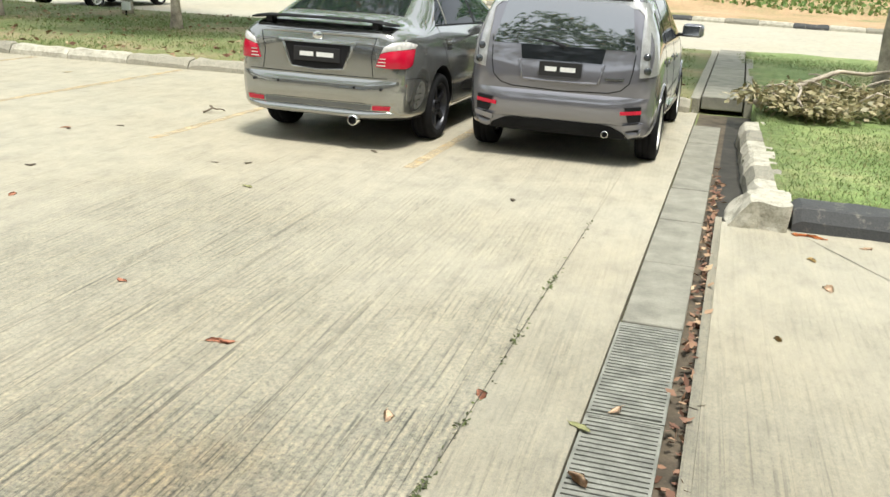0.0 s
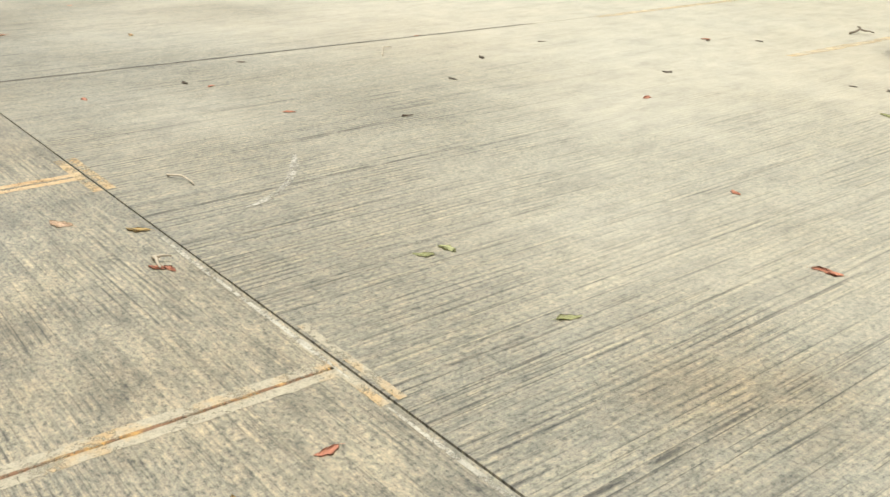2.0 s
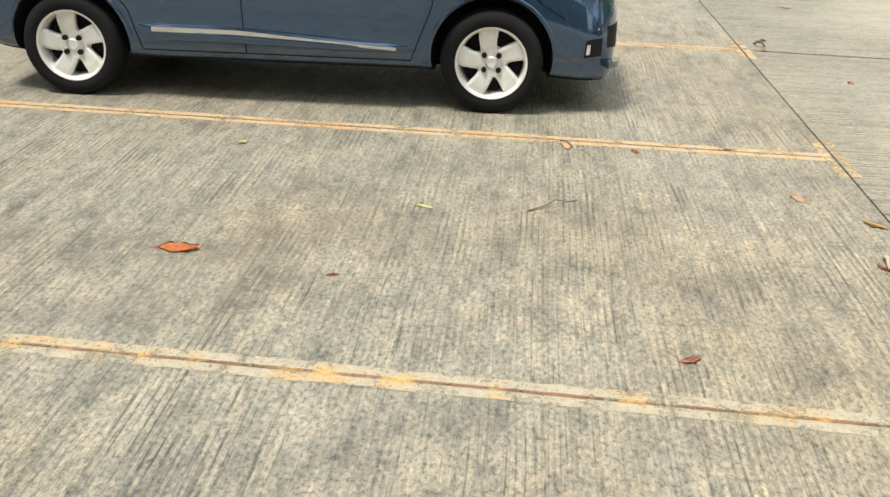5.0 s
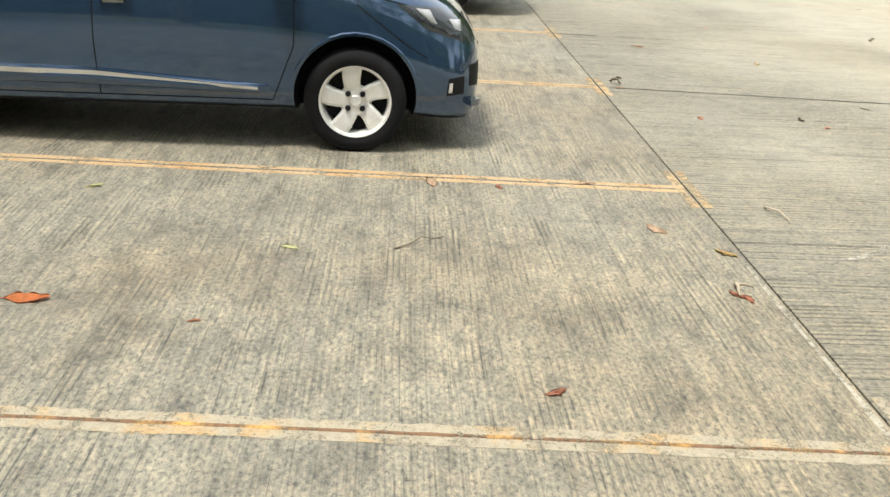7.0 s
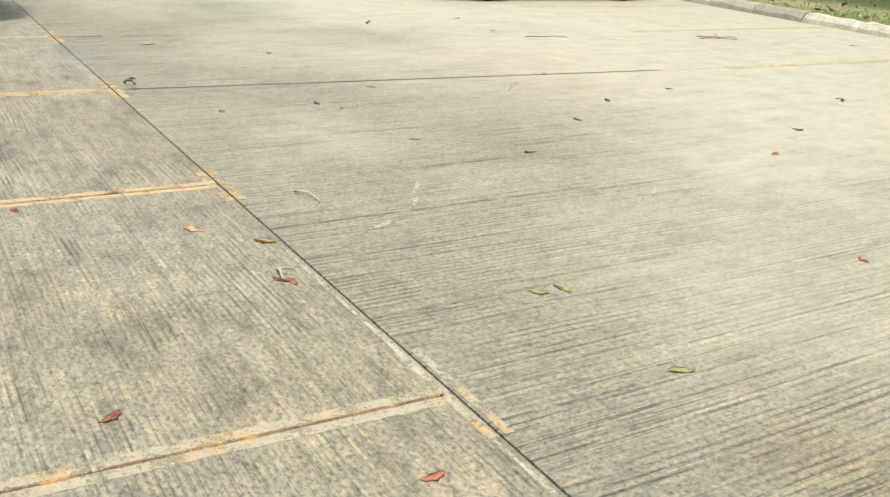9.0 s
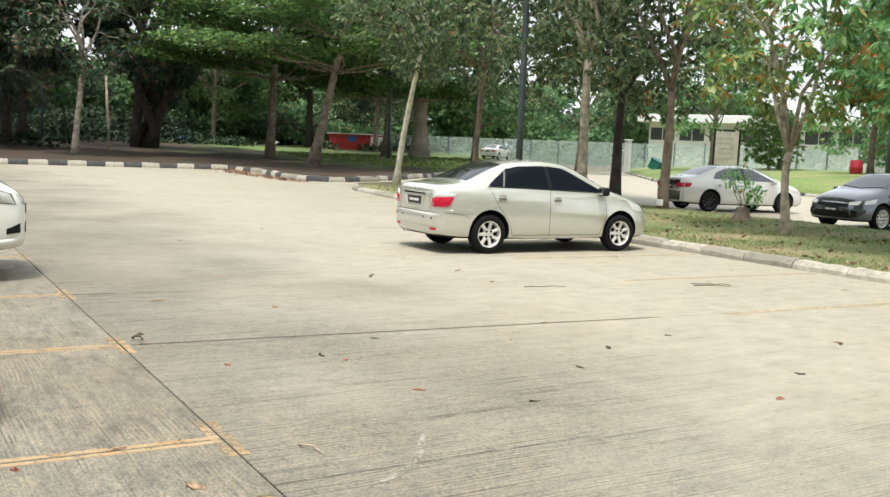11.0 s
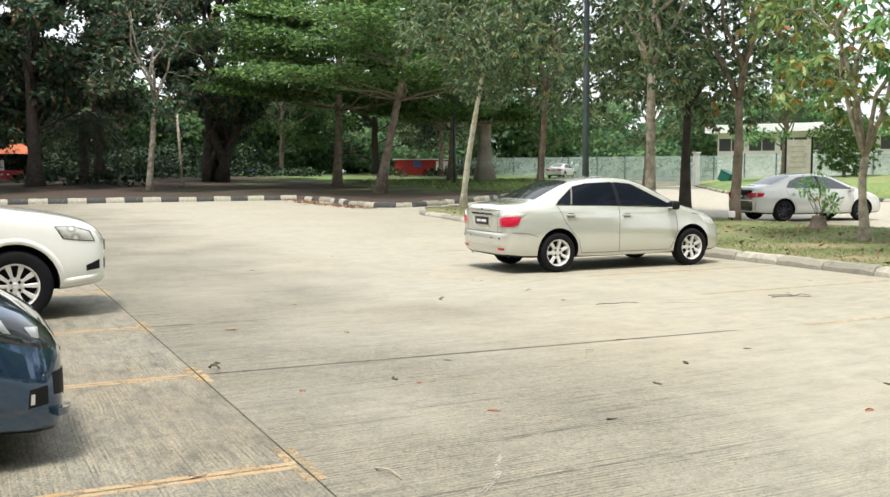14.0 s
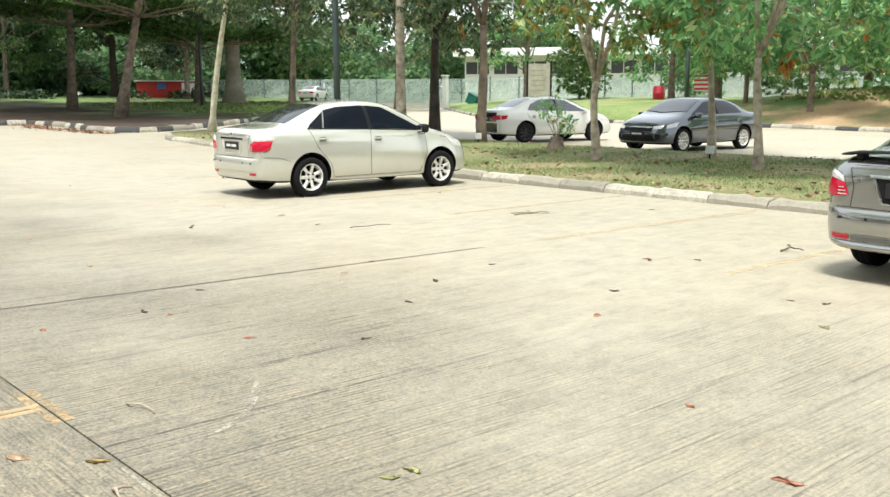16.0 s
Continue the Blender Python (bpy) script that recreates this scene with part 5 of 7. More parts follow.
c.both("side_window", [(1.15, 1.12), (2.2, 1.11)], [(1.15, 1.55), (1.5, 1.52), (2.05, 1.25)], GLASS)
c.both("side_window", [(0.1, 1.14), (1.08, 1.12)], [(0.1, 1.56), (1.08, 1.56)], GLASS)
c.both("quarter_window", [(-0.6, 1.17), (0.02, 1.15)], [(-0.5, 1.5), (0.02, 1.55)], GLASS)
c.patch("windscreen", "top", [(-0.68, 2.3), (0, 2.42), (0.68, 2.3)], [(-0.55, 1.72), (0, 1.78), (0.55, 1.72)], GLASS)
c.both("side_lamp", [(3.20, 0.865), (3.32, 0.845), (3.51, 0.825)], [(3.12, 0.985), (3.30, 0.985), (3.46, 0.925)], SUV_LAMP, n=12, m=6, off=0.008, puff=0.008, label="clear headlamp")
c.both("lamp_surround", [(3.19, 0.857), (3.32, 0.837), (3.525, 0.817)], [(3.11, 0.992), (3.30, 0.992), (3.475, 0.932)], TRIM, n=12, m=6, off=0.003, label="dark edge round the headlamp")
for y in (0, 2.71):
    arc = [(y + 0.50 * math.cos(a), 0.38 + 0.50 * math.sin(a)) for a in np.linspace(0.2, math.pi - 0.2, 15)]
    rim = [(y + 0.44 * math.cos(a), 0.38 + 0.44 * math.sin(a)) for a in np.linspace(0.2, math.pi - 0.2, 15)]
    c.both("arch_flare", rim, arc, WHITE, n=28, m=5, off=0.002, puff=0.014)
c.mirrored("headlamp", "front", [(0.42, 0.78), (0.72, 0.82)], [(0.42, 0.86), (0.74, 0.93)], CLEAR_LAMP, n=6, m=4, off=0.006)
c.patch("grille", "front", [(-0.38, 0.64), (0.38, 0.64)], [(-0.38, 0.78), (0.38, 0.78)], TRIM, n=8, m=3)
c.mirrored("fog_lamp_recess", "front", [(0.50, 0.50), (0.70, 0.52)], [(0.50, 0.62), (0.70, 0.62)], TRIM, n=5, m=3, off=0.006)
c.both("fog_lamp", [(3.42, 0.505), (3.56, 0.52)], [(3.42, 0.565), (3.48, 0.585), (3.56, 0.62)], TRIM, n=8, m=3, off=0.006)
c.both("lower_bumper", [(3.16, 0.36), (3.55, 0.40)], [(3.20, 0.43), (3.56, 0.47)], WHITE, n=10, m=6, off=0.002, puff=0.02)
c.both("side_vent", [(2.14, 0.91), (2.24, 0.93)], [(2.14, 0.99), (2.30, 0.99)], TRIM, n=4, m=2)
c.plate(3.685, 0.74, 1)
c.mirror(2.1, 1.16, 0.88, WHITE)
c.handles([(1.2, 0.95), (0.2, 0.97)], WHITE)
for f in ("right", "left"):
    c.seam(f, [(1.11, 1.1), (1.10, 0.7), (1.12, 0.4)])
    c.seam(f, [(2.22, 1.08), (2.2, 0.7), (2.1, 0.4)])


def stretch(stations, fy, fw, fz):
    return [(y * fy, zb, w * fw, zbelt * fz, wb * fw, zr * fz, wr * fw, zt * fz) for y, zb, w, zbelt, wb, zr, wr, zt in stations]


def later_saloon(name, label, at, paint, boot, rim, spokes, plate_front=False, side=GLASS):
    c = Car(name, label, at, stretch(SEDAN, 1.07, 1.03, 0.98), paint, 2.67, 0.315, 0.765)
    c.wheels(0.225, (0.018, 0.02), spokes, rim)
    c.both("side_window", [(1.23, 0.985), (2.32, 0.955)], [(1.23, 1.35), (1.6, 1.31), (2.2, 1.03)], side)
    c.both("side_window", [(0.08, 1.01), (1.15, 0.987)], [(0.25, 1.2), (0.6, 1.33), (1.15, 1.352)], side)
    c.both("pillar_trim", [(1.14, 0.985), (1.24, 0.983)], [(1.14, 1.352), (1.24, 1.35)], TRIM, n=2, off=0.004)
    c.patch("rear_window", "top", [(-0.56, -0.30), (0, -0.35), (0.56, -0.30)], [(-0.46, 0.40), (0, 0.45), (0.46, 0.40)], SHEEN)
    c.patch("windscreen_edge", "top", [(-0.70, 2.40), (0, 2.56), (0.70, 2.40)], [(-0.53, 1.63), (0, 1.69), (0.53, 1.63)], TRIM, n=14, m=8, off=0.003, label="black edge of the windscreen")
    c.patch("windscreen", "top", [(-0.64, 2.38), (0, 2.52), (0.64, 2.38)], [(-0.49, 1.66), (0, 1.73), (0.49, 1.66)], SHEEN, off=0.009)
    c.patch("boot_panel", "rear", [(-0.60, 0.66), (0.60, 0.66)], [(-0.6, 0.95), (0.6, 0.95)], boot, n=12, m=6, off=0.006)
    c.patch("boot_lid", "top", [(-0.64, -0.88), (0.64, -0.88)], [(-0.62, -0.44), (0.62, -0.44)], boot, n=10, m=5, off=0.003)
    c.mirrored("tail_lamp", "rear", [(0.42, 0.72), (0.76, 0.73)], [(0.42, 0.86), (0.74, 0.87)], RED_LAMP, n=8, m=4, off=0.016, label="red tail lamp")
    c.both("tail_lamp_side", [(-0.87, 0.73), (-0.72, 0.75)], [(-0.86, 0.86), (-0.64, 0.86)], RED_LAMP, n=6, m=4, off=0.01)
    c.patch("rear_bumper", "rear", [(-0.74, 0.33), (0.74, 0.33)], [(-0.76, 0.62), (0.76, 0.62)], boot, n=12, m=5, off=0.004)
    c.both("side_lamp", [(2.95, 0.68), (3.27, 0.64)], [(2.85, 0.80), (3.23, 0.73)], CLEAR_LAMP, n=8, m=4, off=0.006, label="slim headlamp")
    c.mirrored("headlamp", "front", [(0.36, 0.61), (0.70, 0.63)], [(0.36, 0.67), (0.72, 0.73)], CLEAR_LAMP, n=7, m=4, off=0.006)
    c.patch("grille", "front", [(-0.46, 0.56), (0.46, 0.56)], [(-0.48, 0.67), (0.48, 0.67)], TRIM, n=8, m=3, off=0.008)
    c.patch("air_intake", "front", [(-0.62, 0.25), (0.62, 0.25)], [(-0.50, 0.47), (0.50, 0.47)], TRIM, n=10, m=3, off=0.008)
    c.mirrored("fog_lamp_recess", "front", [(0.58, 0.34), (0.70, 0.36)], [(0.56, 0.50), (0.70, 0.50)], TRIM, n=4, m=3)
    c.mirror(2.2, 0.96, 0.83, paint)
    c.handles([(1.3, 0.80), (0.3, 0.82)], paint)
    for f in ("right", "left"):
        c.seam(f, [(1.19, 0.92), (1.17, 0.6), (1.18, 0.29)])
        c.seam(f, [(2.33, 0.9), (2.36, 0.6), (2.23, 0.29)])
        c.seam(f, [(0.06, 0.93), (0.18, 0.72), (0.38, 0.5), (0.44, 0.29)])
    c.plate(-0.965, 0.76, long=0.4)
    if plate_front:
        c.plate(3.53, 0.50, 1)
        c.patch("grille_bar", "front", [(-0.46, 0.655), (0.46, 0.655)], [(-0.47, 0.685), (0.47, 0.685)], CHROME, n=10, m=3, off=0.012, puff=0.006, label="chrome bar over the grille")
    return c


later_saloon("white_saloon", "pearl white saloon car with dark boot lid and dark wheels", pose(-21.35, 21.95, 0, 0, 0, -13), WHITE_CAR, BLACK, ALLOY_DARK, 9, side=SHEEN)
later_saloon("dark_saloon", "dark grey saloon car with machined alloy wheels", pose(-15.05, 23.95, 0, 0, 0, 176.7), DARK_GREY, DARK_GREY, ALLOY, 10, True)

# ---- trees ----
MANGO = leafage("long_green_leaves", [(0.0, (0.085, 0.20, 0.085)), (0.35, (0.155, 0.35, 0.13)), (0.75, (0.28, 0.51, 0.20)), (0.955, (0.46, 0.60, 0.25)), (0.98, (0.5, 0.2, 0.04)), (1.0, (0.42, 0.14, 0.035))], 0.42, 0.42)
TURNING = leafage("turning_leaves", [(0.0, (0.12, 0.20, 0.06)), (0.4, (0.20, 0.31, 0.10)), (0.75, (0.32, 0.42, 0.14)), (0.9, (0.50, 0.48, 0.16)), (0.94, (0.55, 0.24, 0.05)), (1.0, (0.45, 0.14, 0.04))], 0.42, 0.42)
GREYGREEN = leafage("dull_green_leaves", [(0.0, (0.045, 0.085, 0.05)), (0.4, (0.105, 0.17, 0.085)), (0.8, (0.215, 0.29, 0.14)), (0.95, (0.34, 0.39, 0.20)), (1.0, (0.38, 0.21, 0.09))], 0.5, 0.45)
LAYERED = leafage("small_fresh_leaves", [(0.0, (0.05, 0.105, 0.038)), (0.5, (0.105, 0.19, 0.062)), (0.9, (0.18, 0.28, 0.088)), (1.0, (0.27, 0.36, 0.12))], 0.45, 0.78)
WOODS = leafage("far_green_leaves", [(0.0, (0.07, 0.15, 0.07)), (0.5, (0.14, 0.255, 0.115)), (0.9, (0.24, 0.37, 0.165)), (1.0, (0.34, 0.34, 0.15))], 0.6, 0.55)
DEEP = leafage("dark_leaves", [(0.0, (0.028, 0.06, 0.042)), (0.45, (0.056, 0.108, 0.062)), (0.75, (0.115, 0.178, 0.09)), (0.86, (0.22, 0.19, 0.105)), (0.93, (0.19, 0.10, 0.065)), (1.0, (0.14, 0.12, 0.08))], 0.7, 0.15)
# very dark greens: the shade below the crowns is put into the leaf colour
SHRUB = leafage("shade_darkened_shrub_leaves", [(0.0, (0.02, 0.04, 0.022)), (0.6, (0.035, 0.065, 0.03)), (1.0, (0.06, 0.09, 0.04))], 0.6, 0.2)
WITHERED = leafage("withered_leaves", [(0.0, (0.30, 0.10, 0.03)), (0.5, (0.52, 0.22, 0.05)), (1.0, (0.62, 0.36, 0.12))], 0.6, 0.4)
DRY = leafage("wilting_leaves", [(0.0, (0.12, 0.12, 0.06)), (0.4, (0.27, 0.25, 0.13)), (0.75, (0.42, 0.36, 0.20)), (1.0, (0.55, 0.48, 0.31))])


def leaf_mesh(name, places, ways, length, width, material, parent, rng, label="", kind=""):
    """Folded diamond leaves, one island each."""
    n = len(places)
    ways = ways / np.maximum(np.linalg.norm(ways, axis=1, keepdims=True), 1e-6)
    ref = rng.normal(size=(n, 3)) * 0.5 + np.array([0, 0, 1.0])
    side = np.cross(ways, ref)
    side /= np.maximum(np.linalg.norm(side, axis=1, keepdims=True), 1e-6)
    up = np.cross(side, ways)
    le = length * rng.uniform(0.65, 1.3, (n, 1))
    wi = width * rng.uniform(0.7, 1.25, (n, 1))
    mid = places + ways * le * 0.48
    co = np.stack([places, mid + side * wi - up * wi * 0.3, places + ways * le - up * le * 0.12, mid - side * wi - up * wi * 0.3], axis=1).reshape(-1, 3)
    me = bpy.data.meshes.new(name)
    me.vertices.add(4 * n)
    me.vertices.foreach_set("co", co.astype(np.float32).ravel())
    me.loops.add(4 * n)
    me.loops.foreach_set("vertex_index", np.arange(4 * n, dtype=np.int32))
    me.polygons.add(n)
    me.polygons.foreach_set("loop_start", np.arange(0, 4 * n, 4, dtype=np.int32))
    me.update(calc_edges=True)
    me.materials.append(material)
    ob = new(name, me)
    ob.parent = parent
    return tagged(ob, label, kind=kind)


def in_clumps(clumps, total, rng, shell_bias=0.5):
    """Points inside ellipsoids, denser near their skins; and the ways outward."""
    cl = np.array(clumps)
    vol = cl[:, 3] * cl[:, 4] * cl[:, 5]
    pick = rng.choice(len(cl), total, p=vol ** 0.7 / (vol ** 0.7).sum())
    d = rng.normal(size=(total, 3))
    d /= np.linalg.norm(d, axis=1, keepdims=True)
    r = rng.uniform(0, 1, (total, 1)) ** (1 / 3 if shell_bias == 0 else 0.22)
    c = cl[pick]
    return c[:, :3] + d * r * c[:, 3:6], d


def trunk_mesh(bm, height, r0, r1, rng, bend=0.3, lean_to=(0, 0), segs=10):
    n = 9
    pts, rad = [], []
    for i in range(n):
        t = i / (n - 1)
        pts.append((lean_to[0] * t + bend * 0.35 * math.sin(2.1 * t + r0 * 40) * t, lean_to[1] * t + bend * 0.3 * math.sin(3.1 * t + r0 * 90) * t, height * t - (0.12 if i == 0 else 0)))
        flare = 1 + 0.55 * math.exp(-t * height / 0.35)
        rad.append((r0 + (r1 - r0) * t) * flare * (1 + 0.06 * rng.normal()))
    tube(bm, pts, rad, segs)
    return pts


def limb(bm, a, b, r0, r1, rng, sag=0.0, segs=7):
    a, b = Vector(a), Vector(b)
    out = []
    for i in range(6):
        t = i / 5
        p = a.lerp(b, t)
        w = (b - a).length * 0.06 * math.sin(math.pi * t)
        out.append(p + Vector((rng.normal() * w, rng.normal() * w, sag * math.sin(math.pi * t) + rng.normal() * w * 0.5)))
    tube(bm, out, [r0 + (r1 - r0) * i / 5 for i in range(6)], segs)
    return out


def tree(name, label, x, y, z, make, group):
    root = thing(name, label, "tree", group, pose(x, y, z))
    make(root)
    return root


def broad_tree(fork, height, spread, r0, leaves, mat, bark, seed, low=None, leaf=0.2, per=8, clump_n=26, droop=0.8, lean_to=(0, 0), width=0.17):
    """A forked tree whose leaves hang in rosettes."""
    def make(root):
        rng = np.random.default_rng(seed)
        bm = bmesh.new()
        pts = trunk_mesh(bm, fork, r0, r0 * 0.72, rng, 0.3, lean_to)
        top = Vector(pts[-1])
        low_z = low if low is not None else fork
        clumps, heads = [], []
        for k in range(clump_n):
            t = (k + 0.5) / clump_n
            zz = low_z + (height - low_z) * t
            rad = spread * math.sin(math.pi * min(0.93, 0.22 + 0.72 * t)) * rng.uniform(0.45, 1.0)
            a = k * 2.4 + rng.uniform(-0.4, 0.4)
            q = spread * rng.uniform(0.26, 0.42)
            clumps.append((lean_to[0] + rad * math.cos(a), lean_to[1] + rad * math.sin(a), zz, q, q, q * 0.62))
            heads.append(Vector(clumps[-1][:3]))
        mains = []
        for k in range(5):
            a = k * 1.257 + rng.uniform(-0.3, 0.3)
            e = Vector((lean_to[0] + spread * 0.42 * math.cos(a), lean_to[1] + spread * 0.42 * math.sin(a), fork + (height - fork) * rng.uniform(0.35, 0.75)))
            mains.append(limb(bm, top - Vector((0, 0, 0.1 * k * r0)), e, r0 * 0.5, r0 * 0.16, rng, 0.2))
        for h in heads:
            best = min((p for m in mains for p in m[1:]), key=lambda p: (p - h).length)
            limb(bm, best, h, r0 * 0.17, r0 * 0.05, rng, 0.1, 5)
        part("trunk", bm, bark, root, "", True)
        roots, out = in_clumps(clumps, int(leaves * 1.15) // per, rng)
        places = np.repeat(roots, per, axis=0)
        ways = rng.normal(size=(len(places), 3)) + np.repeat(out, per, axis=0) * 0.4
        ways[:, 2] = ways[:, 2] * 0.45 - droop
        leaf_mesh("crown", places, ways, leaf, leaf * width, mat, root, rng)
        # withered bunches hanging in the crown
        bunches = 1 if leaf > 0.3 else 12 if mat is TURNING else 6 if mat is MANGO else 3
        base, _ = in_clumps(clumps, bunches, rng)
        places = np.repeat(base, 24, axis=0) + rng.normal(size=(24 * bunches, 3)) * 0.09
        ways = rng.normal(size=(len(places), 3)) * 0.5
        ways[:, 2] -= 1.0
        leaf_mesh("withered_leaves", places, ways, 0.26, 0.05, WITHERED, root, rng, "withered orange leaves")
    return make


def tiered_tree(height, reach, r0, leaves, mat, seed, lean_to=(0, 0), first=4.0, leaf=0.3):
    """Level tiers of small leaves on long flat boughs."""
    def make(root):
        rng = np.random.default_rng(seed)
        bm = bmesh.new()
        pts = trunk_mesh(bm, height, r0, r0 * 0.2, rng, 0.4, lean_to)
        clumps = []
        tiers = 6
        for k in range(tiers):
            t = k / (tiers - 1)
            zz = first + (height - first) * t ** 0.95
            rad = reach * (1 - t) ** 0.5 * (0.8 + 0.3 * rng.uniform()) + 0.8
            c = Vector((lean_to[0] * zz / height, lean_to[1] * zz / height, zz))
            boughs = max(4, int(9 - 4 * t))
            for j in range(boughs):
                a = j * 2 * math.pi / boughs + rng.uniform(-0.35, 0.35) + k
                rr = rad * rng.uniform(0.7, 1.1)
                e = c + Vector((rr * math.cos(a), rr * math.sin(a), 0.12 * rr))
                limb(bm, c - Vector((0, 0, 0.5)), e, r0 * 0.22 * (1 - 0.6 * t), 0.02, rng, 0.1, 6)
                for f in (0.4, 0.62, 0.82, 1.0):
                    p = c.lerp(e, f)
                    q = 0.20 * rr + 0.5
                    clumps.append((p.x + rng.normal() * 0.5, p.y + rng.normal() * 0.5, p.z + 0.15, q, q, 0.16 + 0.015 * rr))
        part("trunk", bm, BARK, root, "", True)
        places, out = in_clumps(clumps, leaves, rng, 0)
        ways = rng.normal(size=(leaves, 3))
        ways[:, 2] *= 0.3
        leaf_mesh("crown", places, ways, leaf, leaf * 0.36, mat, root, rng)
    return make


def tall_tree(height, reach, r0, leaves, mat, seed, low=4.0, leaf=0.4, bark=None, stems=1):
    def make(root):
        rng = np.random.default_rng(seed)
        bm = bmesh.new()
        if stems == 1:
            trunk_mesh(bm, height * 0.75, r0, r0 * 0.25, rng, 1.0)
        for k in range(stems if stems > 1 else 0):
            a = 2.4 * k
            foot = Vector((0.55 * r0 * math.cos(a), (1.5 * k / stems - 0.7) * r0, -0.15))
            limb(bm, foot, foot + Vector((rng.normal() * 0.6, 0.6 + 0.4 * k + rng.normal() * 0.5, height * rng.uniform(0.4, 0.6))), r0 * rng.uniform(0.32, 0.48), r0 * 0.12, rng, 0.0, 10)
        clumps = []
        for k in range(46):
            t = rng.uniform() ** 0.8
            zz = low + (height - low) * t
            rad = reach * math.sin(math.pi * min(0.95, 0.3 + 0.62 * t)) * rng.uniform(0.25, 1.0)
            a = k * 2.399
            q = reach * rng.uniform(0.16, 0.30)
            p = Vector((rad * math.cos(a), rad * math.sin(a), zz))
            clumps.append((*p, q, q, q * 0.55))
            if k % 2 == 0:
                limb(bm, (0, 0, max(low * 0.8, zz * 0.6)), p, r0 * 0.22, 0.03, rng, 0.3, 6)
        part("trunk", bm, bark or BARK_DARK, root, "", True)
        places, out = in_clumps(clumps, leaves, rng)
        ways = rng.normal(size=(leaves, 3)) + out * 0.3
        ways[:, 2] -= 0.4
        leaf_mesh("crown", places, ways, leaf, leaf * 0.3, mat, root, rng)
    return make


def palm(height, r0, seed):
    def make(root):
        rng = np.random.default_rng(seed)
        bm = bmesh.new()
        trunk_mesh(bm, height, r0, r0 * 0.8, rng, 0.5)
        part("trunk", bm, BARK_DARK, root, "", True)
        places, ways = [], []
        bm = bmesh.new()
        for k in range(22):
            a = k * 2.4
            up = rng.uniform(-0.2, 1.0)
            pts = []
            for i in range(12):
                t = i / 11
                r = 3.2 * t
                pts.append(Vector((r * math.cos(a), r * math.sin(a), height + up * 2.2 * t - 2.6 * t * t)))
            tube(bm, pts, [0.035 * (1 - 0.8 * i / 11) for i in range(12)], 5)
            sidev = Vector((-math.sin(a), math.cos(a), 0))
            for i in range(1, 11):
                for f in (0, 0.33, 0.66):
                    p = pts[i].lerp(pts[i + 1], f)
                    for s in (-1, 1):
                        places.append(p)
                        ways.append(sidev * s + Vector((math.cos(a) * 0.5, math.sin(a) * 0.5, -0.5)))
        part("frond_rib", bm, BARK, root, "", True)
        leaf_mesh("crown", np.array([tuple(p) for p in places]), np.array([tuple(w) for w in ways]), 0.75, 0.035, DEEP, root, rng)
    return make


ROW = "trees on the lawn strip"
PARK = "trees on the far lawn"
tree("tree", "slender pale-barked tree with a sparse crown at the kerb end", -32.92, 17.47, 0.1, broad_tree(5.2, 11.5, 3.0, 0.125, 5200, GREYGREEN, BARK_CREAM, 3, 5.5, 0.26, 8, 24, 0.6, (0.75, 0.35), 0.2), ROW)
tree("tree", "grey-brown tree with drooping long leaves", -20.3, 19.6, 0.1, broad_tree(3.4, 11.5, 3.4, 0.145, 9500, GREYGREEN, BARK, 5, 3.5, 0.25), ROW)
tree("tree", "young forked tree with drooping green and orange leaves", -13.0, 16.05, 0.1, broad_tree(1.7, 10.5, 2.7, 0.10, 6200, TURNING, BARK_PALE, 8, 2.55, 0.25, 8, 30), ROW)
tree("tree", "slim mottled-bark tree with drooping green leaves", -12.0, 18.9, 0.1, broad_tree(2.5, 11, 2.7, 0.085, 6000, MANGO, BARK_PALE, 11, 2.4, 0.27, 8, 32), ROW)
tree("tree", "forked tree with long drooping green leaves", -9.25, 16.2, 0.1, broad_tree(2.1, 11.5, 3.1, 0.09, 7600, MANGO, BARK_PALE, 14, 2.3, 0.27, 8, 36), ROW)
tree("tree", "stout tree with flaking pale bark and dull leaves", -22.6, 18.4, 0.1, broad_tree(4.4, 12.5, 4.2, 0.17, 12500, GREYGREEN, BARK_PALE, 17, 4.0, 0.25), ROW)
tree("tree", "dark straight-trunked tree with a dense crown", -24.6, 21.5, 0.0, broad_tree(3.6, 11.0, 3.8, 0.18, 12000, GREYGREEN, BARK_DARK, 20, 3.3, 0.26), ROW)
tree("tree", "leafy tree with dull green hanging leaves", -30.2, 19.4, 0.1, broad_tree(4.2, 13.0, 4.6, 0.13, 20000, GREYGREEN, BARK, 23, 4.0, 0.27), ROW)
tree("tree", "brown-trunked tree beside the cut branches", 2.65, 14.2, 0.12, broad_tree(3.2, 13.0, 3.4, 0.17, 12000, MANGO, BARK_PALE, 26, 3.2, 0.25, 8, 36), ROW)
tree("tree", "green tree with long drooping leaves", -5.8, 17.4, 0.1, broad_tree(2.8, 13.5, 3.6, 0.12, 13000, MANGO, BARK, 27, 2.8, 0.26, 8, 40), ROW)
tree("tree", "full green tree with low hanging leaves on the bank", -22.5, 43.5, 0.2, broad_tree(2.2, 9.0, 4.2, 0.16, 9000, MANGO, BARK, 28, 2.4, 0.36), PARK)
tree("tree", "full green tree with low hanging leaves on the bank", -27.5, 46.0, 0.2, broad_tree(2.4, 9.0, 3.8, 0.15, 7000, MANGO, BARK, 29, 2.6, 0.36), PARK)
tree("tree", "slender pale young tree on the worn bank", -16.8, 41.0, 0.2, broad_tree(3.0, 7.5, 2.2, 0.09, 3500, MANGO, BARK_PALE, 30, 3.4, 0.3), PARK)
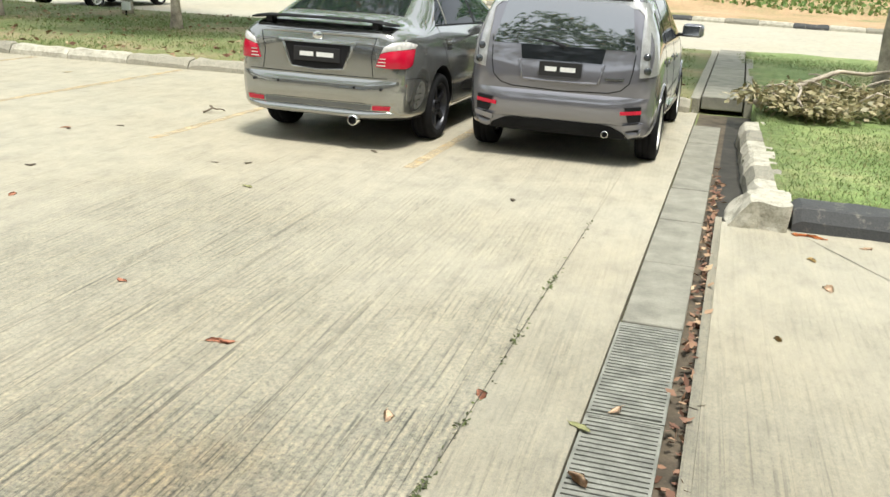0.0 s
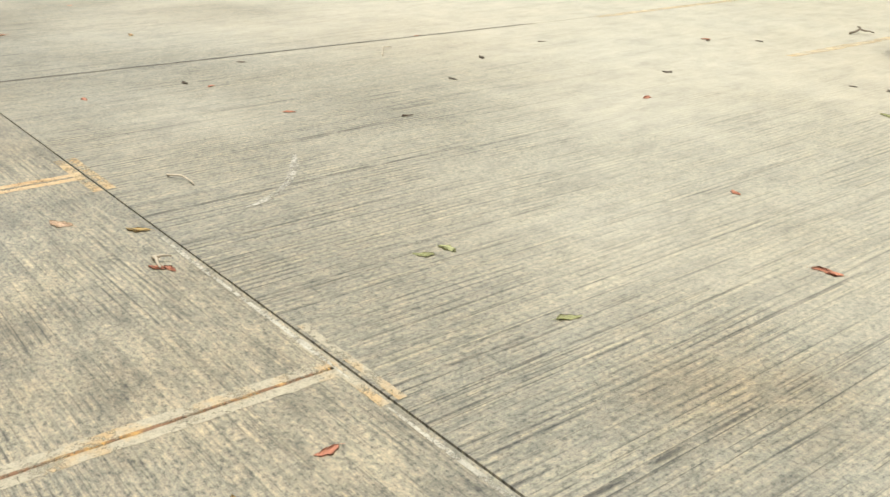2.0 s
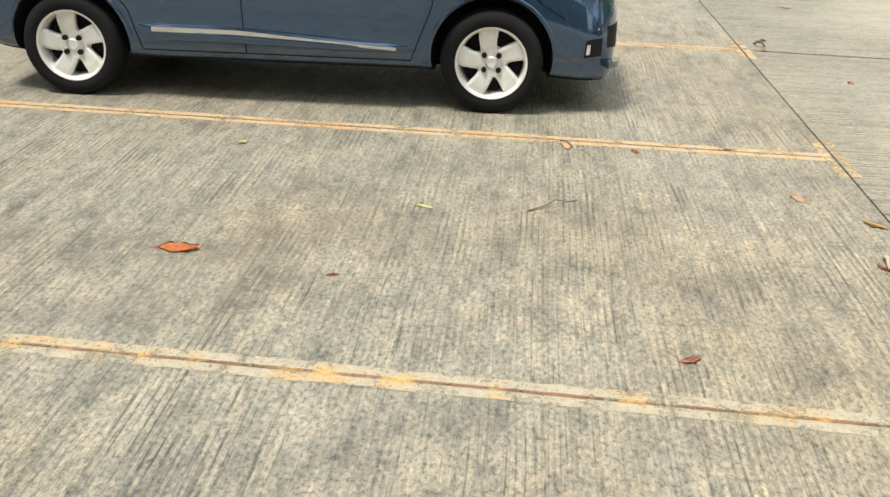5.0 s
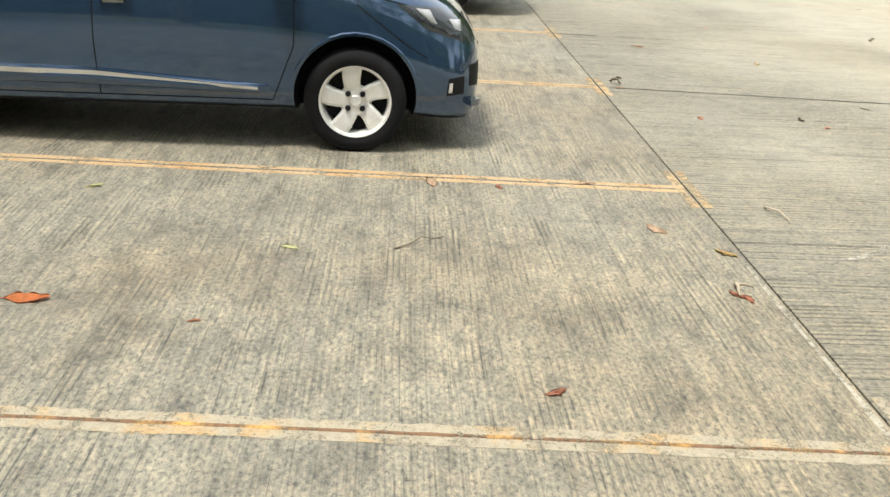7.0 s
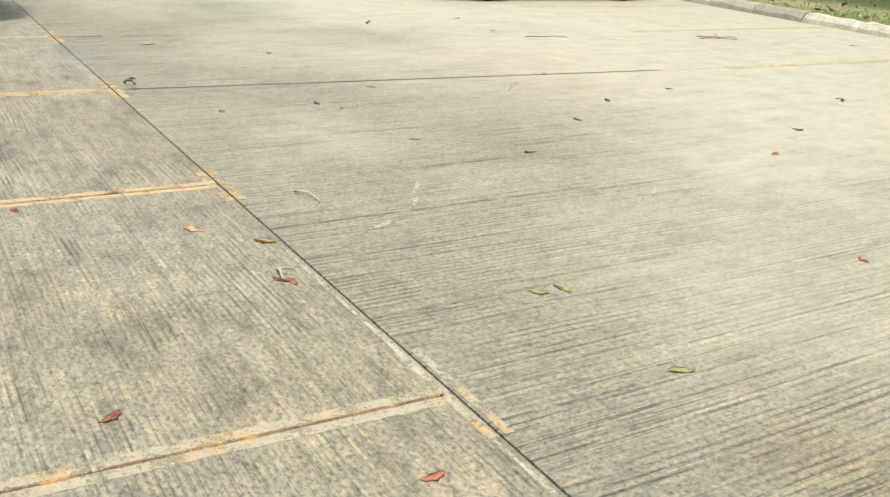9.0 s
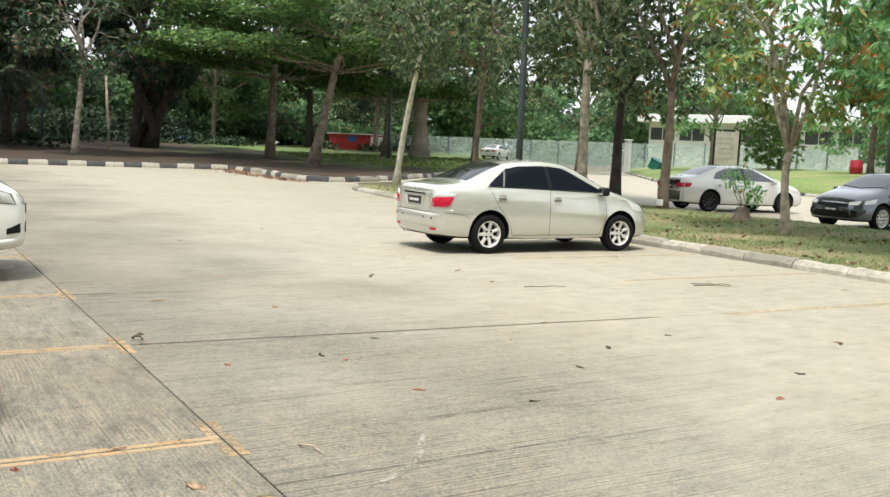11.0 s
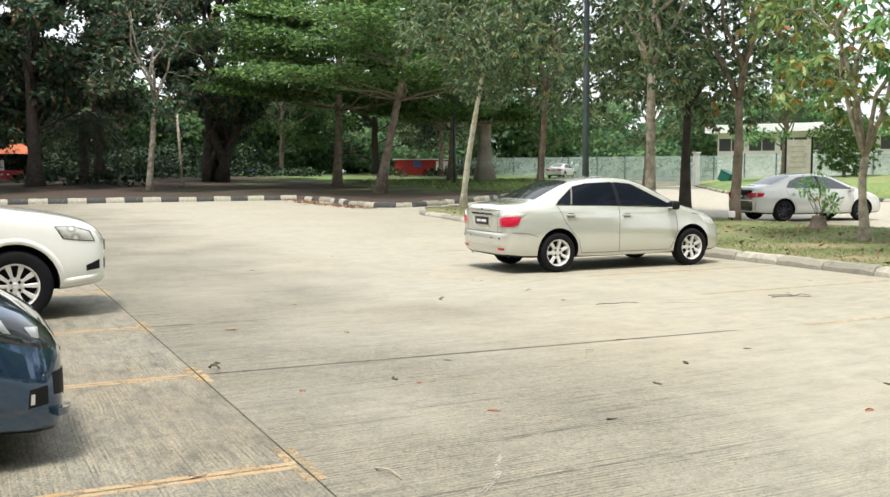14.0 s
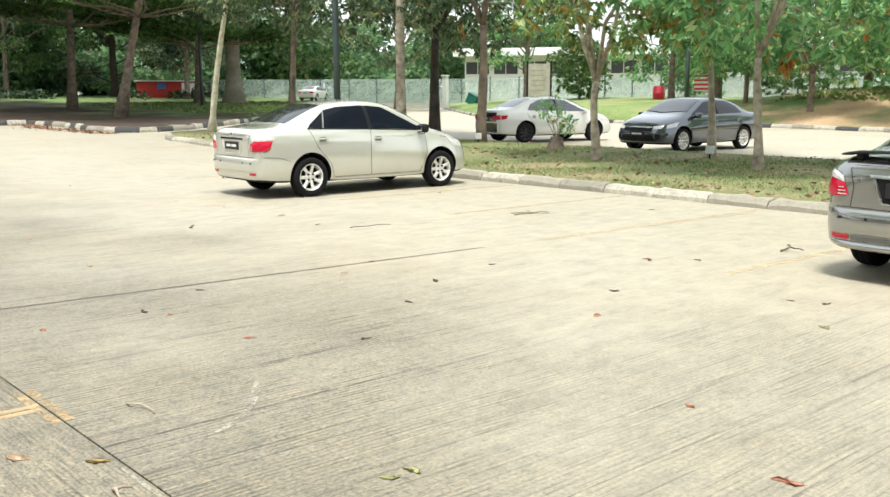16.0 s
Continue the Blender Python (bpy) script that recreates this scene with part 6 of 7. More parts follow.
tree("tree", "dense green tree on the bank", -9.5, 45.0, 0.6, broad_tree(2.4, 9.5, 4.2, 0.16, 8000, MANGO, BARK, 34, 2.6, 0.36), PARK)
tree("tree", "tiered tree with level boughs of small fresh leaves", -63.7, 23.6, 0.3, tiered_tree(17.5, 11.0, 0.30, 40000, LAYERED, 31, (0.8, 0.3), 6.0, 0.34), PARK)
tree("tree", "leaning tiered tree with small fresh leaves", -49.8, 21.0, 0.2, tiered_tree(14.5, 7.5, 0.27, 25000, LAYERED, 32, (1.6, 2.6), 5.8, 0.28), PARK)
tree("tree", "tiered tree with small fresh leaves", -70.0, 36.0, 0.4, tiered_tree(17.0, 8.5, 0.34, 28000, LAYERED, 33, (0.5, 0.2), 5.0, 0.34), PARK)
tree("tree", "thin pale-trunked tree under the tall dark trees", -60.0, 10.0, 0.3, broad_tree(5.5, 15, 4.2, 0.2, 7000, DEEP, BARK_PALE, 41, 5.2, 0.4, 7, 24, 0.5, (0.6, 0.3)), PARK)
# the last five are added behind the others to block light from the understory
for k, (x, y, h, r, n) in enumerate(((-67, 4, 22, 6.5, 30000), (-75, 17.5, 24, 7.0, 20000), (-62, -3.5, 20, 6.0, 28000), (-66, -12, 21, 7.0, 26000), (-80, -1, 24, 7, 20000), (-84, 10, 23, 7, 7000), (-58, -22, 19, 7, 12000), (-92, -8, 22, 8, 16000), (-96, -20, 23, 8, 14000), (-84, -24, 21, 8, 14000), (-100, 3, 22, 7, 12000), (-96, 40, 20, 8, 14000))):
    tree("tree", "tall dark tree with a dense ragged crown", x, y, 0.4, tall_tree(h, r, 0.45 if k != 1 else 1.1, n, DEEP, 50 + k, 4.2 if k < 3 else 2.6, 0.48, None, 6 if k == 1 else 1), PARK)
for k, (x, y, h, r, n) in enumerate(((-72, 46, 17, 6.5, 11000), (-62, 50, 15, 5.5, 9000), (-88, 44, 19, 7, 10000), (-98, 30, 20, 8, 12000), (-54, 57, 14, 5, 8000), (-42, 60, 13, 5, 8000), (-33, 52, 11, 4.6, 9000), (-25, 55, 12, 5, 9000), (-15, 52, 12, 5, 9000), (-6, 56, 12, 5.5, 8000), (6, 50, 12, 5.5, 8000))):
    tree("tree", "green tree with a full crown on the far lawn", x, y, 0.3, tall_tree(h, r, 0.28, n, (GREYGREEN if k % 3 else LAYERED) if k < 4 else MANGO, 70 + k, 2.6 if k > 4 else 3.6, 0.36, BARK), PARK)
tree("tree", "old tree with a broad flared trunk on the far lawn", -71.0, 39.7, 0.5, tall_tree(18, 6.5, 0.8, 14000, GREYGREEN, 84, 5.0, 0.36, BARK_GREY), PARK)
for k, (x, y) in enumerate(((-56, 66), (-47, 69.5), (-39, 71), (-31, 72.5), (-21, 73), (-11, 73.5))):
    tree("tree", "leafy young tree in front of the pale fence", x, y, 0.3, broad_tree(1.8, 6.0 + k % 3, 3.2, 0.12, 4500, MANGO if k % 2 else LAYERED, BARK, 130 + k, 1.4, 0.4), PARK)
for k, (x, y) in enumerate(((-20, 50.5), (-13, 49), (-4.5, 47.5), (-16.5, 56))):
    tree("tree", "low leafy tree hanging over the worn bank", x, y, 1.4, broad_tree(1.6, 7.5, 3.6, 0.13, 8000, MANGO, BARK, 110 + k, 1.2, 0.36), PARK)
for k, (x, y, h) in enumerate(((-72, 7.5, 5.0), (-68, -6, 4.5))):
    tree("palm", "dark palm with arching fronds in the shade", x, y, 0.4, palm(h, 0.35, 90 + k), PARK)

# undergrowth and woods behind the lawn
rng = np.random.default_rng(7)
clumps = [(-112 + rng.uniform(-10, 8) + 0.25 * max(0, y - 40), y, rng.uniform(1.0, 11.0 if y < 34 else 9.5), 4.2, 4.0, 2.8 if y < 34 else 2.2) for y in np.linspace(-60, 105, 200)]
places, out = in_clumps(clumps, 175000, rng)
leaf_mesh("far_woods", places, rng.normal(size=(175000, 3)), 0.75, 0.27, WOODS, None, rng, "dark green woods closing the far side of the park", "stuff")["category"] = "trees"
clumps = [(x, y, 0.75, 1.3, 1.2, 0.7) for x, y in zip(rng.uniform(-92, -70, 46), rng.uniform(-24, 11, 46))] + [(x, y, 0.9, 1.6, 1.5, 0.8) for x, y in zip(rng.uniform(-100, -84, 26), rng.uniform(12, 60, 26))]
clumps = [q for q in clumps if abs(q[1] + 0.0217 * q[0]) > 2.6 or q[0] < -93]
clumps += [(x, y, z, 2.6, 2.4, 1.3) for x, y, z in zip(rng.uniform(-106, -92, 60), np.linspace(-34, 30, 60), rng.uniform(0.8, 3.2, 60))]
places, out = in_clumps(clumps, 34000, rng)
leaf_mesh("undergrowth", places, rng.normal(size=(34000, 3)) + out, 0.5, 0.14, SHRUB, None, rng, "low shrubs under the tall trees, leaves coloured dark for the shade", "stuff")["category"] = "shrubs"

# shrub sprouting from a stump
shrub = thing("shrub", "small green shrub sprouting from a cut stump", "shrub", at=pose(-16.4, 18.55, 0.1) @ Matrix.Diagonal((0.72, 0.72, 0.78, 1)))
rng = np.random.default_rng(12)
bm = bmesh.new()
tube(bm, [(0, 0, -0.1), (0.01, 0, 0.06), (0.02, 0, 0.2), (0, 0.03, 0.42)], [0.46, 0.36, 0.27, 0.22], 14)
for k in range(7):
    limb(bm, (0.05 * math.cos(k), 0.05 * math.sin(k), 0.35), (0.5 * math.cos(k * 0.9), 0.5 * math.sin(k * 0.9), 0.8 + 0.12 * k), 0.016, 0.005, rng, 0.1, 5)
part("stump", bm, BARK, shrub, "dark cut stump", True)
clumps = [(0.5 * math.cos(k * 0.9), 0.5 * math.sin(k * 0.9), 0.75 + 0.13 * k, 0.25, 0.25, 0.2) for k in range(7)]
places, out = in_clumps(clumps, 300, rng)
leaf_mesh("leaves", places, out + rng.normal(size=(300, 3)) * 0.6, 0.18, 0.042, MANGO, shrub, rng)

# heap of cut branches beside the drain
heap = thing("branch_heap", "heap of cut branches with wilting pale leaves on the grass", "branches", at=pose(0, 0, 0.15))
rng = np.random.default_rng(21)
tips = []
for k in range(16):
    bm = bmesh.new()
    a = (rng.uniform(1.2, 3.8), rng.uniform(10.5, 12.3), rng.uniform(0.05, 0.2))
    b = (a[0] + rng.uniform(-0.8, 1.1), a[1] + rng.uniform(-0.5, 0.8), rng.uniform(0.2, 0.5))
    tips += limb(bm, a, b, 0.02, 0.006, rng, 0.08, 5)[2:]
    part("branch", bm, BARK_PALE, heap, "cut brown branch", True)
bm = bmesh.new()
limb(bm, (0.8, 11.2, 0.12), (2.4, 12.6, 0.45), 0.035, 0.02, rng, 0.15, 6)
part("branch", bm, BARK_PALE, heap, "thick bent cut branch", True)
clumps = [(p.x, p.y, max(0.12, p.z * 0.8), 0.42, 0.36, 0.16) for p in tips]
places, out = in_clumps(clumps, 7500, rng, 0)
places[:, 2] *= 0.75
places[:, 2] = np.maximum(places[:, 2], 0.02)
leaf_mesh("leaves", places, rng.normal(size=(7500, 3)) * np.array([1, 1, 0.5]), 0.10, 0.026, DRY, heap, rng, "wilting pale green leaves", "stuff")

# ---- street furniture and distance ----
POST = plain("green_grey_post", (0.07, 0.095, 0.10), 0.5, 0.2, vary=0.2, size=2)
lamp = thing("street_lamp", "dark green steel street lamp rising through the trees", "street lamp", at=pose(-23.6, 16.75, 0.1))
bm = tube(bmesh.new(), [(0, 0, 0), (0, 0, 3), (0, 0, 6), (0, 0, 9)], [0.105, 0.1, 0.085, 0.07], 14)
part("pole", bm, POST, lamp, "", True)
part("base_plate", box(bmesh.new(), -0.2, 0.2, -0.2, 0.2, -0.02, 0.04, 0.01), POST, lamp)
part("arm", tube(bmesh.new(), [(0, 0, 8.9), (0.3, -0.3, 9.3), (0.8, -0.8, 9.4)], [0.05, 0.045, 0.04], 10), POST, lamp)
part("lamp_head", box(bmesh.new(), 0.6, 1.1, -1.1, -0.6, 9.34, 9.46, 0.04), POST, lamp)
for x, y in ((-66, 34.2), (-31.5, 46.5), (-88, 12.0)):
    p = thing("lamp_post", "grey steel post on the lawn", "post", "grey posts", pose(x, y, 0.3))
    part("pole", tube(bmesh.new(), [(0, 0, -0.2), (0, 0, 3), (0, 0, 6)], [0.13, 0.12, 0.10], 12), POST, p, "", True)
    part("cap", tube(bmesh.new(), [(0, 0, 6), (0, 0, 6.15)], [0.16, 0.1], 12), POST, p)

pole = thing("post", "pale leaning pole among the dark trees", "post", at=pose(-68.6, 13.7, 0.4, 3, 2, 0))
part("shaft", tube(bmesh.new(), [(0, 0, -0.2), (0.02, 0.01, 2.4), (0, 0, 5.2)], [0.11, 0.10, 0.08], 10), BARK_PALE, pole, "", True)

MESH = plain("pale_fence_panel", (0.52, 0.64, 0.59), 0.5, 0.0, vary=0.2, size=0.6)
mn = MESH.node_tree
clear = mn.nodes.new("ShaderNodeBsdfTransparent")
veil = node(mn, "ShaderNodeMixShader")
mn.links.new(ramp(mn, noise_tex(mn, coords(mn, (0.35, 0.35, 0.5)), 1.0, 5, 0.7), [(0.3, (0.35, 0.35, 0.35)), (0.65, (0.8, 0.8, 0.8))]), veil.inputs[0])
mn.links.new(mn.nodes["Principled BSDF"].outputs[0], veil.inputs[1])
mn.links.new(clear.outputs[0], veil.inputs[2])
mn.links.new(veil.outputs[0], mn.nodes["Material Output"].inputs["Surface"])
PLINTH = plain("stained_concrete_wall", (0.44, 0.43, 0.39), 0.9, vary=0.3, size=0.5)
WHITEWALL = plain("white_wall_paint", (0.74, 0.74, 0.71), 0.8, vary=0.08, size=0.4)
ROOFWHITE = plain("white_metal_roof", (0.78, 0.78, 0.76), 0.4, vary=0.08, size=0.3)
fence = thing("fence", "pale green panel fence with steel posts round the far lawn", "fence", kind="structure")
ends = [(-95, 47), (-80, 58), (-70, 64.5), (-60, 70.5), (-46, 73), (-30, 76), (-10, 78), (14, 78)]
for a, b in zip(ends, ends[1:]):
    n = max(1, round(math.hypot(b[0] - a[0], b[1] - a[1]) / 3))
    ang = math.degrees(math.atan2(b[1] - a[1], b[0] - a[0]))
    for i in range(n):
        t = (i + 0.5) / n
        le = math.hypot(b[0] - a[0], b[1] - a[1]) / n
        ob = part("panel", box(bmesh.new(), -le / 2 + 0.04, le / 2 - 0.04, -0.03, 0.03, 0.22, 2.6, 0.01), MESH, fence)
        ob.matrix_basis = pose(a[0] + (b[0] - a[0]) * t, a[1] + (b[1] - a[1]) * t, 0.25, 0, 0, ang)
        ob = part("plinth", box(bmesh.new(), -le / 2, le / 2, -0.06, 0.06, -0.4, 0.2, 0.01), PLINTH, fence, "stained low concrete wall")
        ob.matrix_basis = pose(a[0] + (b[0] - a[0]) * t, a[1] + (b[1] - a[1]) * t, 0.25, 0, 0, ang)
        ob = part("post", box(bmesh.new(), -0.05, 0.05, -0.05, 0.05, -0.5, 2.8), POST, fence)
        ob.matrix_basis = pose(a[0] + (b[0] - a[0]) * i / n, a[1] + (b[1] - a[1]) * i / n, 0.25, 0, 0, ang)


def hall(x, y, turn, long, deep, high, label):
    b = thing("building", label, "building", at=pose(x, y, 0, 0, 0, turn))
    part("wall", box(bmesh.new(), -long / 2, long / 2, 0, deep, -0.5, high), WHITEWALL, b)
    part("roof", box(bmesh.new(), -long / 2 - 1, long / 2 + 1, -1.6, deep + 1, high, high + 0.9, 0.05), ROOFWHITE, b, "white metal roof edge")
    n = int(long / 3.2)
    for i in range(n):
        u = -long / 2 + 1.6 + i * (long - 3.2) / max(1, n - 1)
        # windows oversized: their dark strip also stands for the shadow under the roof
        w = part("window", box(bmesh.new(), u - 1.5, u + 1.5, -0.06, 0.05, high - 2.1, high - 0.5), WHITEWALL, b)
        part("pane", box(bmesh.new(), u - 1.4, u - 0.05, -0.075, -0.065, high - 2.0, high - 0.6), DISC, w)
        part("pane", box(bmesh.new(), u + 0.05, u + 1.4, -0.075, -0.065, high - 2.0, high - 0.6), DISC, w)
    return b


hall(-64, 88, 30, 44, 10, 5.6, "long low white building, its strip of dark windows enlarged for the eave shadow")
hall(-20, 98, 5, 36, 10, 4.5, "low white building behind the fence")

sign = thing("sign_board", "weathered beige notice board on dark posts", "sign", at=pose(-45.6, 49.4, 0.2, 0, 0, 47))
part("board", box(bmesh.new(), -0.75, 0.75, -0.03, 0.03, 0.9, 3.3, 0.01), plain("weathered_board", (0.36, 0.34, 0.27), 0.7, vary=0.25, size=2), sign)
for x in (-0.82, 0.82):
    part("post", box(bmesh.new(), x - 0.06, x + 0.06, -0.06, 0.06, -0.3, 3.5), TRIM, sign)
for k in range(5):
    part("text_bar", box(bmesh.new(), -0.55, 0.45 - 0.1 * (k % 2), -0.037, -0.031, 2.8 - 0.34 * k, 2.87 - 0.34 * k), KERB_BARE, sign)

bin_ = thing("bin", "tipped dark green plastic bin on the lawn", "bin", at=pose(-61.6, 57.9, 0.5, 0, 25, 20) @ Matrix.Diagonal((0.85, 0.85, 0.85, 1)))
part("tub", box(bmesh.new(), -0.6, 0.6, -0.45, 0.45, 0, 1.0, 0.08), plain("green_plastic", (0.02, 0.16, 0.12), 0.45, vary=0.15), bin_)
part("lid", box(bmesh.new(), -0.65, 0.65, -0.5, 0.5, 1.0, 1.08, 0.03), plain("dark_green_plastic", (0.015, 0.11, 0.09), 0.45, vary=0.15), bin_)
gate = thing("gate_post", "white painted gate post by the access road", "post", at=pose(-64.7, 57.6, 0.35))
part("post", box(bmesh.new(), -0.22, 0.22, -0.22, 0.22, -0.2, 2.6, 0.03), WHITEWALL, gate)
part("cap", box(bmesh.new(), -0.28, 0.28, -0.28, 0.28, 2.6, 2.72, 0.02), WHITEWALL, gate)

drum = thing("drum", "red plastic drum standing on the far lawn", "drum", at=pose(-42.0, 58.4, 1.0))
RED_PLASTIC = plain("red_plastic", (0.62, 0.03, 0.06), 0.4, vary=0.15)
part("barrel", lathe(bmesh.new(), [(0.0, 0.36), (0.06, 0.42), (0.42, 0.43), (0.46, 0.46), (0.50, 0.43), (0.84, 0.42), (0.92, 0.37)], 20), RED_PLASTIC, drum, "", True).matrix_basis = pose(0, 0, 0, 0, -90, 0)
part("lid", tube(bmesh.new(), [(0, 0, 0.9), (0, 0, 0.96)], [0.38, 0.36], 20), RED_PLASTIC, drum)
board = thing("barrier_board", "red and white striped barrier board on posts", "barrier", at=pose(-39.5, 60.3, 0.9, 0, 0, 33))
part("board", box(bmesh.new(), -0.65, 0.65, -0.02, 0.02, 0.7, 1.95, 0.01), WHITEWALL, board)
for k in range(4):
    part("stripe", box(bmesh.new(), -0.65, 0.65, -0.026, -0.021, 0.78 + 0.31 * k, 0.94 + 0.31 * k), RED_PLASTIC, board, "red stripe")
for x in (-0.55, 0.55):
    part("post", box(bmesh.new(), x - 0.04, x + 0.04, 0.021, 0.09, -0.3, 1.95), POST, board)

shed = thing("shed", "red metal site cabin with a white door", "cabin", at=pose(-92, 43.8, 1.25, 0, 0, 62) @ Matrix.Diagonal((0.86, 0.86, 0.74, 1)))
part("wall", box(bmesh.new(), -3.4, 3.4, -1.2, 1.2, -0.8, 1.9, 0.04), plain("red_cabin_paint", (0.5, 0.035, 0.03), 0.5, vary=0.15, size=0.7), shed)
part("door", box(bmesh.new(), 1.7, 3.2, -1.26, -1.18, -0.4, 1.7), WHITEWALL, shed, "white door")
part("window", box(bmesh.new(), -1.1, -0.1, -1.26, -1.18, 0.9, 1.7), plain("blue_tarpaulin", (0.05, 0.14, 0.38), 0.6, vary=0.2), shed, "blue panel")
part("roof", box(bmesh.new(), -3.6, 3.6, -1.4, 1.4, 1.9, 2.05, 0.02), ROOFWHITE, shed)

stall = thing("stall", "open stall with an orange canopy behind the trees", "stall", at=pose(-92, 3.6, 0.7))
bm = bmesh.new()
bmesh.ops.create_cone(bm, cap_ends=True, segments=4, radius1=3.1, radius2=0.5, depth=1.2, matrix=Matrix.Translation((0, 0, 3.0)) @ Matrix.Rotation(math.pi / 4, 4, "Z"))
part("canopy", bm, plain("orange_canvas", (0.55, 0.15, 0.06), 0.7, vary=0.2), stall, "peaked orange canopy")
for x in (-1.8, 1.8):
    for y in (-1.8, 1.8):
        part("post", box(bmesh.new(), x - 0.07, x + 0.07, y - 0.07, y + 0.07, -0.5, 2.5), POST, stall)
part("counter", box(bmesh.new(), 1.2, 1.8, -1.7, 1.7, -0.3, 1.0, 0.03), plain("red_counter", (0.35, 0.04, 0.03), 0.6, vary=0.2), stall)

notice = thing("sign_board", "small white notice board on a post beside the stall", "sign", at=pose(-88, 2.4, 0.94, 0, 0, 90))
part("board", box(bmesh.new(), -0.45, 0.45, -0.02, 0.02, 0.72, 1.58, 0.01), WHITEWALL, notice)
part("post", box(bmesh.new(), -0.04, 0.04, 0.021, 0.09, -0.3, 1.5), POST, notice)
for k in range(3):
    part("text_bar", box(bmesh.new(), -0.33, 0.33 - 0.12 * k, -0.027, -0.021, 0.92 + 0.2 * k, 0.99 + 0.2 * k), TRIM, notice)
for y in (1.78, 2.62, 3.1):
    cone = thing("traffic_cone", "red plastic traffic cone beside the stall", "traffic cone", "traffic cones", pose(-87.4, y, 0.93))
    part("body", tube(bmesh.new(), [(0, 0, 0.03), (0, 0, 0.3), (0, 0, 0.68)], [0.17, 0.11, 0.03], 14), RED_PLASTIC, cone, "", True)
    part("band", tube(bmesh.new(), [(0, 0, 0.34), (0, 0, 0.46)], [0.105, 0.082], 14), WHITEWALL, cone, "white band", True)
    part("base", box(bmesh.new(), -0.2, 0.2, -0.2, 0.2, 0.0, 0.03, 0.008), RED_PLASTIC, cone)


# pane colour lifted and greyed to give distance haze
TOWER_PANE = plain("haze_tinted_pane", (0.16, 0.24, 0.24), 0.3, vary=0.3, size=0.2)


def tower(x, y, turn, wide, deep, storeys, col, label):
    b = thing("apartment_tower", label, "building", "towers", pose(x, y, 0, 0, 0, turn))
    high = storeys * 3.1
    part("wall", box(bmesh.new(), -wide / 2, wide / 2, -deep / 2, deep / 2, -2, high), col, b)
    part("roof", box(bmesh.new(), -wide / 2 - 0.5, wide / 2 + 0.5, -deep / 2 - 0.5, deep / 2 + 0.5, high, high + 1.4), col, b)
    me = None
    n = int(wide / 1.9)
    for s in range(int(storeys * 0.45), storeys):
        for i in range(n):
            u = -wide / 2 + wide * (i + 0.5) / n
            if me is None:
                w = part("window", box(bmesh.new(), -0.5, 0.5, -0.12, 0.12, -0.8, 0.8), TOWER_PANE, b)
                me = w.data
            else:
                w = new("window", me)
                w.parent = b
            w.matrix_basis = pose(u, -deep / 2, s * 3.1 + 1.6)
    return b


# white wall mixed with grey-green in place of distance haze
tower(-330, 131, 66, 15, 14, 32, plain("tower_white_hazed", (0.64, 0.69, 0.66), 0.8, vary=0.06, size=0.2), "tall white apartment tower beyond the trees, greyed to give distance haze")
tower(-330, 180, 60, 20, 16, 30, plain("tower_teal", (0.42, 0.52, 0.54), 0.8, vary=0.08, size=0.2), "tall pale teal apartment tower beyond the trees")

# cars far off
c = later_saloon("white_saloon", "small white saloon car parked beyond the far lawn", pose(-79.3, 52.6, 0.74, 0, 0, 35), WHITE_CAR, WHITE_CAR, ALLOY, 7)
c = Car("white_van", "white people carrier seen from behind, parked past the bays", pose(-20.3, -0.74, 0, 0, 0, 172), stretch(SUV, 1.0, 0.98, 1.12), WHITE, 2.71, 0.35, 0.8)
c.wheels(0.24, (0.016, 0.03), 7, ALLOY)
# dark glass made wide so that it also gives the rear face's shade
c.patch("rear_window", "rear", [(-0.74, 1.07), (0.74, 1.07)], [(-0.64, 1.66), (0.64, 1.66)], GLASS, n=12, m=8, label="dark rear window, widened to give the shade on the rear face")
c.both("side_window", [(-0.30, 1.29), (1.08, 1.25)], [(-0.20, 1.70), (1.08, 1.74)], GLASS)
c.both("side_window", [(1.15, 1.25), (2.2, 1.24)], [(1.15, 1.73), (1.6, 1.68), (2.05, 1.39)], GLASS)
c.mirrored("tail_lamp", "rear", [(0.70, 0.92), (0.79, 0.92)], [(0.70, 1.06), (0.79, 1.06)], RED_LAMP, n=4, m=4, off=0.01)
c = Car("dark_suv", "dark blue sport utility car in the shade behind the trees", pose(-98, 27.0, 0.72, 0, 0, 250), SUV, BLUE, 2.71, 0.36, 0.81)
c.wheels(0.24, (0.016, 0.03), 7, ALLOY_DARK)
c.both("side_window", [(0.0, 1.14), (2.1, 1.12)], [(0.1, 1.54), (1.95, 1.4)], GLASS)
c.both("tail_lamp", [(-0.93, 0.9), (-0.78, 0.92)], [(-0.85, 1.2), (-0.72, 1.2)], RED_LAMP, n=4, m=8, off=0.01)

# plain walls added behind the camera to darken car sides and reflections
BACKWALL = plain("added_wall_grey", (0.20, 0.195, 0.175), 0.9, vary=0.25, size=0.5)
tagged(part("wall_south", box(bmesh.new(), -52, 24, -9.4, -9.1, -0.2, 3.2), BACKWALL), "added plain wall behind the parking bays, for darker reflections", "wall", kind="structure")
tagged(part("wall_east", box(bmesh.new(), 20, 20.4, -9.1, 30, -0.2, 7.5), BACKWALL), "added plain wall east of the car park, for darker reflections", "wall", kind="structure")

# trees mirrored in the car windows
first = [o for o in bpy.data.objects if o.name.startswith("tree") and o.parent is None and o.get("group") == ROW]
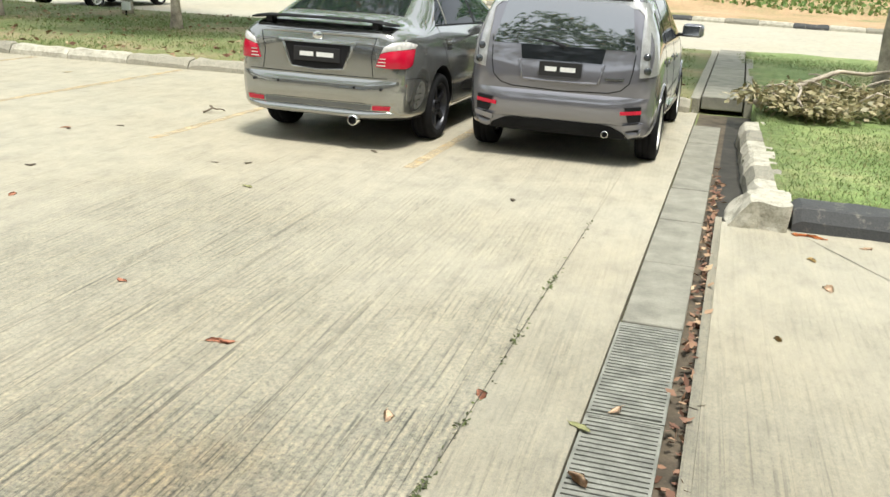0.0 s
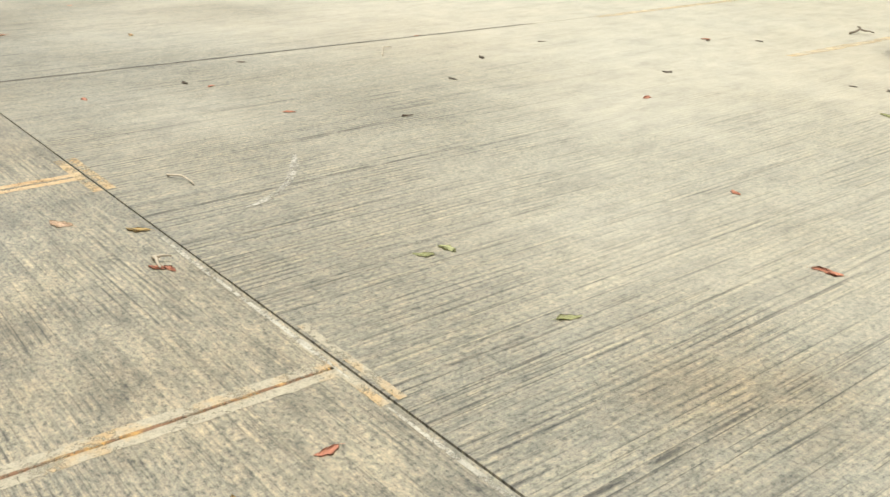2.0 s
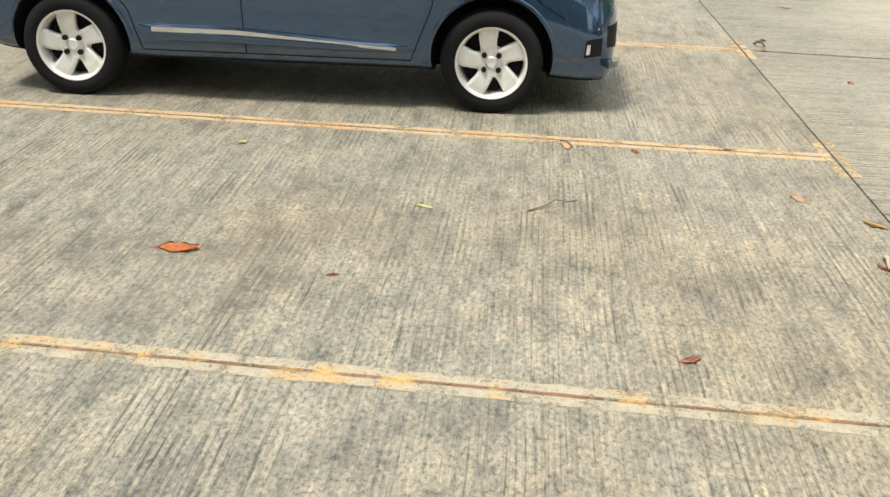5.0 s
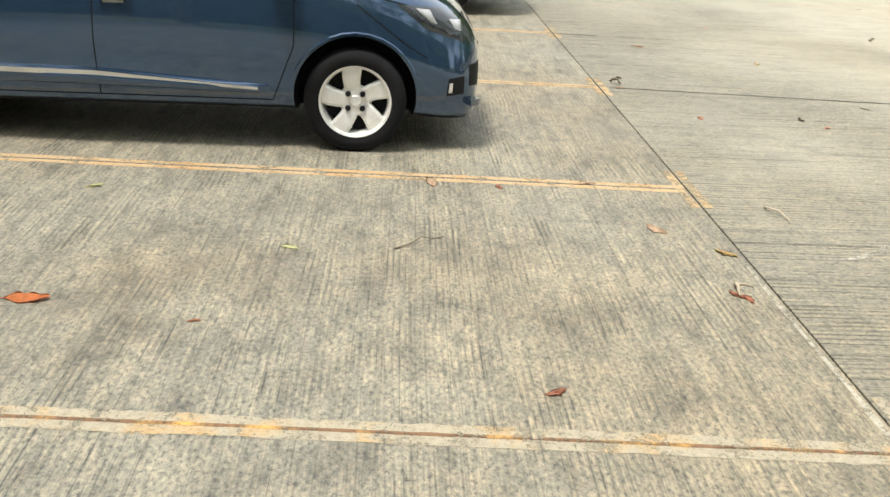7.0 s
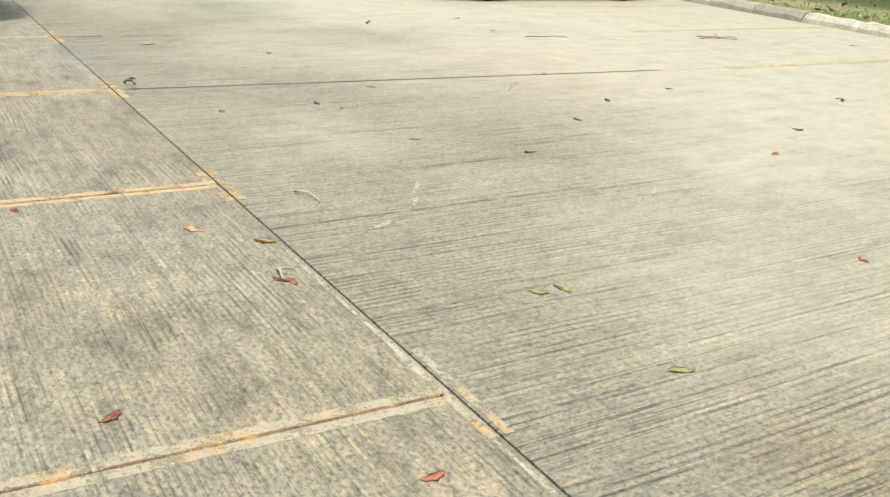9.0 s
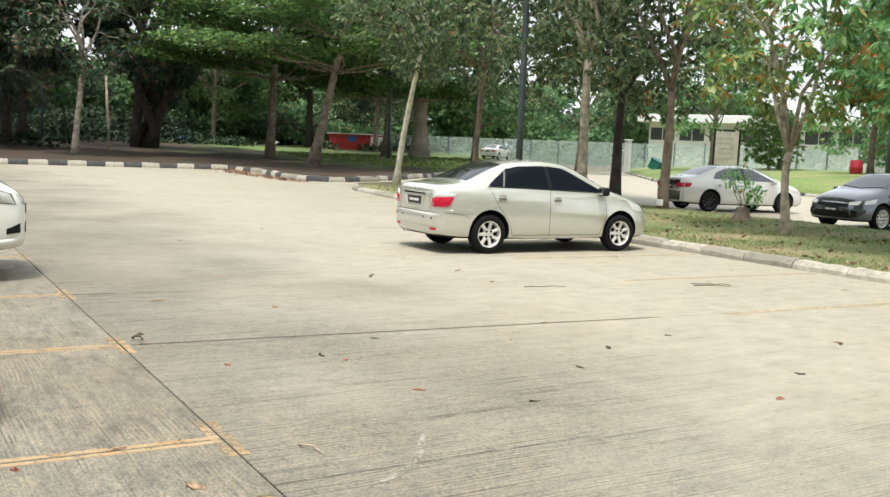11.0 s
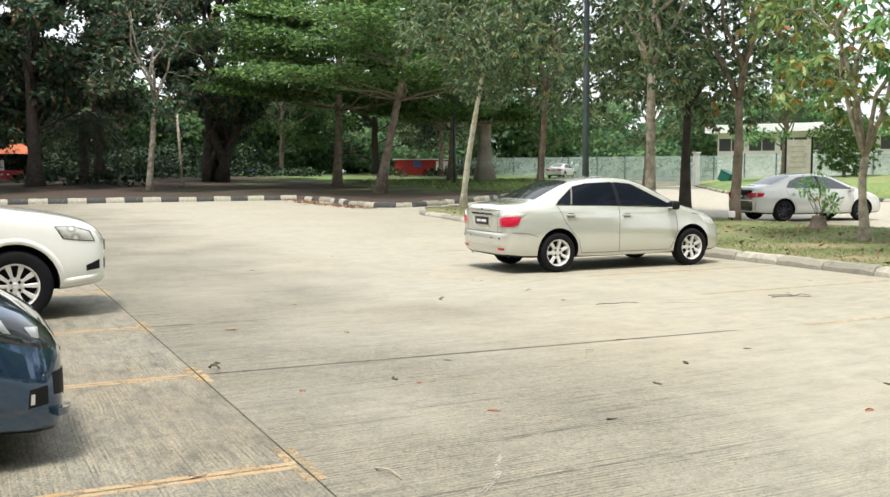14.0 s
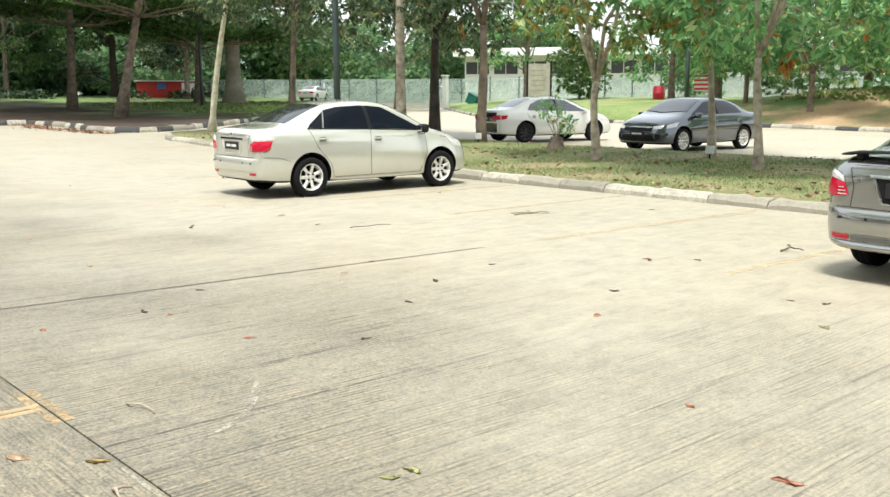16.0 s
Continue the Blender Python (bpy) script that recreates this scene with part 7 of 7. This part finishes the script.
for k, (x, y, s) in enumerate(((11.5, -4, 1.5), (13, 3, 1.6), (12, 10, 1.6), (13.5, 17, 1.5), (7, -13.5, 1.6), (0, -14, 1.7), (-7, -13.5, 1.7), (-14, -14, 1.6), (-21, -13.5, 1.7))):
    copy_thing(first[1 + k % 6], pose(x, y, 0, 0, 0, 70 * k) @ Matrix.Diagonal((s, s, s, 1)))
# small white lights at tree feet
for x, y in ((-20.0, 19.2), (-11.75, 18.45)):
    g = thing("garden_light", "small white box light on a short stake", "garden light", "garden lights", pose(x, y, 0.1))
    part("housing", box(bmesh.new(), -0.09, 0.09, -0.05, 0.05, 0.12, 0.30, 0.015), WHITEWALL, g)
    part("stake", box(bmesh.new(), -0.015, 0.015, -0.015, 0.015, -0.08, 0.13), TRIM, g)

# grass tufts on the worn bank and the far lawn
rng = np.random.default_rng(61)
n = 30000
gx = np.concatenate([rng.uniform(-26, 12, n // 2), rng.uniform(-75, -37, n // 2)])
gy = np.concatenate([rng.uniform(41, 60, n // 2), rng.uniform(19, 46, n // 2)])
ok = np.concatenate([gy[: n // 2] > 46.5 - 0.30 * np.maximum(gx[: n // 2] + 14, 0), (gy[n // 2:] < 21.5 + 0.85 * (-40 - gx[n // 2:])) & (gy[n // 2:] > 28)])
gx, gy = gx[ok], gy[ok]
north_z = 0.14 + np.array([bank(p, q) for p, q in zip(gx, gy)])
west_z = 0.22 + np.clip((-52 - gx) * 0.02, 0, 0.9)
gz = np.where(gx > -30, north_z, west_z) - 0.05
ways = rng.normal(size=(len(gx), 3)) * 0.5
ways[:, 2] = 1
TUFT = leafage("lawn_tufts", [(0.0, (0.11, 0.19, 0.05)), (0.6, (0.18, 0.27, 0.08)), (1.0, (0.32, 0.30, 0.14))], 0.6, 0.3)
leaf_mesh("grass_tufts", np.stack([gx, gy, gz], axis=1), ways, 0.24, 0.10, TUFT, None, rng, "uneven green grass tufts on the bank and the far lawn", "stuff")["category"] = "grass"

# ---- fallen leaves and twigs ----


def leaf_look(name, col):
    return plain(name, col, 0.6, vary=0.3, size=18)


RUST, TAN, OLIVE, UMBER, OCHRE, FLAME = (leaf_look("rust_leaf", (0.50, 0.21, 0.12)), leaf_look("tan_leaf", (0.66, 0.47, 0.31)), leaf_look("olive_leaf", (0.46, 0.46, 0.22)), leaf_look("umber_leaf", (0.15, 0.115, 0.08)), leaf_look("ochre_leaf", (0.60, 0.42, 0.16)), leaf_look("flame_leaf", (0.64, 0.22, 0.07)))


def leaf_form(seed, curl):
    """A dry leaf: uneven outline, one half folded in, tip and rim curling up a little."""
    rng = random.Random(seed)
    bm = bmesh.new()
    n, m = 12, 6
    rows = []
    wave = rng.uniform(0, 6)
    halves = (rng.uniform(0.75, 1.1), rng.uniform(0.4, 0.85))
    for i in range(n + 1):
        t = i / n
        w = 0.5 * 0.52 * math.sin(math.pi * t ** 0.8) ** 0.8 + 0.006
        bend = 0.09 * math.sin(2.6 * t + wave)
        row = []
        for j in range(-m // 2, m // 2 + 1):
            u = j / (m / 2)
            rim = w * halves[0 if u > 0 else 1] * (1 + 0.22 * math.sin(17 * t + wave + u) * abs(u))
            z = curl * (0.30 * u * u * (0.6 + 0.4 * math.sin(5 * t + wave)) + 0.3 * (t - 0.45) ** 2 + 0.07 * math.sin(9 * t + 2 * u + wave))
            row.append(bm.verts.new((t - 0.5, bend + rim * u, max(z, 0) + 0.012)))
        rows.append(row)
    for r0, r1 in zip(rows, rows[1:]):
        for k in range(m):
            bm.faces.new((r0[k], r1[k], r1[k + 1], r0[k + 1]))
    foot = rows[0][m // 2].co
    tube(bm, [foot, foot + Vector((-0.10, 0.02, 0.01)), foot + Vector((-0.22, 0.06, 0.0))], [0.012, 0.010, 0.008], 5)
    bmesh.ops.solidify(bm, geom=bm.faces[:], thickness=0.006)
    me = bpy.data.meshes.new("fallen_leaf")
    for f in bm.faces:
        f.smooth = True
    bm.to_mesh(me)
    bm.free()
    return me


FLAT = leaf_form(9, 0.16)
FORMS = [leaf_form(k, c) for k, c in enumerate((0.12, 0.28, 0.45, 0.8))]
made_leaf = {}
pick = random.Random(4)


def fallen(spots, mat, size, label):
    for x, y in spots:
        form = pick.randrange(4) if size < 0.2 else 0
        key = (form, mat.name, size >= 0.2)
        if key not in made_leaf:
            me = (FLAT if size >= 0.2 else FORMS[form]).copy()
            me.materials.append(mat)
            made_leaf[key] = me
        ob = new("fallen_leaf", made_leaf[key])
        s = size * pick.uniform(0.7, 1.05)
        ob.matrix_basis = pose(x, y, 0.002, pick.uniform(-3, 3), pick.uniform(-3, 3), pick.uniform(0, 360)) @ Matrix.Diagonal((s, s, s * 0.28, 1))
        if size >= 0.2:
            ob.matrix_basis = pose(x, y, 0.004, 2, -4, 98) @ Matrix.Diagonal((s * 0.8, s * 1.1, s * 0.7, 1))
        tagged(ob, label, "leaf", "fallen leaves")


fallen([(-1.75, 3.57), (-6.99, 5.40), (-4.15, 5.28), (-2.61, 0.57), (-1.91, 1.31), (-4.69, 0.59), (-0.55, 3.46), (-6.23, 3.02), (-5.26, 3.10), (-6.38, 2.17), (-5.30, 7.46), (-2.55, 4.10), (-1.71, 3.58), (-7.27, 1.77), (-10.62, 3.45), (-9.21, 2.38)], RUST, 0.11, "curled rust-red dry leaf on the concrete")
fallen([(-0.84, 3.16), (-4.71, 0.22), (-4.14, 1.29), (-9.24, 2.35), (0.99, 5.44), (1.30, 6.40), (-4.80, 1.08), (-8.58, 3.34)], TAN, 0.13, "dry tan leaf lying on the concrete")
fallen([(-2.85, 2.49), (-2.07, 2.44), (-3.76, -0.41), (-4.49, -1.46), (-2.88, 6.15), (-0.14, 3.33), (-2.87, 2.38)], OLIVE, 0.12, "olive green fallen leaf on the concrete")
fallen([(-4.73, 3.66), (-5.87, 5.24), (-4.61, 6.04), (-5.40, 4.57), (-10.35, 5.26), (-12.94, 6.30), (-14.57, 4.04), (-18.43, 4.55), (-25.14, 5.09), (-4.59, 6.06), (-3.46, 6.77), (-3.21, 6.86), (-2.48, 7.78), (-1.04, 6.62), (-4.95, 7.77), (-5.25, 7.41), (-6.10, 6.16), (-6.88, 3.58), (-6.44, 2.91), (-10.21, 5.17), (-11.83, 6.49)], UMBER, 0.10, "dark brown curled leaf on the concrete")
fallen([(-1.83, 1.00), (-1.77, 1.05), (-3.86, 1.54), (-12.10, 6.46), (-11.69, 6.57), (-9.48, 10.66), (-7.59, 10.66), (-11.20, 9.96), (0.65, 4.55), (0.95, 5.99), (-9.46, 6.48), (-10.49, 6.59), (-8.53, 3.31), (-16.33, 5.99), (-18.59, 6.01)], OCHRE, 0.11, "yellow-brown fallen leaf on the concrete")
fallen([(-3.04, -0.67)], RUST, 0.055, "tiny rust-red dry leaf on the concrete")
fallen([(-3.19, -1.31)], FLAME, 0.27, "large orange-red leaf lying on the concrete")
fallen([(0.96, 6.55), (1.02, 6.52), (0.90, 6.56)], FLAME, 0.14, "orange dry leaf against the kerb")
fallen([(-0.03, 3.52), (-0.1, 2.95)], TAN, 0.11, "tan leaf lying on the drain grate")
fallen([(-3.41, 1.44), (-3.36, 1.47)], RUST, 0.10, "rust-red leaf beside a pale twig")

TWIG = plain("pale_twig", (0.45, 0.38, 0.28), 0.9, vary=0.3, size=20)
TWIG_DARK = plain("dark_twig", (0.17, 0.14, 0.10), 0.9, vary=0.3, size=20)


def twig(a, b, r, mat, label, fork=False):
    rng = np.random.default_rng(int(abs(a[0] * 1000)))
    t = thing("twig", label, "twig", "fallen twigs", pose(a[0], a[1], 0))
    bm = bmesh.new()
    end = Vector((b[0] - a[0], b[1] - a[1], r * 1.2))
    pts = limb(bm, (0, 0, r), end, r, r * 0.5, rng, r * 2, 6)
    if fork:
        limb(bm, pts[2], pts[2] + Vector((-end.y, end.x, 0)) * 0.5 + end * 0.2, r * 0.8, r * 0.4, rng, r, 5)
    part("stick", bm, mat, t, "", True)


twig((-4.51, 1.95), (-4.27, 1.99), 0.006, TWIG, "short pale twig on the concrete")
twig((-3.50, 1.46), (-3.38, 1.44), 0.010, TWIG, "forked pale twig beside a rust leaf", True)
twig((-3.78, 0.04), (-3.94, 0.26), 0.004, TWIG_DARK, "thin dark stem on the bay")
twig((-6.42, 4.64), (-6.68, 4.91), 0.006, TWIG, "thin bent twig on the lane")
twig((-8.95, 6.59), (-8.83, 7.10), 0.006, TWIG_DARK, "dark stick on the lane")
twig((-8.44, 8.85), (-8.35, 9.4), 0.007, TWIG_DARK, "forked dark stick on the lane", True)
twig((-8.60, 8.95), (-8.25, 9.3), 0.006, TWIG_DARK, "dark stick on the lane")
twig((-4.66, 8.78), (-4.52, 8.98), 0.012, TWIG_DARK, "curled dark bark strip", True)
twig((-7.46, 1.74), (-7.36, 1.80), 0.014, TWIG_DARK, "small dark knot of twig", True)

# leaf litter along the drain and under the trees
rng = np.random.default_rng(33)
LITTER = leafage("litter", [(0.0, (0.10, 0.05, 0.03)), (0.4, (0.21, 0.11, 0.075)), (0.75, (0.34, 0.21, 0.13)), (1.0, (0.5, 0.38, 0.24))], 0.8, 0.05)
n = 420
y = rng.uniform(1.6, 8.6, n)
x = 0.205 + (y - 3) * 0.04 + rng.normal(size=n) * 0.018
leaf_mesh("leaf_litter", np.stack([x, y, rng.uniform(-0.06, 0.002, n)], 1), rng.normal(size=(n, 3)) * np.array([0.7, 1, 0.3]), 0.06, 0.015, LITTER, None, rng, "rust-brown dry leaves packed along the drain edge", "stuff")["category"] = "leaves"
n = 1700
x, y = rng.uniform(-30, 0, n), 12.1 + rng.uniform(0, 1, n) ** 1.3 * 7.8
keep = y > 12.1 + np.maximum(0, (-x - 14) * 0.16)
spots = np.stack([x, y, np.full(n, 0.15)], 1)[keep]
leaf_mesh("leaf_litter", spots, rng.normal(size=(len(spots), 3)) * np.array([1, 1, 0.25]), 0.11, 0.028, LITTER, None, rng, "brown dry leaves scattered on the lawn strip", "stuff")["category"] = "leaves"
n = 1500
x, y = rng.uniform(-49, -36, n), rng.normal(size=n) * 0.3
edge = np.where(x < -45, 15.7, 15.1)
spots = np.stack([x, edge + np.abs(y) * -1.2, np.full(n, 0.02)], 1)
leaf_mesh("leaf_litter", spots, rng.normal(size=(n, 3)) * np.array([1, 1, 0.2]), 0.14, 0.04, LITTER, None, rng, "reddish dry leaves swept against the far kerb", "stuff")["category"] = "leaves"

# grass blades
BLADE = leafage("grass_blades", [(0.0, (0.11, 0.17, 0.05)), (0.5, (0.17, 0.235, 0.08)), (0.8, (0.25, 0.275, 0.12)), (1.0, (0.36, 0.32, 0.17))], 0.6, 0.35)


def grass(name, x, y, z, tall, label):
    n = len(x)
    thick = np.array([noise.noise((a * 0.55, b * 0.55, 1.7)) for a, b in zip(x, y)])
    ok = thick > rng.uniform(-0.38, 0.5, n)
    spots = np.stack([x, y, np.full(n, z)], 1)[ok]
    ways = rng.normal(size=(len(spots), 3)) * 0.55
    ways[:, 2] = 0.8
    leaf_mesh(name, spots, ways, tall, tall * 0.085, BLADE, None, rng, label, "stuff")["category"] = "grass"


n = 110000
x, y = rng.uniform(-24, 0.1, n), rng.uniform(12.1, 20.1, n)
keep = y > 12.2 + np.maximum(0, (-x - 14) * 0.17)
grass("grass", x[keep], y[keep], 0.115, 0.06, "short patchy green and straw grass on the strip")
n = 75000
grass("grass", rng.uniform(0.85, 6.5, n), 6.95 + 12.5 * rng.uniform(0, 1, n) ** 1.4, 0.145, 0.045, "short green grass beside the drain")
n = 260
moss_y = np.concatenate([rng.normal(2.72, 0.05, 60), rng.normal(3.2, 0.04, 30), rng.normal(4.1, 0.05, 30), rng.normal(4.9, 0.1, 60), rng.uniform(2.4, 6.4, 80)])
spots = np.stack([-0.62 + 0.04 * (moss_y - 1.6) + rng.normal(size=n) * 0.007, moss_y, np.full(n, 0.001)], 1)
MOSS = leafage("moss", [(0.0, (0.05, 0.055, 0.03)), (0.5, (0.09, 0.11, 0.045)), (1.0, (0.14, 0.17, 0.06))], 0.9, 0.1)
leaf_mesh("moss", spots, rng.normal(size=(n, 3)) * np.array([1, 1, 0.3]) + np.array([0, 0, 0.15]), 0.02, 0.007, MOSS, None, rng, "dark weeds and moss growing in the crack", "stuff")["category"] = "weeds"
